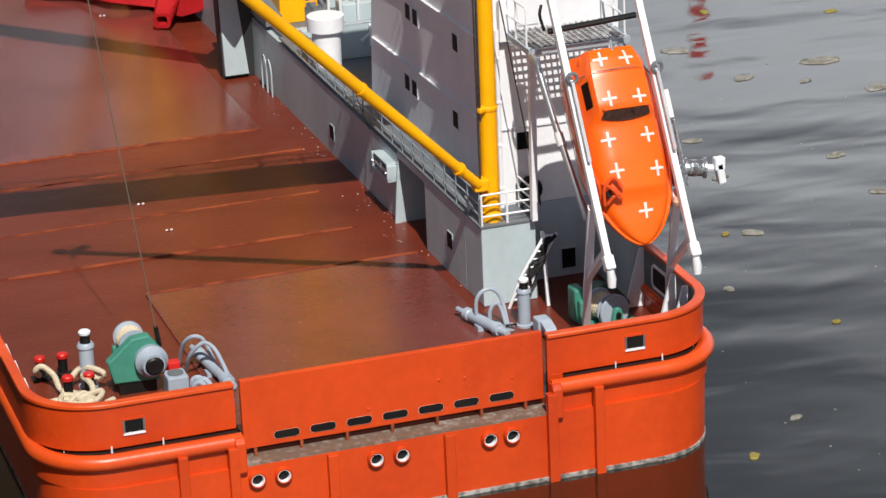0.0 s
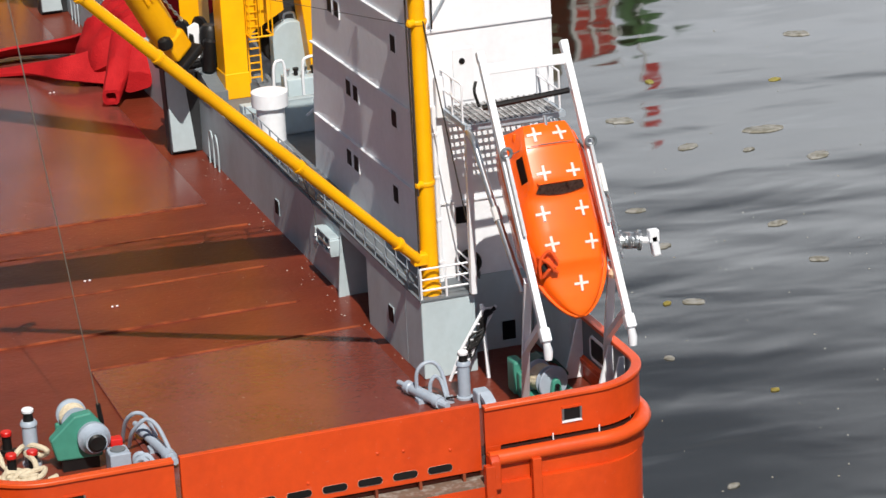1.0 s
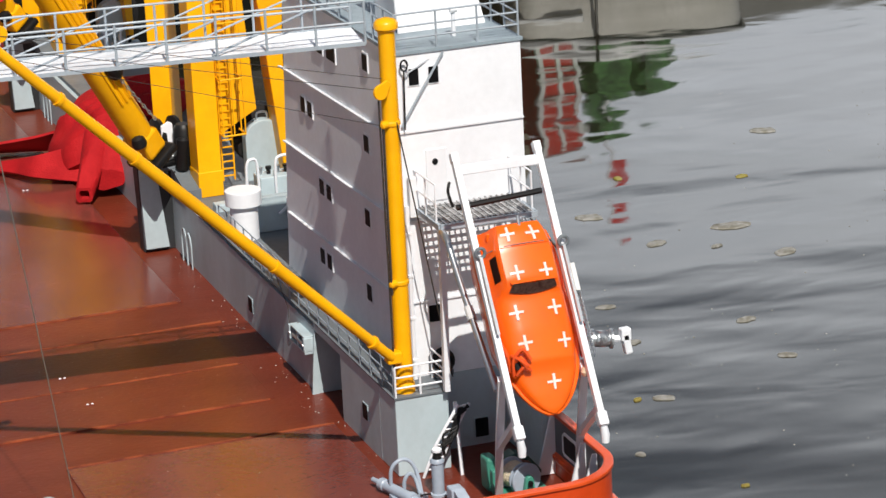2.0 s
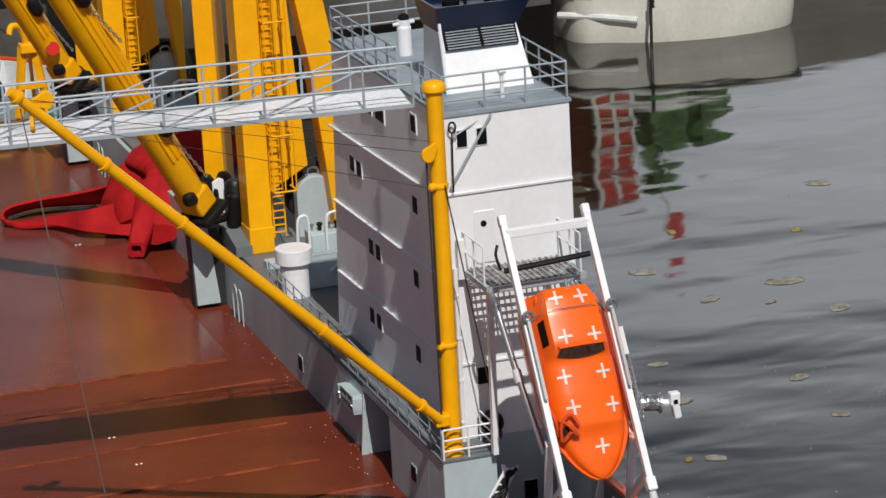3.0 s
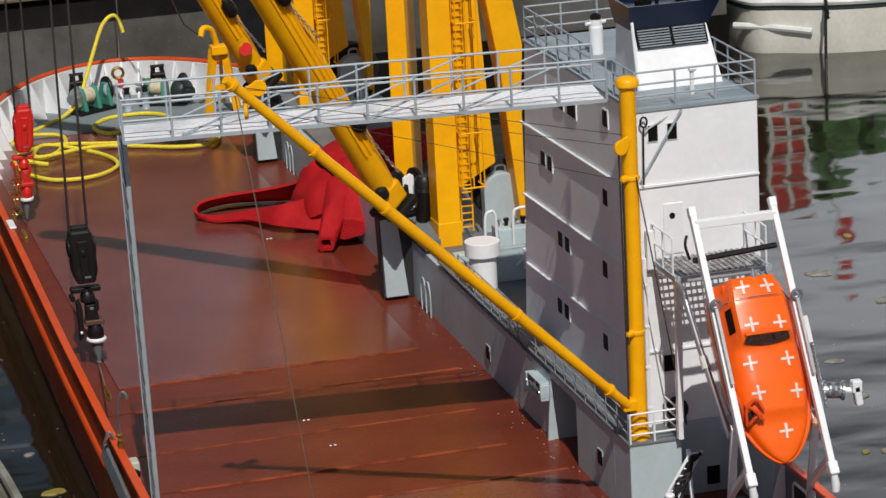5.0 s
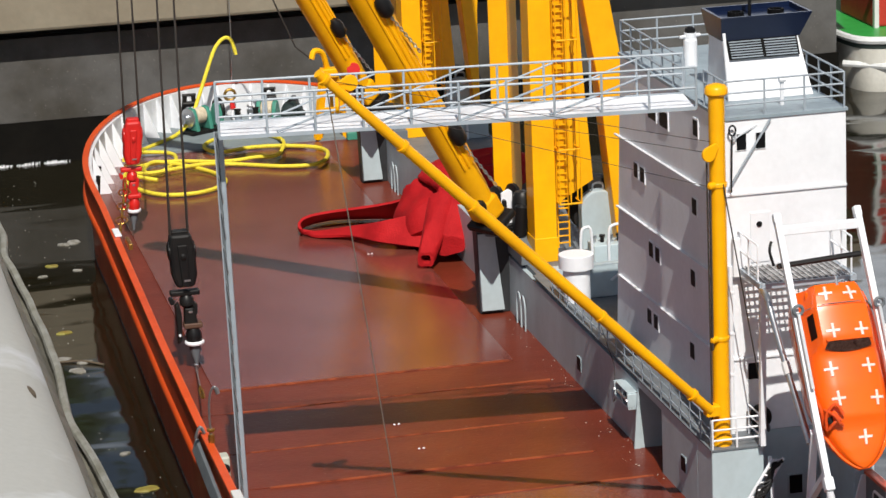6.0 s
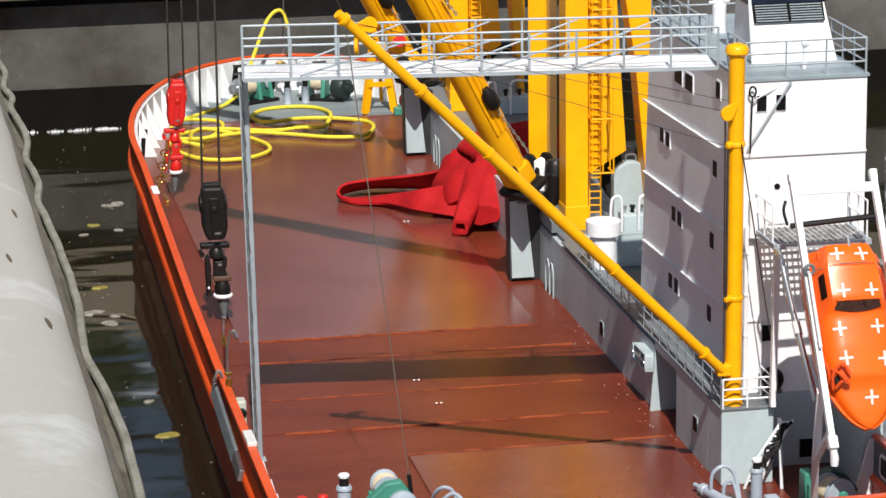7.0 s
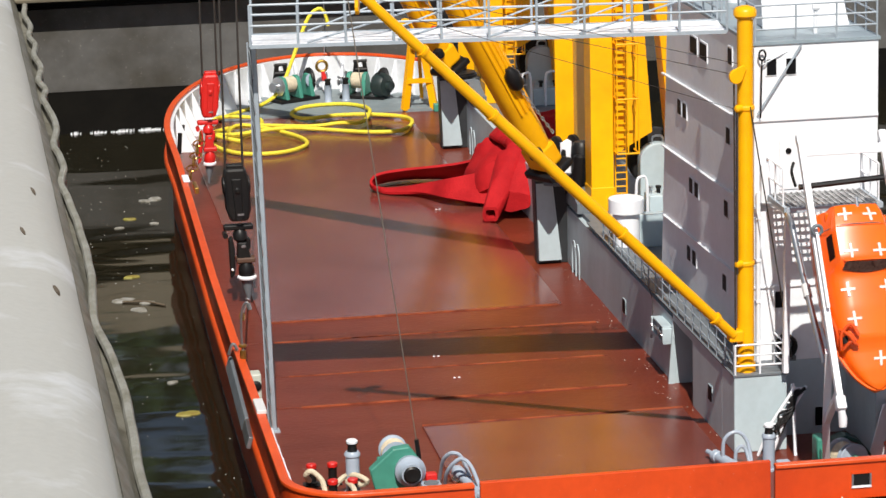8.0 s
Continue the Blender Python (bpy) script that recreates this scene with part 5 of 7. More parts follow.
def boat_top(s):
    """Height of the canopy's crown over the gunwale: bow plate, step, foredeck, windscreen, cabin roof."""
    return float(np.interp(s, (0.0, 0.004, 0.014, 0.028, 0.033, 0.038, 0.060, 0.0815, 0.0848, 0.0915, 0.0945, 0.118, 0.130, 0.136), (0.0012, 0.0035, 0.0062, 0.0078, 0.0098, 0.0128, 0.0150, 0.0160, 0.0167, 0.0226, 0.0236, 0.0238, 0.0222, 0.0190)))


def boat_section(s):
    """The canopy's cross-section as shares of half breadth and of crown height."""
    kind = float(np.interp(s, (0.0, 0.030, 0.040, 0.084, 0.0925, 0.136), (0, 0, 1, 1, 2, 2)))
    i = min(int(kind), 1)
    f = kind - i
    breadth = ((1, 0.94, 0.84, 0.72, 0.42), (1, 0.93, 0.83, 0.70, 0.42), (1, 0.80, 0.76, 0.66, 0.40))
    height = ((0, 0.55, 0.76, 0.90, 0.98), (0, 0.36, 0.70, 0.90, 0.98), (0, 0.30, 0.76, 0.93, 0.985))
    x = [a * (1 - f) + b * f for a, b in zip(breadth[i], breadth[i + 1])]
    z = [a * (1 - f) + b * f for a, b in zip(height[i], height[i + 1])]
    return [-v for v in x] + [0.0] + x[::-1], z + [1.0] + z[::-1]


life = thing("lifeboat", (0.1755, 0.0365, 0.0760), "glossy orange free-fall lifeboat with pale cross marks", "lifeboat")
hull_secs, top_secs = [], []
for k in range(65):
    s = 0.0006 + 0.1354 * (k / 64) ** 1.15
    w = boat_half(s)
    keel = -0.034 * min(1.0, 0.25 + s / 0.07)
    hull_secs.append([boat_at(s, w * c, 0.001 + (keel * abs(d) if d < 0 else 0)) for c, d in ((-1.0, 0), (-0.97, -0.3), (-0.88, -0.65), (-0.5, -0.94), (0, -1), (0.5, -0.94), (0.88, -0.65), (0.97, -0.3), (1.0, 0))])
    top = boat_top(s)
    ww = w * 0.95
    top_secs.append([boat_at(s, ww * c, 0.0012 + top * d) for c, d in zip(*boat_section(s))])
part("lower_hull", loft(hull_secs), LIFE, life, smooth=True)
canopy = part("canopy", loft(top_secs), LIFE, life, smooth=True)
gun = [boat_at(s, sg * (boat_half(s) + 0.0006), 0.001) for sg, rng_ in ((-1, range(30, -1, -1)), (1, range(0, 31))) for s in [0.0008 + 0.132 * (k / 30) ** 1.2 for k in rng_]]
part("fender", tube(gun, 0.0009, 8), LIFE, life, smooth=True)


def canopy_point(s, u, lift=0.0006):
    """A point on the canopy's skin: u runs athwart from -1 to 1."""
    w = boat_half(s) * 0.95
    xs, zs = boat_section(s)
    return boat_at(s, w * u, 0.0012 + boat_top(s) * float(np.interp(u, xs, zs)) + lift)


def skin_patch(cells, lift=0.0006, thick=0.0005):
    """A thin raised patch over the canopy; cells are rows of (s, u)."""
    bm = bmesh.new()
    hi = [[bm.verts.new(canopy_point(s, u, lift)) for s, u in row] for row in cells]
    lo = [[bm.verts.new(canopy_point(s, u, lift - thick - 0.0006)) for s, u in row] for row in cells]
    n, m = len(cells), len(cells[0])
    for i in range(n - 1):
        for j in range(m - 1):
            bm.faces.new((hi[i][j], hi[i][j + 1], hi[i + 1][j + 1], hi[i + 1][j]))
            bm.faces.new((lo[i][j], lo[i + 1][j], lo[i + 1][j + 1], lo[i][j + 1]))
    for i in range(n - 1):
        bm.faces.new((hi[i][0], hi[i + 1][0], lo[i + 1][0], lo[i][0]))
        bm.faces.new((hi[i][-1], lo[i][-1], lo[i + 1][-1], hi[i + 1][-1]))
    for j in range(m - 1):
        bm.faces.new((hi[0][j], lo[0][j], lo[0][j + 1], hi[0][j + 1]))
        bm.faces.new((hi[-1][j], hi[-1][j + 1], lo[-1][j + 1], lo[-1][j]))
    return bm


TAPE = mat("pale_reflective_tape", (0.72, 0.66, 0.62), 0.4, second=(0.62, 0.50, 0.46), scale=300)
for s, u in ((0.022, 0.15), (0.051, -0.475), (0.049, 0.56), (0.073, -0.525), (0.073, 0.475), (0.0995, -0.375), (0.0985, 0.375), (0.128, -0.40), (0.127, 0.30)):
    w = boat_half(s)
    du = 0.0050 / w
    part("cross_mark", skin_patch([[(s - 0.0009, u + du * k / 4) for k in range(-4, 5)], [(s + 0.0009, u + du * k / 4) for k in range(-4, 5)]]), TAPE, canopy, "pale cross mark")
    part("cross_mark", skin_patch([[(s + 0.0055 * k / 4, u - 0.0009 / w) for k in range(-4, 5)], [(s + 0.0055 * k / 4, u + 0.0009 / w) for k in range(-4, 5)]], 0.0009), TAPE, canopy)
rows = []
for i in range(9):
    v = i / 8
    half = 0.62 - 0.08 * v - 0.06 * max(0.0, v - 0.7) / 0.3
    rows.append([(0.0845 + 0.0064 * v + (0.0026 - 0.0012 * v) * (k / 10) ** 2, half * k / 10) for k in range(-10, 11)])
# red-brown mottle in the colour stands in for reddish reflections
part("windscreen", skin_patch(rows, 0.0013), mat("reddish_reflection_windscreen", (0.035, 0.014, 0.010), 0.16, spec=0.8, second=(0.085, 0.05, 0.04), scale=420), canopy, "dark glossy wraparound windscreen", smooth=True)
rows = [[(s_, half * k / 8) for k in range(-8, 9)] for s_, half in ((0.0916, 0.56), (0.0926, 0.60), (0.0938, 0.60))]
part("visor", skin_patch(rows, 0.0019), LIFE, canopy, smooth=True)
part("hatch_line", skin_patch([[(0.1185, 0.74 * k / 6) for k in range(-6, 7)], [(0.1191, 0.74 * k / 6) for k in range(-6, 7)]], 0.0007), LIFE, canopy)
part("side_window", skin_patch([[(0.0965 + 0.0026 * i, -0.796 + 0.008 * k) for k in range(6)] for i in range(8)], 0.0009), PANE, canopy)
for pts in ([(0.030, -0.0225, 0.008), (0.040, -0.0225, 0.0135), (0.046, -0.0165, 0.0180), (0.038, -0.0120, 0.0165)], [(0.034, -0.0235, 0.006), (0.044, -0.0245, 0.0105), (0.054, -0.0260, 0.0085), (0.064, -0.0270, 0.0055)], [(0.032, -0.0150, 0.0150), (0.038, -0.0185, 0.0175), (0.044, -0.0230, 0.0125)], [(0.036, -0.0240, 0.006), (0.040, -0.0195, 0.0155), (0.034, -0.0140, 0.0165)], [(0.030, -0.0215, 0.010), (0.034, -0.0170, 0.0150), (0.031, -0.0125, 0.0130)]):
    part("bracket", tube(spline([boat_at(*p) for p in pts], 5), 0.0012, 8), BRIGHT_ORANGE, life, "crumpled orange-red bow bracket", smooth=True)
# solid black tube stands in for the shade in the bracket's hollow
part("bracket_hollow", tube([boat_at(0.034, -0.0195, 0.0105), boat_at(0.042, -0.0205, 0.0125)], 0.0020, 8), RUBBER, life)
part("grab_line", tube(spline([boat_at(0.1195, 0.0245 * k / 6, 0.0035 + 0.0222 * (1 - (k / 6) ** 4)) for k in range(-6, 7)], 3), 0.00035, 5), STEEL, life)
for sg in (-1, 1):
    part("rear_fin", tube([boat_at(0.129, sg * 0.0175, 0.009), boat_at(0.131, sg * 0.0180, 0.0105), boat_at(0.133, sg * 0.0182, 0.0120)], [0.0020, 0.0016, 0.0010], 8), LIFE, life)
part("lifting_eye", tube([boat_at(0.132, 0.001, 0.020), boat_at(0.141, 0.001, 0.0215)], 0.0012, 8), STEEL, life)

davit = thing("lifeboat_davit", (0.177, 0.08, 0), "white launching frame of square beams for the lifeboat", "davit")
DT, DB = Vector((0, 0.1150, 0.2300)), Vector((0, 0.0180, 0.0740))
dd = (DT - DB).normalized()
for x in (0.1475, 0.2045):
    X = Vector((x, 0, 0))
    rail = part("rail", beam(X + DB, X + DT, 0.0050, 0.0044, up=(1, 0, 0)), WHITE, davit, bevel=0.0006)
    part("rail_shoe", beam(X + DB - dd * 0.003 + Vector((0, 0, 0.001)), X + DB + dd * 0.007, 0.0066, 0.0066, up=(1, 0, 0)), WHITE, rail, bevel=0.001)
    part("rail_end", tube([X + DB - dd * 0.002, X + DB + Vector((0.001, -0.001, -0.008)), X + DB + Vector((0.001, -0.001, -0.013))], [0.0024, 0.0030, 0.0026], 10), WHITE, rail, smooth=True)
    wheel = X + DB.lerp(DT, 0.66) + Vector((0.0005, -0.0045, 0.002))
    part("roller", tube([wheel + Vector((0.0032 * math.cos(a), -0.001, 0.0032 * math.sin(a))) for a in (2 * math.pi * k / 16 for k in range(16))], 0.0012, 8, closed=True), DARKDECK, rail, smooth=True)
    part("runner", beam(X + DB.lerp(DT, 0.36) + Vector((0, -0.0052, 0.0028)), X + DB.lerp(DT, 0.64) + Vector((0, -0.0052, 0.0028)), 0.0020, 0.0020, up=(1, 0, 0)), STEEL, rail)
    part("leg", beam(X + Vector((0.000, 0.046, 0.104)), X + Vector((0.006, 0.072, 0.046)), 0.0048, 0.0050), WHITE, davit)
    part("leg", beam(X + Vector((0.006, 0.072, 0.047)), X + Vector((0.0145, 0.100, 0.0)), 0.0050, 0.0050), WHITE, davit)
    part("leg_brace", beam(X + DB + dd * 0.010, X + Vector((0.006, 0.072, 0.047)), 0.0040, 0.0040), WHITE, davit)
    part("side_tube", tube(spline([X + Vector((0.0005, 0.1940, 0.1720)), X + Vector((0.0005, 0.1640, 0.1755)), X + Vector((0.0005, 0.1420, 0.1715)), X + Vector((0.0005, 0.1270, 0.1570)), X + Vector((0.0005, 0.0980, 0.1290)), X + Vector((0.0005, 0.0560, 0.0925))], 6), 0.0023, 10), STEEL, davit, smooth=True)
    part("tube_clamp", tube([X + Vector((0.0005, 0.1040, 0.1346)), X + Vector((0.0005, 0.0970, 0.1280))], 0.0031, 10), GREYWALL, davit)
    part("rail_head", beam(X + DT - dd * 0.001, X + DT + dd * 0.006, 0.0056, 0.0052, up=(1, 0, 0)), WHITE, rail, bevel=0.0008)
part("rail_plate", beam(Vector((0.2065, -0.0040, 0.0020)) + DB.lerp(DT, 0.47), Vector((0.2065, -0.0040, 0.0020)) + DB.lerp(DT, 0.57), 0.0070, 0.0030, up=(1, 0, 0)), GREYWALL, davit, "pale clip plate")
for k in range(26):
    c0 = Vector((0.2090, -0.0015, 0.001)) + DB.lerp(DT, 0.24 + 0.0090 * k)
    ring = [c0 + dd * 0.0017 * math.sin(w_) + (Vector((1, 0, 0)) if k % 2 else Vector((0, 0.86, -0.5))) * 0.0011 * math.cos(w_) for w_ in (2 * math.pi * i / 7 for i in range(7))]
    part("chain_link", tube(ring, 0.0005, 4, closed=True), STEEL, davit)
part("tie_wire", tube([(0.2045, 0.0780, 0.1700), (0.1940, 0.1050, 0.1880)], 0.0006, 5), WIRE, davit)
part("cross_beam", beam(Vector((0.1475, 0, 0)) + DT - dd * 0.006, Vector((0.2045, 0, 0)) + DT - dd * 0.006, 0.0050, 0.0060), WHITE, davit, bevel=0.0006)
part("black_bar", tube([(0.1440, 0.1060, 0.2020), (0.2020, 0.1040, 0.2060)], 0.0020, 8), BLACK, davit)
part("black_bar", tube(spline([(0.1420, 0.1120, 0.2180), (0.1400, 0.1100, 0.2120), (0.1425, 0.1090, 0.2020)], 4), 0.0010, 8), BLACK, davit)
part("post", beam((0.1500, 0.1600, 0.0580), (0.1515, 0.1600, 0.1760), 0.0046, 0.0040), WHITE, davit)
part("red_plate", prism([(0.060, 0.104), (0.072, 0.112), (0.060, 0.140), (0.052, 0.126)], "x", 0.2080, 0.2100), RED, davit)
drum = thing("davit_winch", (0.222, 0.052, 0.110), "small grey cable drum with a white crank on the davit", "winch")
part("axle", tube([(0.2075, 0.0560, 0.1180), (0.2340, 0.0500, 0.1160)], 0.0022, 8), WHITE, drum)
part("drum", lathe([(0.0066, 0.0), (0.0066, 0.0015), (0.0044, 0.002), (0.0044, 0.012), (0.0066, 0.0125), (0.0066, 0.014)], (0.2130, 0.0545, 0.1176), (1, -0.2, -0.08), 18), STEEL, drum)
for k in range(9):
    c0 = Vector((0.2155, 0.0540, 0.1174)) + Vector((1, -0.2, -0.08)) * 0.0011 * k
    part("cable_turn", tube([c0 + Vector((0.0006 * math.sin(3 * w_ + k), 0.0050 * math.cos(w_), 0.0050 * math.sin(w_))) for w_ in (2 * math.pi * i / 14 for i in range(14))], 0.0006, 5, closed=True), STEEL, drum)
part("crank", beam((0.2340, 0.0490, 0.1200), (0.2365, 0.0490, 0.1060), 0.0060, 0.0050), WHITE, drum, bevel=0.001)
part("handle", block(0.2310, 0.2380, 0.0460, 0.0520, 0.1150, 0.1235), WHITE, drum, bevel=0.001)
bulb = thing("davit_lamp", (0.2040, 0.046, 0.098), "small cream lamp globe on the davit rail", "lamp")
part("globe", lathe([(0.0006, -0.0036), (0.0026, -0.0026), (0.0036, 0.0), (0.0026, 0.0026), (0.0006, 0.0036)], (0.2040, 0.0420, 0.1010), sides=12), mat("cream_lamp_glass", (0.7, 0.55, 0.38), 0.2), bulb, smooth=True)
part("globe_bracket", tube([(0.2040, 0.0420, 0.1010), (0.2045, 0.0500, 0.1060)], 0.0012, 6), STEEL, bulb)

# boarding platform
MESHBAR = mat("galvanised_grating", (0.20, 0.20, 0.205), 0.45, second=(0.42, 0.42, 0.43), scale=140, mix=(0.45, 0.6), spread=0.2)
plat = thing("boarding_platform", (0.183, 0.178, 0.176), "dark galvanised grating platform with thin white rails", "platform")
for k in range(17):
    part("bar", beam((0.1480 + 0.0041 * k, 0.1500, 0.1775), (0.1480 + 0.0041 * k, TY0, 0.1775), 0.0011, 0.0014), MESHBAR, plat)
for k in range(11):
    part("cross_bar", beam((0.1475, 0.1515 + 0.0045 * k, 0.1770), (0.2145, 0.1515 + 0.0045 * k, 0.1770), 0.0011, 0.0012), MESHBAR, plat)
part("frame", beam((0.1470, 0.1490, 0.1765), (0.2150, 0.1490, 0.1765), 0.0024, 0.0036), RAIL, plat)
for x in (0.1470, 0.2150):
    part("frame", beam((x, 0.1490, 0.1765), (x, TY0, 0.1765), 0.0024, 0.0036), RAIL, plat)
    for h in (0.013, 0.026):
        part("rail", tube([(x, 0.1560, 0.178 + h), (x, TY0 - 0.001, 0.178 + h)], 0.0007, 6), WHITE, plat)
    for y in (0.1560, 0.1760, 0.1960):
        part("post", tube([(x, y, 0.177), (x, y, 0.204)], 0.0007, 6), WHITE, plat)
part("splash_plate", block(0.1415, 0.1475, TY0 - 0.0060, TY0 - 0.0015, 0.1720, 0.2000), WHITE, plat, bevel=0.0006)
gut = thing("tower_drainpipe", (0.1415, TY0 - 0.004, HT), "thin white pipe down the tower's stern corner", "pipe")
part("pipe", tube([(0.1400, TY0 - 0.003, HT + 0.001), (0.1400, TY0 - 0.003, 0.180)], 0.0017, 8), WHITE, gut)
for z in (0.07, 0.10, 0.13, 0.16):
    part("clip", block(0.1382, 0.1420, TY0 - 0.0050, TY0 - 0.0001, z, z + 0.0016), WHITE, gut)

# inner stern fittings in the shade of the lifeboat
inner = thing("hose_rack", (0.160, 0.192, HT), "dark coiled hose rack behind the mast", "hose rack")
for k in range(3):
    part("coil", tube([Vector((0.1600 + 0.006 * math.cos(a), 0.1900 + 0.003 * k, 0.0680 + 0.007 * math.sin(a))) for a in (2 * math.pi * i / 16 for i in range(16))], 0.0014, 6, closed=True), RUBBER, inner, smooth=True)
part("rack", block(0.1530, 0.1670, 0.1930, 0.1980, HT + 0.001, 0.0600), DARKDECK, inner)
w = part("window", block(0.1815, 0.1930, 0.1975, 0.1990, 0.0050, 0.0205), HOUSE, house)
part("pane", block(0.1825, 0.1920, 0.1970, 0.1990, 0.0060, 0.0195), PANE, w)
# roller fairlead set into the starboard quarter
lead = part("quarter_fairlead", tube([(0.2128, 0.0960 + 0.0125 * cy, 0.0270 + 0.0075 * cz) for cy, cz in ((-1, -0.7), (-0.8, -1), (0.8, -1), (1, -0.7), (1, 0.7), (0.8, 1), (-0.8, 1), (-1, 0.7))], 0.0013, 8, closed=True), WHITE, ship, "white rounded fairlead frame", smooth=True)
# black plate painted as the shaded inside of the fairlead
part("opening", block(0.2122, 0.2134, 0.0842, 0.1078, 0.0204, 0.0336), BLACK, lead)

# ---- stern deck gear ----
frame_ = thing("white_ladder_frame", (0.148, 0.154, 0), "white folding ladder frame draped with dark netting by the deckhouse", "ladder")
near_rail = [Vector((0.1290, 0.1560, 0.0)), Vector((0.1375, 0.1520, 0.0240)), Vector((0.1560, 0.1560, 0.0485))]
far_rail = [Vector((0.1395, 0.1560, 0.0)), Vector((0.1455, 0.1520, 0.0220)), Vector((0.1640, 0.1560, 0.0485))]
for line in (near_rail, far_rail):
    part("side_rail", tube(line, 0.0011, 8), WHITE, frame_, smooth=True)
for k in range(10):
    t = 0.12 + 0.095 * k
    a, b = (line[0].lerp(line[1], t * 2) if t < 0.5 else line[1].lerp(line[2], t * 2 - 1) for line in (near_rail, far_rail))
    part("rung", tube([a, b], 0.0007, 6), WHITE, frame_)
part("prop", beam((0.1545, 0.1500, 0.0), (0.1545, 0.1580, 0.0500), 0.0022, 0.0020), WHITE, frame_)
net = random.Random(17)
for k in range(9):
    pts = []
    for j in range(6):
        t = 0.36 + 0.115 * j
        a, b = (line[0].lerp(line[1], t * 2) if t < 0.5 else line[1].lerp(line[2], min(t * 2 - 1, 1.0)) for line in (near_rail, far_rail))
        pts.append(a.lerp(b, net.uniform(0.25, 1.15)) + Vector((0, net.uniform(-0.0028, 0.0010), net.uniform(-0.002, 0.003))))
    part("netting", tube(spline(pts, 4), 0.0008, 5), RUBBER, frame_, "dark tangled netting", smooth=True)


def capstan(x, y, h=0.040, g=1.0):
    c = thing("capstan_post", (x, y, 0), "blue-grey capstan post with black neck and white cap", "capstan", "stern capstans")
    part("base", lathe([(0.0064 * g, 0.0), (0.0064 * g, 0.0015), (0.0050 * g, 0.002)], (x, y, 0), sides=18), PIPE, c)
    part("body", lathe([(0.0048 * g, 0.0), (0.0048 * g, h * 0.62), (0.0056 * g, h * 0.64), (0.0056 * g, h * 0.68), (0.0044 * g, h * 0.72)], (x, y, 0.0015), sides=18), PIPE, c, smooth=True)
    part("neck", lathe([(0.0044 * g, 0.0), (0.0034 * g, 0.002), (0.0030 * g, h * 0.14), (0.0044 * g, h * 0.18)], (x, y, h * 0.72), sides=16), BLACK, c, smooth=True)
    part("cap", lathe([(0.0038 * g, 0.0), (0.0040 * g, 0.0016), (0.0032 * g, 0.0024)], (x, y, h * 0.90), sides=16), WHITE, c, smooth=True)
    return c


capstan(-0.1590, 0.1390)
capstan(0.1278, 0.1230, 0.0345, 0.88)


def bollard_pair(spots, y0):
    x0, x1 = min(x for x, _ in spots) - 0.006, max(x for x, _ in spots) + 0.006
    b = thing("twin_bollard", ((x0 + x1) / 2, y0, 0), "twin black bollards with bright red caps", "bollard", "port stern bollards")
    part("base_plate", block(x0, x1, y0 - 0.005, y0 + 0.005, 0.0, 0.0010), BLACK, b)
    for x, y in spots:
        post = part("post", lathe([(0.0042, 0.0), (0.0042, 0.0012), (0.0030, 0.002), (0.0030, 0.0105), (0.0040, 0.0115)], (x, y, 0.0010), sides=16), BLACK, b, smooth=True)
        part("cap", lathe([(0.0036, 0.0), (0.0037, 0.0022), (0.0032, 0.0028)], (x, y, 0.0125), sides=16), RED, post, "bright red cap", smooth=True)
    return b


bollard_pair(((-0.1845, 0.1640), (-0.1700, 0.1640)), 0.1640)
bollard_pair(((-0.1745, 0.1255), (-0.1610, 0.1255)), 0.1255)
mooring = spline([(-0.1870, 0.1560, 0.006), (-0.1900, 0.1500, 0.012), (-0.1860, 0.1480, 0.015), (-0.1800, 0.1420, 0.010), (-0.1780, 0.1320, 0.004), (-0.1690, 0.1230, 0.003), (-0.1790, 0.1200, 0.003), (-0.1740, 0.1330, 0.006), (-0.1650, 0.1400, 0.012), (-0.1580, 0.1330, 0.015), (-0.1510, 0.1280, 0.012), (-0.1540, 0.1320, 0.008), (-0.1640, 0.1300, 0.012), (-0.1610, 0.1180, 0.010), (-0.1625, 0.1120, 0.003), (-0.1700, 0.1080, 0.003), (-0.1800, 0.1120, 0.003), (-0.1760, 0.1020, 0.003), (-0.1620, 0.1000, 0.003), (-0.1500, 0.1060, 0.003)], 6)
solo("mooring_rope", tube(mooring, 0.0019, 8), ROPE_W, "cream mooring rope tangled round the bollards", "rope", smooth=True)

pile = spline([(-0.1930 + 0.0135 * k / 9 + 0.0105 * math.cos(1.9 * k) * (1 + 0.25 * math.sin(2.3 * k)), 0.1085 - 0.0075 * k / 9 + 0.0055 * math.sin(1.9 * k) + 0.002 * math.sin(0.7 * k), 0.0022 + 0.0005 * k + 0.0015 * (k % 3)) for k in range(20)], 5)
solo("rope_coil", tube(pile, 0.0018, 8), ROPE_W, "loose pile of cream rope on the stern deck", "rope", smooth=True)

# port winch, axle fore and aft
win = thing("mooring_winch", (-0.131, 0.128, 0), "sea-green mooring winch with grey drum and hub", "winch", "mooring winches")
plate = [(-0.1470, 0.0085), (-0.1180, 0.0075), (-0.1160, 0.0280), (-0.1230, 0.0380), (-0.1340, 0.0370), (-0.1505, 0.0230)]
part("side_frame", prism(plate, "y", 0.1150, 0.1230), GREEN, win, bevel=0.0012)
part("side_frame", block(-0.1420, -0.1220, 0.1400, 0.1440, 0.0042, 0.0240), GREEN, win, bevel=0.0012)
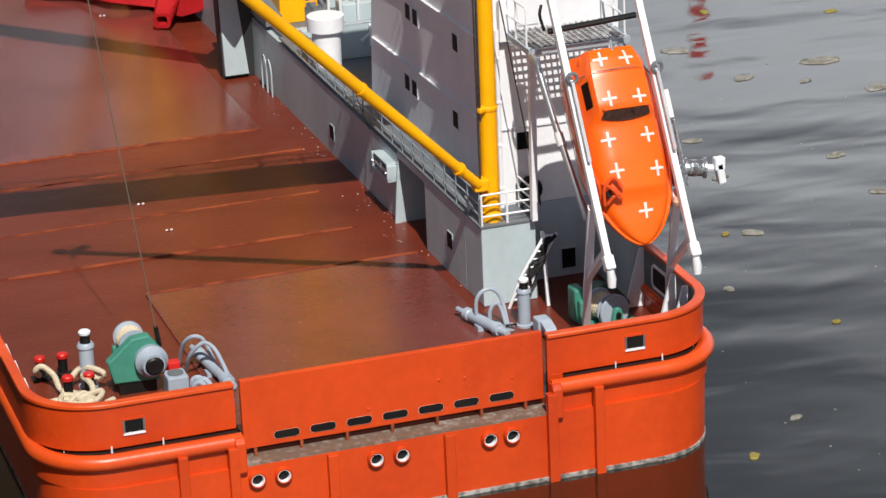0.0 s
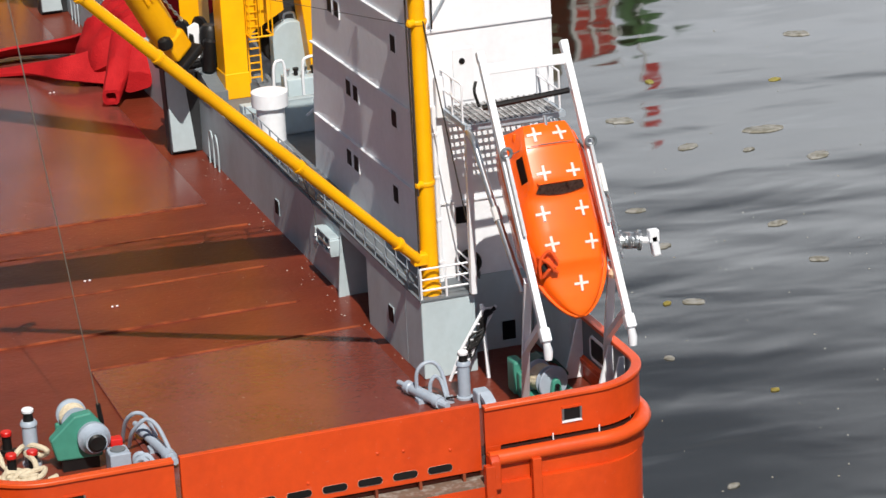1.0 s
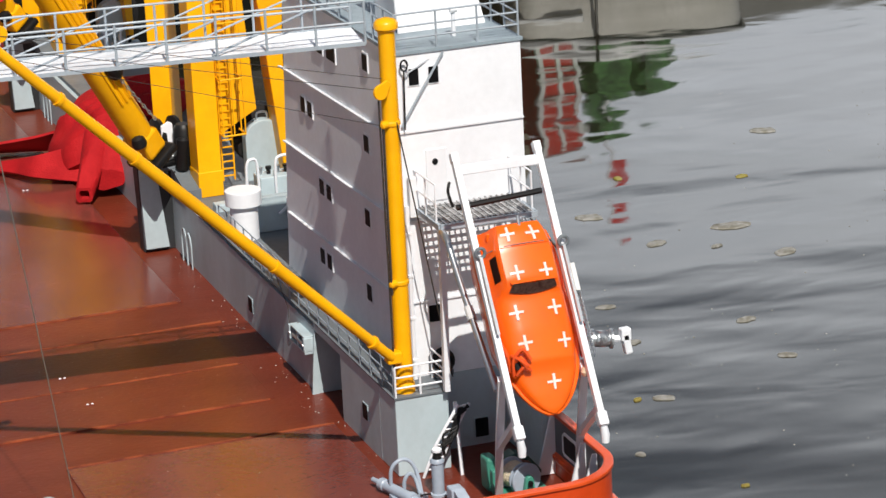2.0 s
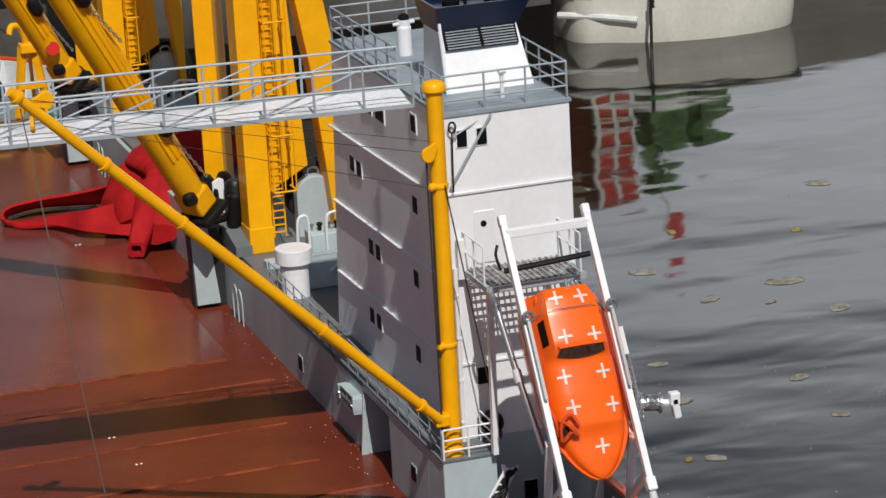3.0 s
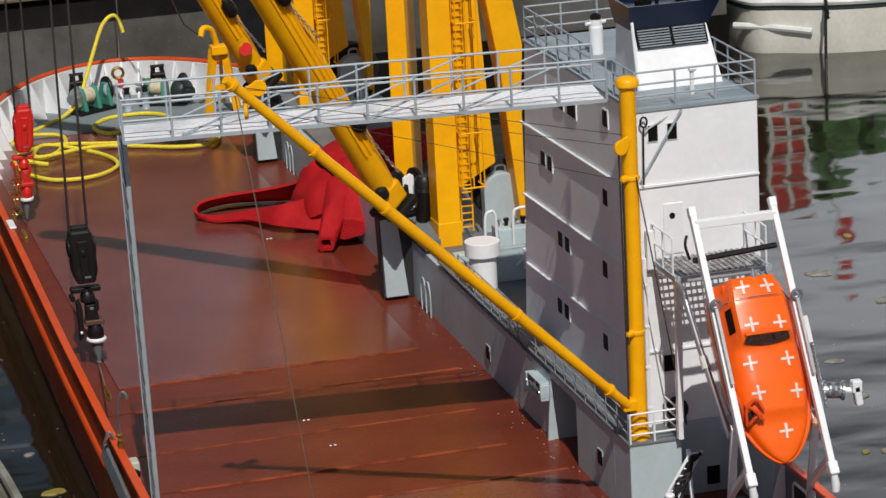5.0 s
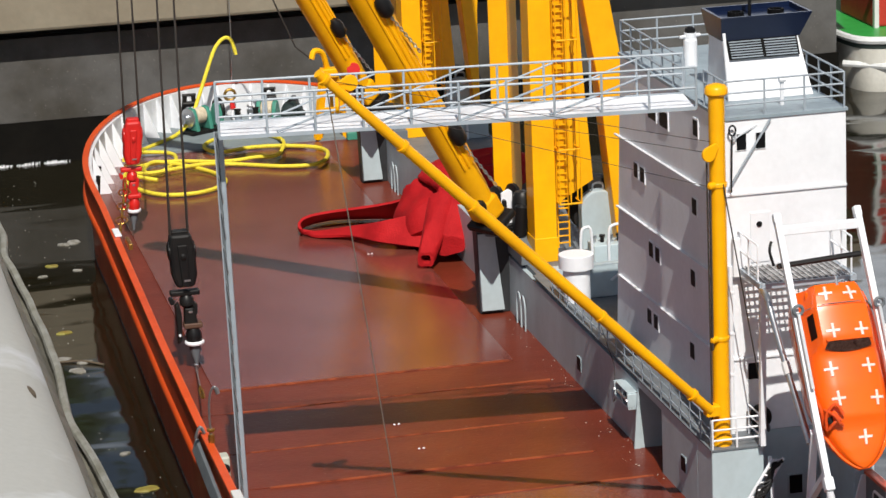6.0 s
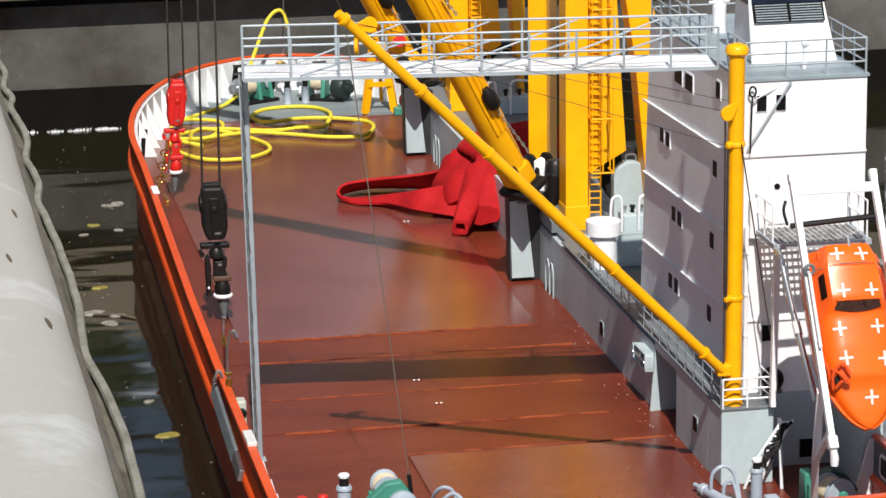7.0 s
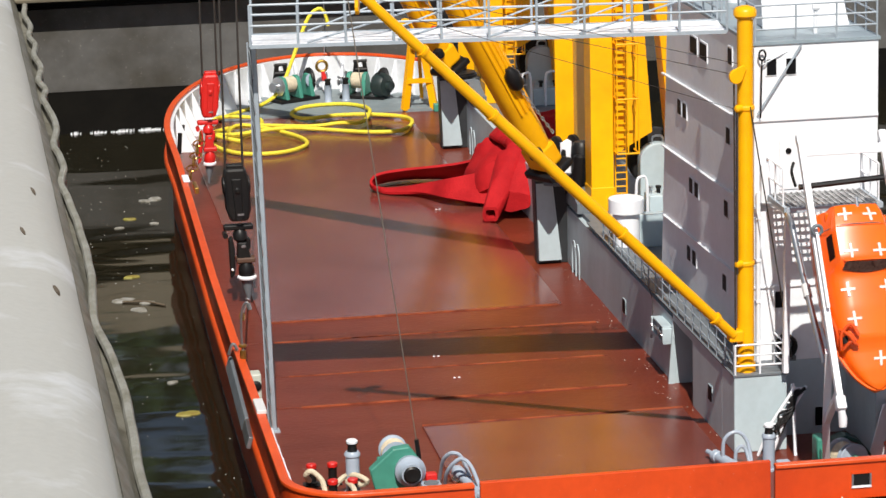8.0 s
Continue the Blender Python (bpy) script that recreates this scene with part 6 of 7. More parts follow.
part("drum", lathe([(0.0098, 0.0), (0.0098, 0.002), (0.0075, 0.003), (0.0075, 0.016), (0.0098, 0.017), (0.0098, 0.019)], (-0.1310, 0.1235, 0.0290), (0, 1, 0), 24), PIPE, win)
part("wound_rope", lathe([(0.0076, 0.0)] + [(0.0082 + 0.0007 * (k % 2), 0.0008 + 0.0011 * k) for k in range(11)] + [(0.0076, 0.0130)], (-0.1310, 0.1265, 0.0290), (0, 1, 0), 24), ROPE_W, win, "cream rope wound on the drum")
hub = part("hub", lathe([(0.0100, 0.0), (0.0105, 0.002), (0.0105, 0.005), (0.0085, 0.007), (0.0075, 0.010), (0.0070, 0.012)], (-0.1235, 0.1150, 0.0220), (0, -1, 0), 24), PIPE, win, smooth=True)
part("hub_cap", lathe([(0.0056, 0.0), (0.0060, 0.0012), (0.0044, 0.0022), (0.0015, 0.0018)], (-0.1235, 0.1032, 0.0220), (0, -1, 0), 18), BLACK, hub, smooth=True)
part("skid", block(-0.1440, -0.1200, 0.1165, 0.1215, 0.0, 0.0090), BLACK, win)
part("skid", block(-0.1430, -0.1210, 0.1390, 0.1450, 0.0, 0.0042), BLACK, win)


def anchor_winch(x, y, side, label):
    """Anchor winch with its axle athwart; side is the end that carries the big dark housing, or 0 for two open ends."""
    c = thing("anchor_winch", (x, y, 0.0035), label, "winch", "mooring winches")
    z = 0.0035
    part("skid", block(x - 0.0270, x + 0.0270, y - 0.0130, y + 0.0130, z, z + 0.0040), BLACK, c, bevel=0.0008)
    for dx in (-0.0200, -0.0010, 0.0150):
        part("side_frame", prism([(y - 0.0130, z + 0.0040), (y + 0.0130, z + 0.0040), (y + 0.0075, z + 0.0240), (y + 0.0030, z + 0.0300), (y - 0.0050, z + 0.0290), (y - 0.0085, z + 0.0220)], "x", x + dx, x + dx + 0.0050), GREEN, c, bevel=0.0010)
    part("drum", lathe([(0.0085, 0.0), (0.0092, 0.001), (0.0092, 0.0120), (0.0085, 0.0130)], (x - 0.0145, y, z + 0.0200), (1, 0, 0), 22), ROPE_W, c, "drum of wound beige rope")
    part("gear_disc", lathe([(0.0135, 0.0), (0.0140, 0.0008), (0.0140, 0.0030), (0.0095, 0.0036), (0.0040, 0.0060)], (x + 0.0205, y + 0.002, z + 0.0215), (1, -0.15, 0), 26), BLACK, c, "black-rimmed gear disc", smooth=True)
    part("hub", lathe([(0.0080, 0.0), (0.0080, 0.0012), (0.0030, 0.0030)], (x + 0.0205 - 0.0012, y - 0.004, z + 0.0215), (0.25, -1, 0.1), 18), PIPE, c, "pale hub", smooth=True)
    part("end_disc", lathe([(0.0105, 0.0), (0.0112, 0.0008), (0.0112, 0.0022), (0.0045, 0.0030), (0.0040, 0.0090), (0.0058, 0.0096), (0.0058, 0.0110)], (x - 0.0210, y, z + 0.0190), (-1, -0.12, 0), 24), STEEL, c, "bright steel end disc", smooth=True)
    if side:
        part("housing", lathe([(0.0125, 0.0), (0.0140, 0.0015), (0.0140, 0.0110), (0.0120, 0.0150), (0.0060, 0.0165), (0.0055, 0.0220)], (x + side * 0.0160, y - 0.004, z + 0.0165), (side, -0.35, 0), 26), mat("dark_green_black_housing", (0.018, 0.030, 0.028), 0.4), c, "dark green-black brake housing", smooth=True)
    return c


win2 = thing("mooring_winch", (0.178, 0.108, 0), "sea-green winch with cream rope and pale end flange", "winch", "mooring winches")
WF, WB = Vector((0.1795, 0.0920, 0.0125)), Vector((0.1745, 0.1120, 0.0125))
WA = (WF - WB).normalized()
DARKGREEN = mat("dark_green_winch_paint", (0.012, 0.060, 0.050), 0.4)
part("side_frame", block(0.1590, 0.1665, 0.1120, 0.1260, 0.0, 0.0235), GREEN, win2, bevel=0.0018)
part("cheek", block(0.1605, 0.1650, 0.1060, 0.1120, 0.0, 0.0170), GREEN, win2, bevel=0.0012)
part("brake_cover", prism([(0.1700, 0.0195), (0.1800, 0.0235), (0.1900, 0.0195), (0.1985, 0.0090), (0.1985, 0.0060), (0.1895, 0.0165), (0.1800, 0.0205), (0.1700, 0.0170)], "y", 0.1140, 0.1260), DARKGREEN, win2, "dark green curved brake cover", bevel=0.0008)
part("back_flange", lathe([(0.0060, 0.0), (0.0105, 0.0002), (0.0108, 0.0010), (0.0105, 0.0018), (0.0060, 0.0020)], WB, WA, 30), PIPE, win2, "pale blue-grey drum flange")
part("wound_rope", lathe([(0.0060, 0.0)] + [(0.0082 + 0.0007 * (k % 2), 0.0005 + 0.0011 * k) for k in range(11)] + [(0.0060, 0.0122)], WB + WA * 0.0020, WA, 24), ROPE_W, win2, "cream rope wound on the drum")
part("middle_flange", lathe([(0.0060, 0.0), (0.0104, 0.0002), (0.0106, 0.0008), (0.0104, 0.0014), (0.0060, 0.0016)], WB + WA * 0.0142, WA, 30), PIPE, win2, "pale blue-grey drum flange")
part("end_flange", lathe([(0.0040, 0.0), (0.0100, 0.0002), (0.0112, 0.0006), (0.0114, 0.0014), (0.0110, 0.0022), (0.0040, 0.0026)], WF - WA * 0.0022, WA, 34), PIPE, win2, "pale blue-grey end flange")
bear = part("bearing_block", prism([(0.1742, 0.0), (0.1842, 0.0), (0.1824, 0.0150), (0.1806, 0.0170), (0.1786, 0.0170), (0.1768, 0.0150)], "y", 0.0868, 0.0908), GREEN, win2, bevel=0.0008)
# dark green patch painted as the shade of a recess
part("recess", block(0.1776, 0.1814, 0.0864, 0.0870, 0.0030, 0.0110), DARKGREEN, bear)
part("axle_nut", lathe([(0.0017, 0.0), (0.0017, 0.002)], (0.1796, 0.0868, 0.0125), (0, -1, 0), 6), BLACK, bear)
part("skid", block(0.1640, 0.1960, 0.0880, 0.1260, 0.0, 0.0024), GREEN, win2)
anchor_winch(-0.0350, 1.5900, 0, "sea-green anchor winch with steel end disc on the foredeck").rotation_euler.z = radians(28)
anchor_winch(0.0460, 1.5850, 1, "sea-green anchor winch with a dark brake housing").rotation_euler.z = radians(-26)
for x, y in ((0.0015, 1.572), (0.0225, 1.574)):
    c = thing("foredeck_bitt", (x, y, 0.0035), "grey foredeck bitt with a black top", "bitt", "foredeck bitts")
    part("body", lathe([(0.0050, 0.0), (0.0042, 0.001), (0.0042, 0.018), (0.0050, 0.019)], (x, y, 0.0035), sides=14), PIPE, c, smooth=True)
    part("top", lathe([(0.0036, 0.0), (0.0030, 0.004), (0.0042, 0.007)], (x, y, 0.0225), sides=14), BLACK, c, smooth=True)

# valve chest, red block and hydraulic rams by the stern door
chest = thing("valve_chest", (-0.1070, 0.1030, 0), "blue-grey valve chest with small pipes", "valve chest")
part("body", block(-0.1175, -0.1040, 0.0950, 0.1100, 0.0, 0.0150), PIPE, chest, bevel=0.0010)
part("lid", lathe([(0.0050, 0.0), (0.0050, 0.0010)], (-0.1108, 0.1025, 0.0150), sides=16), DARKDECK, chest)
for x, y in ((-0.1000, 0.100), (-0.0965, 0.104), (-0.0990, 0.108)):
    part("elbow", tube(spline([(x, y, 0.0), (x, y, 0.006), (x + 0.004, y - 0.002, 0.008), (x + 0.007, y - 0.004, 0.004)], 4), 0.0018, 8), PIPE, chest, smooth=True)
solo("red_valve_block", block(-0.1130, -0.1050, 0.1120, 0.1190, 0.0, 0.0185), RED, "small red valve block beside the winch", "valve", bevel=0.001)


def ram(a, b, arcs, name="hydraulic_ram"):
    r = thing(name, a, "blue-grey hydraulic ram with two looped pipes", "hydraulic ram", "stern door rams")
    a, b = Vector(a), Vector(b)
    d = (b - a).normalized()
    part("rod", tube([a - d * 0.010, a], 0.0018, 10), PIPE, r)
    part("cylinder", tube([a, a.lerp(b, 0.12), a.lerp(b, 0.14), a.lerp(b, 0.86), a.lerp(b, 0.88), b], [0.0043, 0.0043, 0.0036, 0.0036, 0.0045, 0.0041], 14), PIPE, r, smooth=True)
    part("clevis", tube([b, b + d * 0.008], [0.0030, 0.0022], 10), PIPE, r)
    part("saddle", block(a.lerp(b, 0.5).x - 0.005, a.lerp(b, 0.5).x + 0.005, a.lerp(b, 0.5).y - 0.004, a.lerp(b, 0.5).y + 0.004, 0, 0.004), PIPE, r)
    for pts in arcs:
        part("looped_pipe", tube(spline(pts, 7), 0.00135, 8), PIPE, r, "pale looped pipe", smooth=True)
    return r


ram((-0.0853, 0.1500, 0.0070), (-0.0785, 0.0960, 0.0062), [
    [(-0.0985, 0.146, 0.003), (-0.0980, 0.136, 0.018), (-0.0955, 0.130, 0.025), (-0.0915, 0.127, 0.0275), (-0.0860, 0.127, 0.024), (-0.0805, 0.126, 0.010)],
    [(-0.0968, 0.134, 0.003), (-0.0965, 0.126, 0.014), (-0.0925, 0.121, 0.022), (-0.0868, 0.1185, 0.0255), (-0.0815, 0.113, 0.021), (-0.0775, 0.100, 0.008)]])
ram((0.0950, 0.1440, 0.0065), (0.1058, 0.1080, 0.0060), [
    [(0.0978, 0.132, 0.006), (0.0980, 0.131, 0.020), (0.1030, 0.130, 0.0262), (0.1100, 0.130, 0.0255), (0.1145, 0.128, 0.018), (0.1158, 0.122, 0.003)],
    [(0.1050, 0.126, 0.006), (0.1055, 0.126, 0.0135), (0.1090, 0.126, 0.0175), (0.1125, 0.125, 0.0140), (0.1140, 0.119, 0.003)]])
cock = thing("pipe_valve", (0.1155, 0.119, 0), "small blue-grey pipe valve where the loops meet the deck", "valve")
part("body", block(0.1125, 0.1185, 0.1165, 0.1215, 0.0, 0.0036), PIPE, cock, bevel=0.0006)
for x in (0.1140, 0.1170):
    part("stem", lathe([(0.0011, 0.0), (0.0011, 0.0018), (0.0007, 0.0022)], (x, 0.1178, 0.0036), sides=10), STEEL, cock)
part("lever", beam((0.1128, 0.1160, 0.0050), (0.1190, 0.1130, 0.0062), 0.0009, 0.0009), BLACK, cock)
drain = thing("overflow_spout", (0.1400, 0.112, 0), "blue-grey overflow spout beside the capstan", "spout")
part("box", block(0.1290, 0.1385, 0.1000, 0.1110, 0.0, 0.0112), PIPE, drain, bevel=0.0012)
part("lip", prism([(0.0880, 0.004), (0.0905, 0.0085), (0.1000, 0.0112), (0.1000, 0.0075), (0.0925, 0.006), (0.0910, 0.003)], "x", 0.1305, 0.1380), PIPE, drain)
part("leg", block(0.1330, 0.1360, 0.0885, 0.0905, 0.0, 0.0045), PIPE, drain)

# gear along the port rail
step = thing("boarding_plank", (-0.214, 0.29, 0.02), "grey folded boarding plank hung on the port rail", "plank")
part("board", beam((-0.2215, 0.3700, 0.0340), (-0.2240, 0.2200, 0.0300), 0.0030, 0.0105, up=(0.3, 0, 1)), DARKDECK, step, bevel=0.0008)
part("metal_tread", beam((-0.2238, 0.2195, 0.0302), (-0.2252, 0.1750, 0.0300), 0.0034, 0.0085, up=(0.3, 0, 1)), STEEL, step, "bright scuffed metal tread", bevel=0.0006)
part("hook", tube(spline([(-0.2160, 0.3560, 0.047), (-0.2190, 0.3560, 0.052), (-0.2225, 0.3560, 0.044)], 4), 0.0014, 6), STEEL, step)
solo("rail_sleeve", beam((-0.2146, 0.2200, 0.0468), (-0.2146, 0.1900, 0.0468), 0.0070, 0.0032), GREYWALL, "worn white sleeve on the port cap rail", "sleeve", bevel=0.0006)
boxl = thing("deck_light", (-0.2050, 0.3500, 0), "cream lamp box with dark lens by the rail", "lamp")
part("case", block(-0.2100, -0.2000, 0.3430, 0.3560, 0.0, 0.0310), mat("cream_plastic", (0.50, 0.53, 0.46), 0.5), boxl, bevel=0.0015)
part("lens", lathe([(0.0040, 0.0), (0.0040, 0.0012), (0.0020, 0.0020)], (-0.2042, 0.3432, 0.0220), (0, -1, 0), 16), BLACK, boxl)
hose = thing("bent_hose", (-0.2135, 0.3360, 0.0458), "thin grey bent hose standing on the port rail", "hose")
part("pipe", tube(spline([(-0.2135, 0.336, 0.0500), (-0.2142, 0.335, 0.0640), (-0.2138, 0.334, 0.0780), (-0.2118, 0.333, 0.0870), (-0.2092, 0.332, 0.0890), (-0.2078, 0.332, 0.0860)], 6), 0.0009, 8), STEEL, hose, smooth=True)
part("nozzle", tube([(-0.2086, 0.332, 0.0882), (-0.2074, 0.332, 0.0838)], 0.0016, 8), STEEL, hose)
part("coupling", tube([(-0.2135, 0.336, 0.0456), (-0.2135, 0.336, 0.0520)], 0.0024, 8), BRASS, hose)
part("union_nut", lathe([(0.0026, 0.0), (0.0030, 0.0004), (0.0030, 0.0018), (0.0026, 0.0022)], (-0.2137, 0.3358, 0.0545), sides=8), BRASS, hose)
for x, y in ((-0.0499, 0.4644), (-0.0440, 0.4000), (0.035, 0.985)):
    lift_ = 0.0012 if y > 0.6 else 0.0007
    e = thing("deck_eye", (x, y, 0.0007), "small bright steel deck eye in the hatch", "deck eye", "deck eyes")
    part("plate", block(x - 0.0030, x + 0.0030, y - 0.0018, y + 0.0018, lift_ - 0.0004, lift_ + 0.0005), DECK, e, bevel=0.0003)
    for dx in (-0.0018, 0.0018):
        part("socket", lathe([(0.0010, 0.0), (0.0010, 0.0006), (0.0004, 0.0009)], (x + dx, y, lift_ + 0.0004), sides=8), WHITE, e)

# yellow bow frame
bowf = thing("anchor_handling_frame", (0.100, 1.520, 0.002), "yellow A-shaped frame with jib on the foredeck", "A-frame")
for x in (0.0800, 0.1140):
    part("leg", beam((x, 1.500, 0.002), (x * 0.35 + 0.063, 1.505, 0.078), 0.0060, 0.0080), YELLOW, bowf)
part("cross_bar", beam((0.0840, 1.500, 0.035), (0.1120, 1.500, 0.035), 0.0050, 0.0050), YELLOW, bowf)
part("head", block(0.0880, 0.1060, 1.496, 1.512, 0.0720, 0.0820), YELLOW, bowf, bevel=0.001)
part("jib", tube(spline([(0.0960, 1.505, 0.080), (0.0900, 1.500, 0.100), (0.0800, 1.495, 0.104), (0.0760, 1.492, 0.096)], 5), 0.0034, 8), YELLOW, bowf, smooth=True)
part("stay", beam((0.0985, 1.505, 0.076), (0.1080, 1.555, 0.004), 0.0040, 0.0050), YELLOW, bowf)
chest2 = thing("green_deck_box", (0.125, 1.500, 0), "green deck box with a red drum", "deck box")
part("box", block(0.1120, 0.1360, 1.490, 1.512, 0.0, 0.0090), GREEN, chest2, bevel=0.001)
part("drum", lathe([(0.0080, 0.0), (0.0085, 0.001), (0.0085, 0.012), (0.0080, 0.013)], (0.1240, 1.497, 0.0170), (0.6, -0.8, 0), 18), mat("dark_red_drum", (0.16, 0.012, 0.014), 0.5), chest2, smooth=True)
solo("brass_lug", tube(spline([(0.1080, 1.330, 0.0), (0.1060, 1.328, 0.009), (0.1110, 1.326, 0.012), (0.1140, 1.328, 0.004)], 4), 0.0022, 6), BRASS, "brown brass lug at the pedestal foot", "lug", smooth=True)

# posts, pins and lashing ring inside the bow
for x, y in ((-0.047, 1.622), (0.046, 1.620)):
    f = thing("bow_fairlead", (x, y, 0.0035), "black triangular roller fairlead at the bow", "fairlead", "bow fairleads")
    for s_ in (-1, 1):
        part("cheek", beam((x + s_ * 0.010, y, 0.0035), (x + s_ * 0.0045, y, 0.0400), 0.0036, 0.0050), BLACK, f)
    part("roller", tube([(x - 0.0075, y, 0.0300), (x + 0.0075, y, 0.0300)], 0.0034, 10), BLACK, f, smooth=True)
    part("top_bar", tube([(x - 0.0080, y, 0.0405), (x + 0.0080, y, 0.0405)], 0.0018, 8), BLACK, f)
for a_ in (166.0, 160.0):
    x, y = 0.196 * math.cos(radians(a_)), 1.2 + 0.44 * math.sin(radians(a_))
    solo("bulwark_pin", tube([(x, y, 0.006), (x + 0.002, y, 0.028)], 0.0024, 8), BLACK, "short black pin against the white bulwark", "pin", group="bulwark pins")
lash = thing("lashing_ring", (0.004, 1.628, 0.004), "brass ring and orange shackle lashed at the bow", "lashing")
part("ring", tube([Vector((0.002 + 0.0062 * math.cos(t_), 1.630, 0.0350 + 0.0062 * math.sin(t_))) for t_ in (2 * math.pi * k / 16 for k in range(16))], 0.0018, 8, closed=True), BRASS, lash, smooth=True)
part("shackle", tube([(0.003, 1.629, 0.0290), (0.0045, 1.628, 0.0190)], [0.0022, 0.0036], 8), RED, lash, smooth=True)
part("tail", tube(spline([(0.0045, 1.628, 0.0190), (0.0030, 1.625, 0.010), (0.0055, 1.615, 0.0060)], 4), 0.0016, 8), WHITE, lash, smooth=True)

# ---- ropes on the foredeck ----
rope_pts = [(0.010, 1.618, 0.084), (0.006, 1.620, 0.100), (-0.002, 1.620, 0.104), (-0.014, 1.616, 0.094), (-0.026, 1.608, 0.070), (-0.038, 1.600, 0.043), (-0.052, 1.586, 0.018), (-0.072, 1.566, 0.007), (-0.100, 1.535, 0.005), (-0.128, 1.500, 0.005), (-0.143, 1.470, 0.005), (-0.130, 1.488, 0.008), (-0.092, 1.483, 0.006), (-0.088, 1.450, 0.005), (-0.108, 1.402, 0.005), (-0.125, 1.393, 0.005), (-0.127, 1.414, 0.007), (-0.108, 1.434, 0.008), (-0.062, 1.382, 0.005), (-0.052, 1.325, 0.005), (-0.082, 1.288, 0.005), (-0.124, 1.292, 0.005), (-0.149, 1.340, 0.005), (-0.150, 1.400, 0.005), (-0.122, 1.384, 0.008), (-0.070, 1.398, 0.009), (-0.032, 1.404, 0.005), (0.019, 1.372, 0.005), (0.056, 1.370, 0.005), (0.075, 1.412, 0.005), (0.071, 1.446, 0.005), (0.040, 1.470, 0.005), (0.002, 1.478, 0.005), (-0.037, 1.468, 0.005), (-0.049, 1.502, 0.005), (-0.029, 1.536, 0.0055), (0.010, 1.540, 0.006), (0.033, 1.520, 0.006), (0.036, 1.470, 0.009), (0.020, 1.424, 0.006), (-0.006, 1.410, 0.009), (-0.040, 1.412, 0.007), (-0.100, 1.440, 0.006), (-0.138, 1.425, 0.005), (-0.146, 1.380, 0.009), (-0.120, 1.360, 0.005)]
solo("tow_rope", tube(spline(rope_pts, 7), 0.0022, 8), ROPE_Y, "bright yellow tow rope lying in loose loops", "rope", smooth=True)
rope_up = thing("rope_hanger", (0.010, 1.630, 0.046), "thin line holding the yellow rope at the bow", "line")
part("line", tube([(0.008, 1.650, 0.046), (0.006, 1.622, 0.100), (0.008, 1.630, 0.40)], 0.0006, 5), STEEL, rope_up)
bow_wire = thing("bow_stay_wire", (0.060, 1.490, 0.10), "dark stay wire from the bow frame jib", "wire")
part("wire", tube([(0.076, 1.492, 0.096), (0.058, 1.488, 0.112), (-0.02, 1.47, 0.30)], 0.0009, 6), WIRE, bow_wire)

# ---- red lifting sling ----


sling = thing("lifting_sling", (0.08, 1.03, 0.002), "crumpled bright red woven lifting sling on the hatch", "sling")


def ribbon(upper, lower, thick, steps=7):
    """A thick woven band between two edge lines."""
    ups, lows = spline(upper, steps), spline(lower, steps)
    bm = bmesh.new()
    rings = []
    for i, (u, l_) in enumerate(zip(ups, lows)):
        ahead = ups[min(i + 1, len(ups) - 1)] - ups[max(i - 1, 0)]
        n_ = ahead.cross(u - l_).normalized() * thick / 2
        mid = (u + l_) / 2
        rings.append([bm.verts.new(q) for q in (l_ - n_ * 0.6, mid - n_, u - n_ * 0.6, u + n_ * 0.6, mid + n_ * 1.1, l_ + n_ * 0.6)])
    for a, b in zip(rings, rings[1:]):
        for k in range(6):
            bm.faces.new((a[k], a[(k + 1) % 6], b[(k + 1) % 6], b[k]))
    bm.faces.new(rings[0])
    bm.faces.new(list(reversed(rings[-1])))
    return bm


UPPER = [(0.104, 1.072, 0.034), (0.076, 1.082, 0.0260), (0.050, 1.088, 0.0225), (0.016, 1.090, 0.0205), (-0.009, 1.088, 0.0175), (-0.0165, 1.080, 0.0110), (-0.005, 1.075, 0.0060), (0.016, 1.074, 0.0060), (0.034, 1.050, 0.0140), (0.052, 1.012, 0.0255), (0.086, 1.002, 0.0330), (0.112, 1.000, 0.0390), (0.128, 1.012, 0.046)]
LOWER = [(0.112, 1.090, 0.010), (0.085, 1.106, 0.0045), (0.060, 1.116, 0.0040), (0.024, 1.124, 0.0040), (-0.006, 1.108, 0.0040), (-0.0135, 1.084, 0.0036), (-0.002, 1.063, 0.0036), (0.022, 1.046, 0.0060), (0.036, 1.020, 0.0085), (0.048, 0.998, 0.0090), (0.078, 0.984, 0.0050), (0.096, 0.974, 0.0040), (0.120, 0.985, 0.012)]
part("loop_band", ribbon(UPPER, LOWER, 0.0042), SLING, sling, smooth=True)


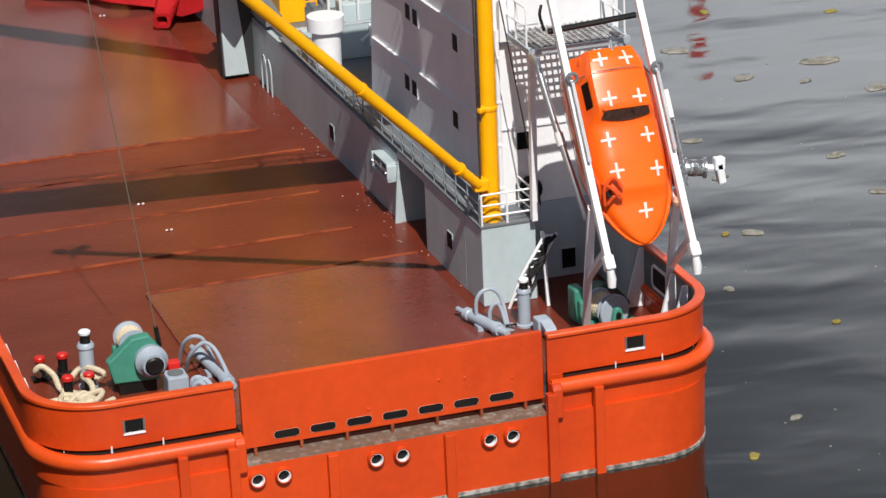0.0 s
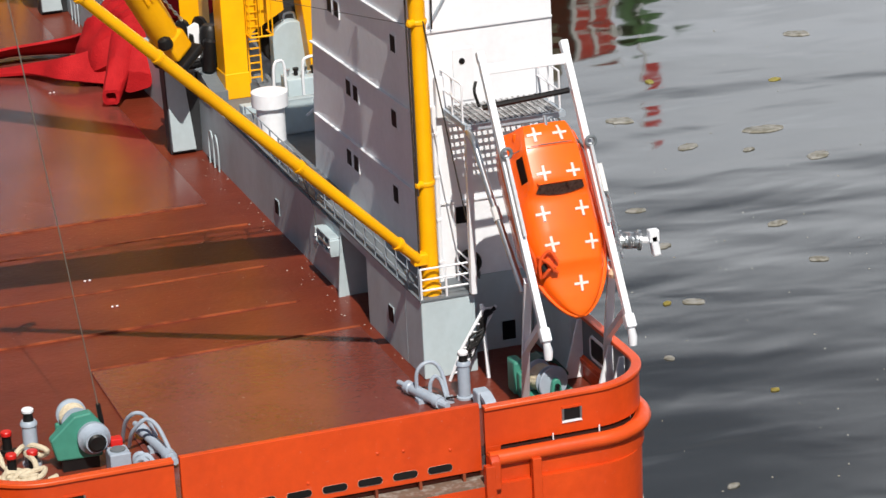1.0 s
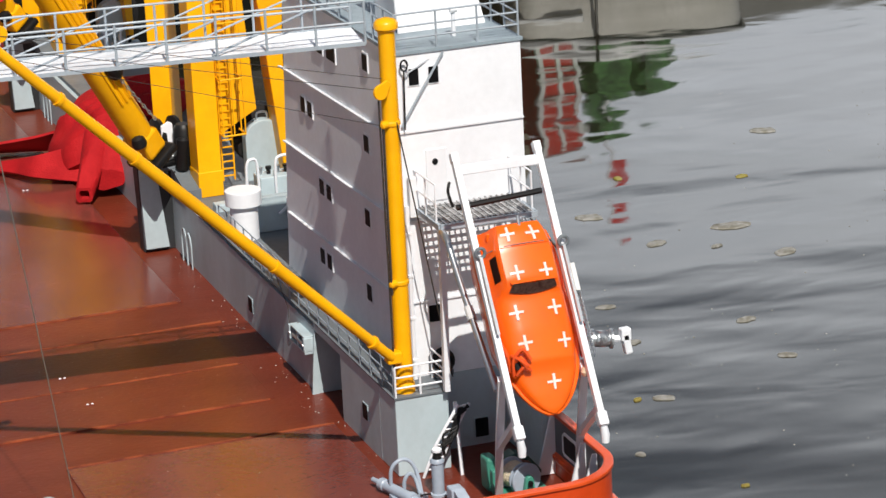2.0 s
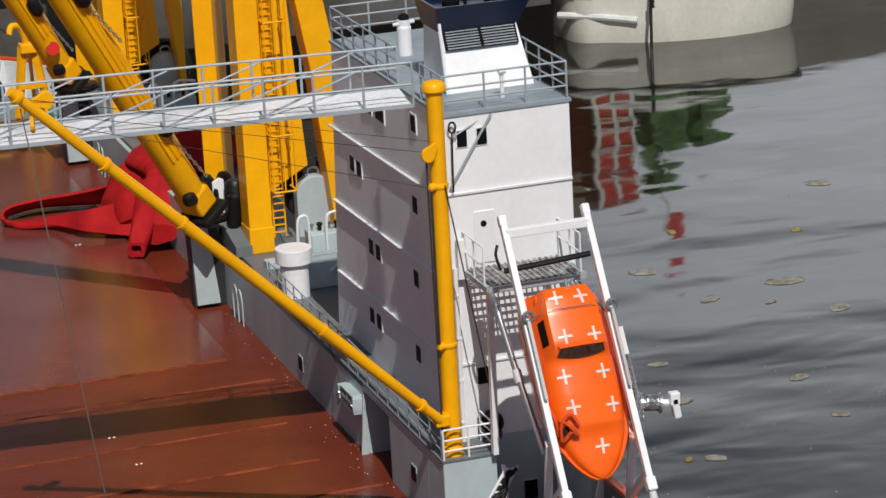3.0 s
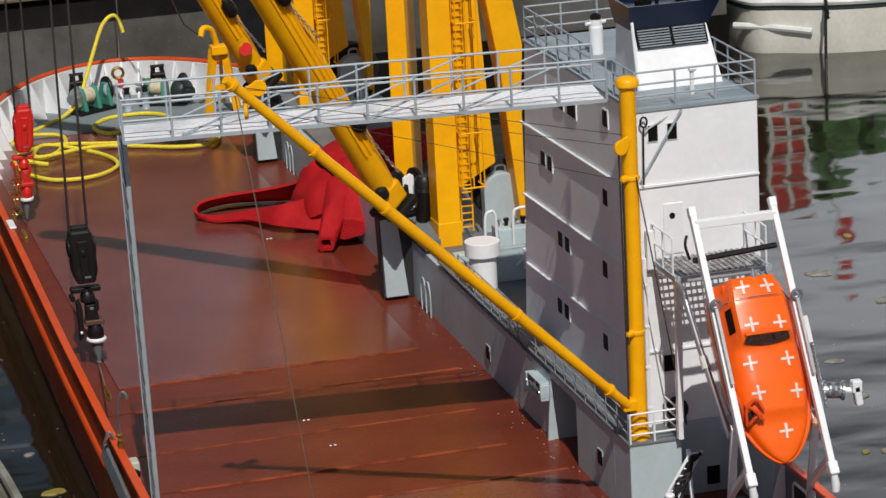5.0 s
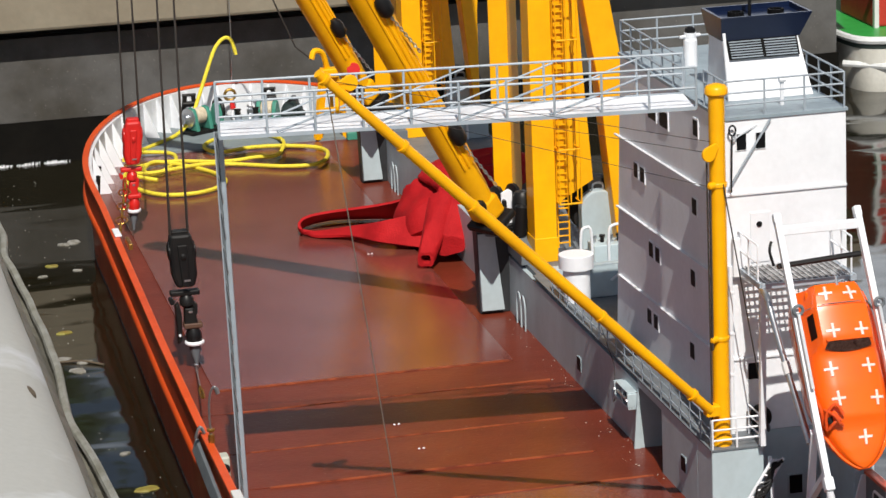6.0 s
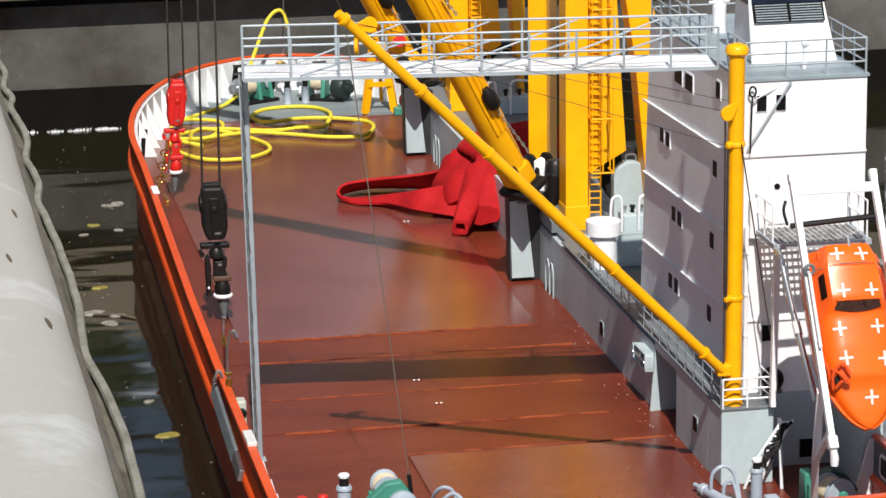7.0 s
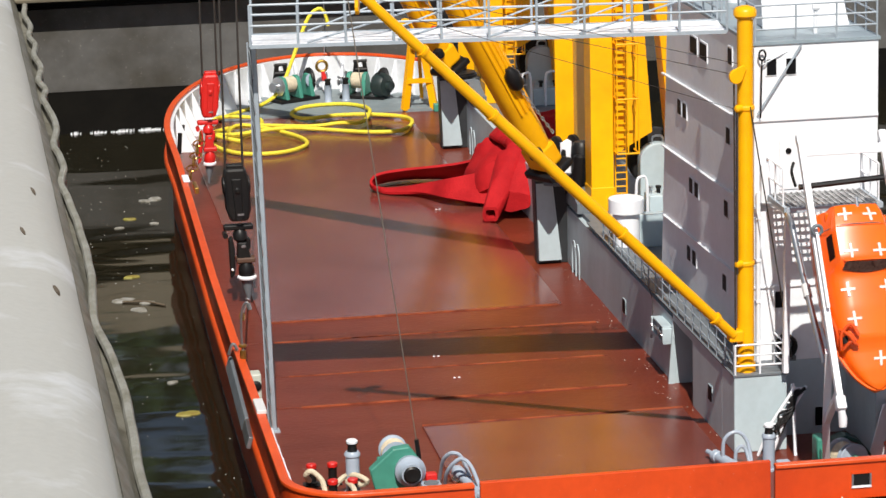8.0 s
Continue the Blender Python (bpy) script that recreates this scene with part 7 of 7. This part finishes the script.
def cloth_lump(cx, cy, rx, ry, height, lean, turn, folds, seed, floor=0.0026):
    """A crumpled heap of cloth: a low dome broken by running folds."""
    bm = bmesh.new()
    n, m = 60, 48
    ct, st = math.cos(turn), math.sin(turn)
    rows = []
    for i in range(n + 1):
        row = []
        for j in range(m + 1):
            u, v = 2 * i / n - 1, 2 * j / m - 1
            # square to disc
            px, py = u * math.sqrt(1 - v * v / 2), v * math.sqrt(1 - u * u / 2)
            r = min(1.0, math.hypot(px, py))
            wob = 1 + 0.10 * noise.noise(Vector((px * 2, py * 2, seed)))
            body = (1 - r ** 2.6) ** 0.42
            bend = py * folds + 1.6 * noise.noise(Vector((px * 1.3, py * 1.3, seed + 3))) + 0.8 * px
            ridge = 1 - abs(math.sin(bend * math.pi)) ** 0.7
            z = height * body * (0.72 + lean * px) * (0.90 + 0.20 * ridge) + 0.0008 * noise.noise(Vector((px * 7, py * 7, seed)))
            tuck = 1 - 0.26 * max(0.0, (r - 0.6) / 0.4) * (1 - min(1.0, max(0.0, z) / 0.014) ** 0.6)
            lx, ly = px * rx * wob * tuck, py * ry * wob * tuck
            row.append(bm.verts.new((cx + lx * ct - ly * st, cy + lx * st + ly * ct, max(floor, floor + z))))
        rows.append(row)
    for i in range(n):
        for j in range(m):
            bm.faces.new((rows[i][j], rows[i + 1][j], rows[i + 1][j + 1], rows[i][j + 1]))
    edge = [rows[i][0] for i in range(n + 1)] + [rows[n][j] for j in range(1, m + 1)] + [rows[i][m] for i in range(n - 1, -1, -1)] + [rows[0][j] for j in range(m - 1, 0, -1)]
    bm.faces.new(list(reversed(edge)))
    return bm


part("bulge", cloth_lump(0.116, 1.032, 0.046, 0.060, 0.086, 0.12, -0.20, 1.3, 2.3), SLING, sling, smooth=True)
part("fold", cloth_lump(0.120, 0.990, 0.034, 0.044, 0.058, 0.20, -0.55, 1.1, 5.9), SLING, sling, smooth=True)
part("fold", cloth_lump(0.150, 1.020, 0.060, 0.075, 0.040, 0.25, -0.2, 1.8, 9.4, HT - 0.002), SLING, sling, smooth=True)
# the eye end: a flattened sleeve
secs = []
for k in range(13):
    t = k / 12
    c = Vector((0.0740, 0.9130, 0.0105)).lerp(Vector((0.1040, 0.9620, 0.0520)), t)
    wv, hv = 0.0080 + 0.007 * t ** 0.8, 0.0080 + 0.004 * t
    secs.append([c + Vector((wv * math.cos(a) * 0.92, -wv * math.cos(a) * 0.30, hv * math.sin(a) + 0.0015 * math.sin(3 * a + 5 * t))) for a in (2 * math.pi * i / 14 for i in range(14))])
bm = bmesh.new()
rings = [[bm.verts.new(Vector((p.x, p.y, max(p.z, 0.0028)))) for p in sec] for sec in secs]
inner_r = [bm.verts.new(v.co.lerp(sum((q.co for q in rings[0]), Vector()) / 14, 0.40)) for v in rings[0]]
deep = [bm.verts.new(v.co + Vector((0.006, 0.012, 0.004))) for v in inner_r]
for a, b in ([deep, inner_r], [inner_r, rings[0]], *zip(rings, rings[1:])):
    for k in range(14):
        bm.faces.new((a[k], a[(k + 1) % 14], b[(k + 1) % 14], b[k]))
bm.faces.new(deep)
bm.faces.new(list(reversed(rings[-1])))
part("eye_sleeve", bm, SLING, sling, smooth=True)
# the doubled tail that hangs from the heap to the deck
secs = []
for k in range(15):
    t = k / 14
    c = Vector((0.0990, 0.9270, 0.0185)).lerp(Vector((0.1160, 0.9680, 0.0560)), t)
    wv, hv = 0.0165 + 0.002 * math.sin(math.pi * t), 0.0100 + 0.0045 * t
    secs.append([Vector((q.x, q.y, max(q.z, 0.0026))) for q in (c + Vector((wv * math.cos(a) * 0.95, -wv * math.cos(a) * 0.30, hv * math.sin(a) - 0.0016 * math.exp(-(math.cos(a) / 0.12) ** 2) * (1 if math.sin(a) > 0 else 0) + 0.001 * math.sin(4 * a + 3 * t))) for a in (2 * math.pi * i / 24 for i in range(24)))])
part("tail_fold", loft(secs), SLING, sling, smooth=True)

# ---- moored boat at the far side ----
mb = thing("moored_boat", (0.95, 1.80, WATER_Z), "white round-bowed boat with a bright green deck", "boat")
plan = [(p.x, p.y) for p in spline([(0.800, 1.722, 0), (0.840, 1.690, 0), (0.885, 1.664, 0), (0.940, 1.647, 0), (1.000, 1.642, 0), (1.055, 1.652, 0), (1.086, 1.674, 0), (1.100, 1.720, 0), (1.108, 1.800, 0), (1.080, 1.900, 0), (1.000, 1.970, 0), (0.880, 1.990, 0), (0.805, 1.970, 0), (0.795, 1.850, 0)], 5, closed=True)]


def boat_ring(scale, z):
    return [Vector((0.955 + (x - 0.955) * scale, 1.815 + (y - 1.815) * scale, z)) for x, y in plan]


part("hull", loft([boat_ring(0.90, WATER_Z - 0.04), boat_ring(0.955, WATER_Z), boat_ring(0.972, WATER_Z + 0.02), boat_ring(0.985, 0.010)]), mat("weathered_white_gelcoat", (0.70, 0.69, 0.64), 0.4, second=(0.55, 0.54, 0.48), scale=12, bump=0.1), mb, smooth=True)
# dark band painted as the shade beneath the gunwale
part("shadow_strake", loft([boat_ring(0.984, 0.008), boat_ring(0.994, 0.011), boat_ring(0.994, 0.015), boat_ring(0.984, 0.015)]), mat("gunwale_shade_grey_green", (0.035, 0.055, 0.05), 0.5), mb, "dark grey-green strip painted as shade under the gunwale", smooth=True)
part("gunwale", tube(boat_ring(0.990, 0.0190), 0.0050, 8, closed=True), mat("grey_white_rail", (0.66, 0.68, 0.68), 0.45), mb, "pale rounded gunwale", smooth=True)
part("deck", loft([boat_ring(0.975, 0.016), boat_ring(0.970, 0.0235)]), GREENDECK, mb, "bright green painted deck")
part("bilge_rail", tube(spline([(0.790, 1.728, -0.012), (0.835, 1.696, -0.014), (0.872, 1.672, -0.018)], 5), 0.0042, 8), bpy.data.materials["grey_white_rail"], mb, smooth=True)
part("mooring_line", tube([(0.886, 1.664, 0.026), (0.884, 1.655, 0.020), (0.882, 1.653, 0.0), (0.876, 1.640, WATER_Z - 0.01)], 0.0019, 6), BLACK, mb)
for z in (0.012, 0.006):
    part("line_knot", tube([(0.882, 1.652, z), (0.883, 1.650, z - 0.006)], 0.0032, 6), BLACK, mb)
# unseen upper works added for the red, white and green reflections in water
cab = part("cabin", block(0.842, 0.900, 1.76, 1.88, 0.0235, 0.172), mat("red_cabin_paint", (0.50, 0.035, 0.022), 0.5, second=(0.40, 0.03, 0.02)), mb, bevel=0.003)
for k in range(3):
    x = 0.842 + 0.025 * k
    part("cabin_post", block(x, x + 0.006, 1.755, 1.762, 0.0235, 0.178 - 0.02 * k), GREYWALL, cab)
for z in (0.085, 0.130, 0.190):
    part("cabin_rail", block(0.838, 0.904, 1.753, 1.761, z - 0.018, z - 0.012), GREYWALL, cab)
# unseen green shapes stand in for greenery mirrored in the water
for x0, x1, top_, y0 in ((0.922, 0.946, 0.105, 1.755), (0.940, 0.992, 0.178, 1.790), (0.985, 1.020, 0.128, 1.745), (1.024, 1.040, 0.078, 1.760)):
    part("canopy", loft([[Vector((x, y0 + 0.11 * f, z)) for f, z in ((0, 0.0235), (0.05, top_ * 0.72 + d), (0.5, top_ + d), (0.95, top_ * 0.72 + d), (1, 0.0235))] for x, d in ((x0, -0.014), (x0 * 0.7 + x1 * 0.3, 0.008), (x0 * 0.3 + x1 * 0.7, -0.004), (x1, -0.022))]), mat("dark_green_reflected_shape", (0.060, 0.17, 0.045), 0.7, second=(0.02, 0.05, 0.018), scale=44, mix=(0.42, 0.6)) if y0 == 1.755 else bpy.data.materials["dark_green_reflected_shape"], mb, "unseen mottled green shape, added for its reflection in the water")
part("flagstaff", tube([(0.950, 1.80, 0.15), (0.953, 1.80, 0.275)], 0.0022, 8), WHITE, mb)
part("flag", prism([(0.952, 0.225), (0.972, 0.222), (0.969, 0.248), (0.976, 0.266), (0.953, 0.268)], "y", 1.799, 1.801), RED, mb)

# ---- trees behind the basin, mirrored in the water ----
LEAVES = mat("dark_green_leaves", (0.045, 0.085, 0.018), 0.6, second=(0.025, 0.050, 0.012), scale=6, spread=0.3)
BARK = mat("grey_brown_bark", (0.10, 0.075, 0.05), 0.9, scale=20, bump=0.8, bump_scale=60)


def tree(x, y, h, r, seed):
    t = thing("tree", (x, y, 0.10), "leafy green tree standing behind the basin", "tree", "trees")
    rr = random.Random(seed)
    bm = tube([(x, y, 0.09), (x + 0.02, y, 0.10 + h * 0.35), (x - 0.01, y + 0.02, 0.10 + h * 0.8)], [0.055, 0.040, 0.012], 10)
    for k in range(7):
        a = rr.uniform(0, 6.28)
        z0 = 0.10 + h * rr.uniform(0.3, 0.6)
        tube([(x, y, z0), (x + 0.5 * r * math.cos(a), y + 0.5 * r * math.sin(a), z0 + h * 0.16), (x + 0.85 * r * math.cos(a), y + 0.85 * r * math.sin(a), z0 + h * 0.25)], [0.022, 0.013, 0.004], 6, bm)
    part("trunk", bm, BARK, t, smooth=True)
    verts, faces = [], []
    clumps = [(rr.gauss(0, 0.42) * r, rr.gauss(0, 0.42) * r, 0.10 + h * (0.62 + rr.gauss(0, 0.17)), rr.uniform(0.14, 0.30) * r) for _ in range(46)]
    for _ in range(5200):
        cx, cy, cz, cr = rr.choice(clumps)
        p = Vector((x + cx + rr.gauss(0, cr * 0.6), y + cy + rr.gauss(0, cr * 0.6), max(0.25, cz + rr.gauss(0, cr * 0.5))))
        u = Vector((rr.gauss(0, 1), rr.gauss(0, 1), rr.gauss(0, 0.6))).normalized() * 0.032
        v = u.cross(Vector((rr.gauss(0, 1), rr.gauss(0, 1), rr.gauss(0, 1)))).normalized() * 0.018
        i = len(verts)
        verts += [p - u, p + v, p + u, p - v]
        faces.append((i, i + 1, i + 2, i + 3))
    me = bpy.data.meshes.new("crown")
    me.from_pydata([Vector(q) - BASE[t] for q in verts], [], faces)
    me.materials.append(LEAVES)
    ob = new("crown", me)
    ob.parent = t
    return t




# unseen foliage added so the water by the quay mirrors dark, not sky
def bush(x, y, z0, h, r, seed):
    t = thing("bush", (x, y, z0), "unseen dense dark green bush, added to darken the water's reflections", "bush", "bushes")
    rr = random.Random(seed)
    bm = bmesh.new()
    for k in range(9):
        a = rr.uniform(0, 6.28)
        tube([(x, y, z0 - 0.01), (x + 0.3 * r * math.cos(a), y + 0.3 * r * math.sin(a), z0 + h * 0.4), (x + 0.7 * r * math.cos(a), y + 0.7 * r * math.sin(a), z0 + h * rr.uniform(0.6, 0.9))], [0.012, 0.008, 0.003], 6, bm)
    part("stem", bm, BARK, t, smooth=True)
    verts, faces = [], []
    clumps = [(rr.uniform(-0.8, 0.8) * r, rr.uniform(-0.4, 0.4) * r, z0 + h * rr.uniform(0.06, 0.80), rr.uniform(0.12, 0.24) * r) for _ in range(44)]
    for _ in range(7000):
        cx, cy, cz, cr = rr.choice(clumps)
        p = Vector((x + cx + rr.gauss(0, cr * 0.6), y + cy + rr.gauss(0, cr * 0.6), max(z0 + 0.02, cz + rr.gauss(0, cr * 0.5))))
        u = Vector((rr.gauss(0, 1), rr.gauss(0, 1), rr.gauss(0, 0.6))).normalized() * 0.030
        v = u.cross(Vector((rr.gauss(0, 1), rr.gauss(0, 1), rr.gauss(0, 1)))).normalized() * 0.018
        i = len(verts)
        verts += [p - u, p + v, p + u, p - v]
        faces.append((i, i + 1, i + 2, i + 3))
    me = bpy.data.meshes.new("crown")
    me.from_pydata([Vector(q) - BASE[t] for q in verts], [], faces)
    me.materials.append(LEAVES)
    ob = new("crown", me)
    ob.parent = t
    return t


bush(-0.40, 4.0, 0.10, 0.86, 0.50, 11)
bush(0.25, 4.1, 0.10, 0.80, 0.45, 12)
tree(-0.22, 4.7, 2.5, 0.60, 3)
tree(-1.45, 5.4, 2.6, 0.75, 5)

# ---- things afloat ----


def floating(name, x, y, size, material, label, category, group, squash=0.45):
    bm = bmesh.new()
    n = 13
    ph = rng.uniform(0, 6)
    ring = []
    for k in range(n):
        a = 2 * math.pi * k / n
        r = size * (0.75 + 0.35 * noise.noise(Vector((math.cos(a) * 1.3 + ph, math.sin(a) * 1.3, ph))) + 0.15 * math.sin(2 * a + ph))
        ring.append((x + r * math.cos(a), y + r * squash * 1.6 * math.sin(a)))
    lo = [bm.verts.new((px, py, WATER_Z - 0.0008)) for px, py in ring]
    hi = [bm.verts.new((x + (px - x) * 0.86, y + (py - y) * 0.86, WATER_Z + 0.0012)) for px, py in ring]
    c = bm.verts.new((x, y, WATER_Z + 0.0018))
    bm.faces.new(list(reversed(lo)))
    for k in range(n):
        j = (k + 1) % n
        bm.faces.new((lo[k], lo[j], hi[j], hi[k]))
        bm.faces.new((hi[k], hi[j], c))
    return solo(name, bm, material, label, category, group=group, smooth=True)


for x, y, s in ((0.6215, 0.7193, 0.022), (0.5216, 0.4766, 0.011), (0.3237, 0.2394, 0.006), (0.2712, 0.0126, 0.006), (0.5193, 0.8050, 0.018), (0.4315, 0.5596, 0.010), (0.5418, 0.7015, 0.014), (0.7901, 0.9993, 0.018), (0.6327, 0.6263, 0.016), (0.3872, 0.3388, 0.011), (0.4162, 0.4663, 0.010), (0.5849, 0.6696, 0.007), (0.5137, 0.3834, 0.010), (-0.2175, 1.3302, 0.012), (-0.2620, 1.2000, 0.006), (-0.2528, 0.8849, 0.010), (-0.2624, 0.8600, 0.013), (-0.2503, 0.6103, 0.006), (-0.2279, 1.3236, 0.010), (-0.2251, 1.2129, 0.006), (-0.2749, 0.8981, 0.014)):
    floating("foam_patch", x, y, s, FOAM, "pale patch of scum floating on the water", "scum", "floating scum")
for x, y, s in ((0.3675, 0.3444, 0.005), (0.2222, -0.0308, 0.006), (0.3657, 0.1514, 0.004), (-0.2444, 0.515, 0.012), (-0.2621, 0.9868, 0.009), (-0.2490, 1.2396, 0.008), (0.592, 0.9098, 0.007), (0.70, 0.86, 0.008)):
    floating("floating_leaf", x, y, s, LEAF, "yellow-brown leaf floating on the water", "leaf", "floating leaves", 0.5)
solo("floating_twig", tube(spline([(-0.2760, 0.8900, WATER_Z + 0.001), (-0.2560, 0.8850, WATER_Z + 0.0015), (-0.2380, 0.8690, WATER_Z + 0.0008)], 4), 0.0011, 6), BARK, "thin brown twig floating beside the hull", "twig", smooth=True)
verts, faces = [], []
for k in range(420):
    if k < 120:
        x, y = rng.uniform(-0.30, -0.215), rng.uniform(0.1, 1.65)
    else:
        x = rng.uniform(0.235, 1.0)
        y = 1.3 - 1.45 * rng.random() ** 0.7
    s = rng.uniform(0.0004, 0.0013)
    i = len(verts)
    verts += [(x - s, y - s, WATER_Z - 0.0003), (x + s, y - s * 0.6, WATER_Z - 0.0003), (x + s * 0.7, y + s, WATER_Z - 0.0003), (x - s * 0.8, y + s, WATER_Z - 0.0003), (x, y, WATER_Z + 0.0007)]
    faces += [(i, i + 1, i + 4), (i + 1, i + 2, i + 4), (i + 2, i + 3, i + 4), (i + 3, i, i + 4), (i + 3, i + 2, i + 1, i)]
me = bpy.data.meshes.new("floating_specks")
me.from_pydata(verts, [], faces)
me.materials.append(FOAM)
tagged(new("floating_specks", me), "scattered tiny pale specks floating on the water", "specks", kind="stuff")
verts, faces = [], []
for k in range(130):
    x = rng.choice((-0.285, -0.262, -0.255, -0.235, -0.225, -0.205, -0.195, -0.190)) + rng.gauss(0, 0.004)
    y = WALL_Y - 0.004 - rng.uniform(0, 0.006)
    s, h = rng.uniform(0.0004, 0.0014), rng.uniform(0.0008, 0.0042)
    i = len(verts)
    verts += [(x - s, y, WATER_Z), (x + s, y, WATER_Z), (x, y + 0.003, WATER_Z), (x + s * 0.3, y, WATER_Z + h)]
    faces += [(i, i + 1, i + 3), (i + 1, i + 2, i + 3), (i + 2, i, i + 3), (i + 2, i + 1, i)]
me = bpy.data.meshes.new("waterline_froth")
me.from_pydata(verts, [], faces)
me.materials.append(WHITE)
tagged(new("waterline_froth", me), "bright white chips along the foot of the basin wall", "froth", kind="stuff")

# ---- grit, specks and marks ----


def grit(name, spots, material, label, category, parent=None):
    """Tiny flat-bottomed chips, joined into one mesh; spots are rows of (place, size, upward)."""
    verts, faces = [], []
    off = BASE[parent] if parent else Vector((0, 0, 0))
    for p, size, n_ in spots:
        u, v = ring_frame(Vector(n_))
        n_ = Vector(n_).normalized()
        i = len(verts)
        turn = rng.uniform(0, 6.28)
        for k in range(5):
            a = turn + 2 * math.pi * k / 5
            r = size * rng.uniform(0.5, 1.2)
            verts.append(Vector(p) - off + u * r * math.cos(a) + v * r * math.sin(a) - n_ * 0.0002)
        verts.append(Vector(p) - off + n_ * size * 0.5)
        faces += [(i + k, i + (k + 1) % 5, i + 5) for k in range(5)] + [(i + 4, i + 3, i + 2, i + 1, i)]
    me = bpy.data.meshes.new(name)
    me.from_pydata(verts, [], faces)
    me.materials.append(material)
    ob = new(name, me)
    if parent:
        ob.parent = parent
        tagged(ob, label, kind="stuff")
    else:
        tagged(ob, label, category, kind="stuff")
    return ob


CHIP = mat("pale_grit", (0.42, 0.36, 0.31), 0.7, second=(0.22, 0.17, 0.14), scale=400)
spots = []
for k in range(64):
    y = rng.uniform(0.17, 0.74)
    spots.append(((HX - 0.001 - abs(rng.gauss(0, 0.010)), y, 0.0002), rng.choice((0.0004, 0.0005, 0.0006, 0.0009)), (0, 0, 1)))
for k in range(170):
    x, y = rng.uniform(-0.195, 0.105), rng.uniform(0.12, 1.2)
    z = 0.0012 if -0.174 < x < 0.08 and y > 0.6025 else 0.0007 if -0.1705 < x < 0.083 and 0.3525 < y < 0.6 else 0.0012 if y < 0.28 and -0.0895 < x < 0.1055 else 0.0
    spots.append(((x, y, z), rng.choice((0.0003, 0.0004, 0.0004, 0.0007)), (0, 0, 1)))
grit("deck_grit", spots, CHIP, "scattered pale grit and paint chips on the deck", "grit")
spots = []
for k in range(150):
    y = rng.uniform(0.15, 1.25)
    spots.append(((-half_beam(y) + 0.0047, y, rng.uniform(-0.040, -0.006)), rng.choice((0.0006, 0.0008, 0.0012)), (-1, 0, 0)))
grit("hull_speck", spots, CHIP, "pale dried specks on the hull side", "", ship)
for x, y, w_, r_ in ((-0.3570, 0.5250, 0.0025, 0.9), (-0.3685, 0.3700, 0.0025, 0.9), (-0.3500, 0.2050, 0.003, 0.9)):
    bm = bmesh.new()
    ring = [(x + w_ * (math.cos(a) * 0.5 - 0.6 * r_ * math.sin(a)), y + 0.012 * math.sin(a), float(np.interp(x - quay_x(y), (-0.055, -0.028, -0.014, -0.006), (0.1475, 0.1425, 0.1345, 0.1245))) + 0.0006) for a in (2 * math.pi * k / 12 for k in range(12))]
    lo, hi = [bm.verts.new((px, py, z - 0.0030)) for px, py, z in ring], [bm.verts.new((px, py, z)) for px, py, z in ring]
    bm.faces.new(list(reversed(lo)))
    bm.faces.new(hi)
    for k in range(12):
        bm.faces.new((lo[k], lo[(k + 1) % 12], hi[(k + 1) % 12], hi[k]))
    solo("fallen_leaf", bm, BARK, "dry grey-brown leaf lying on the quay", "leaf", group="fallen leaves")
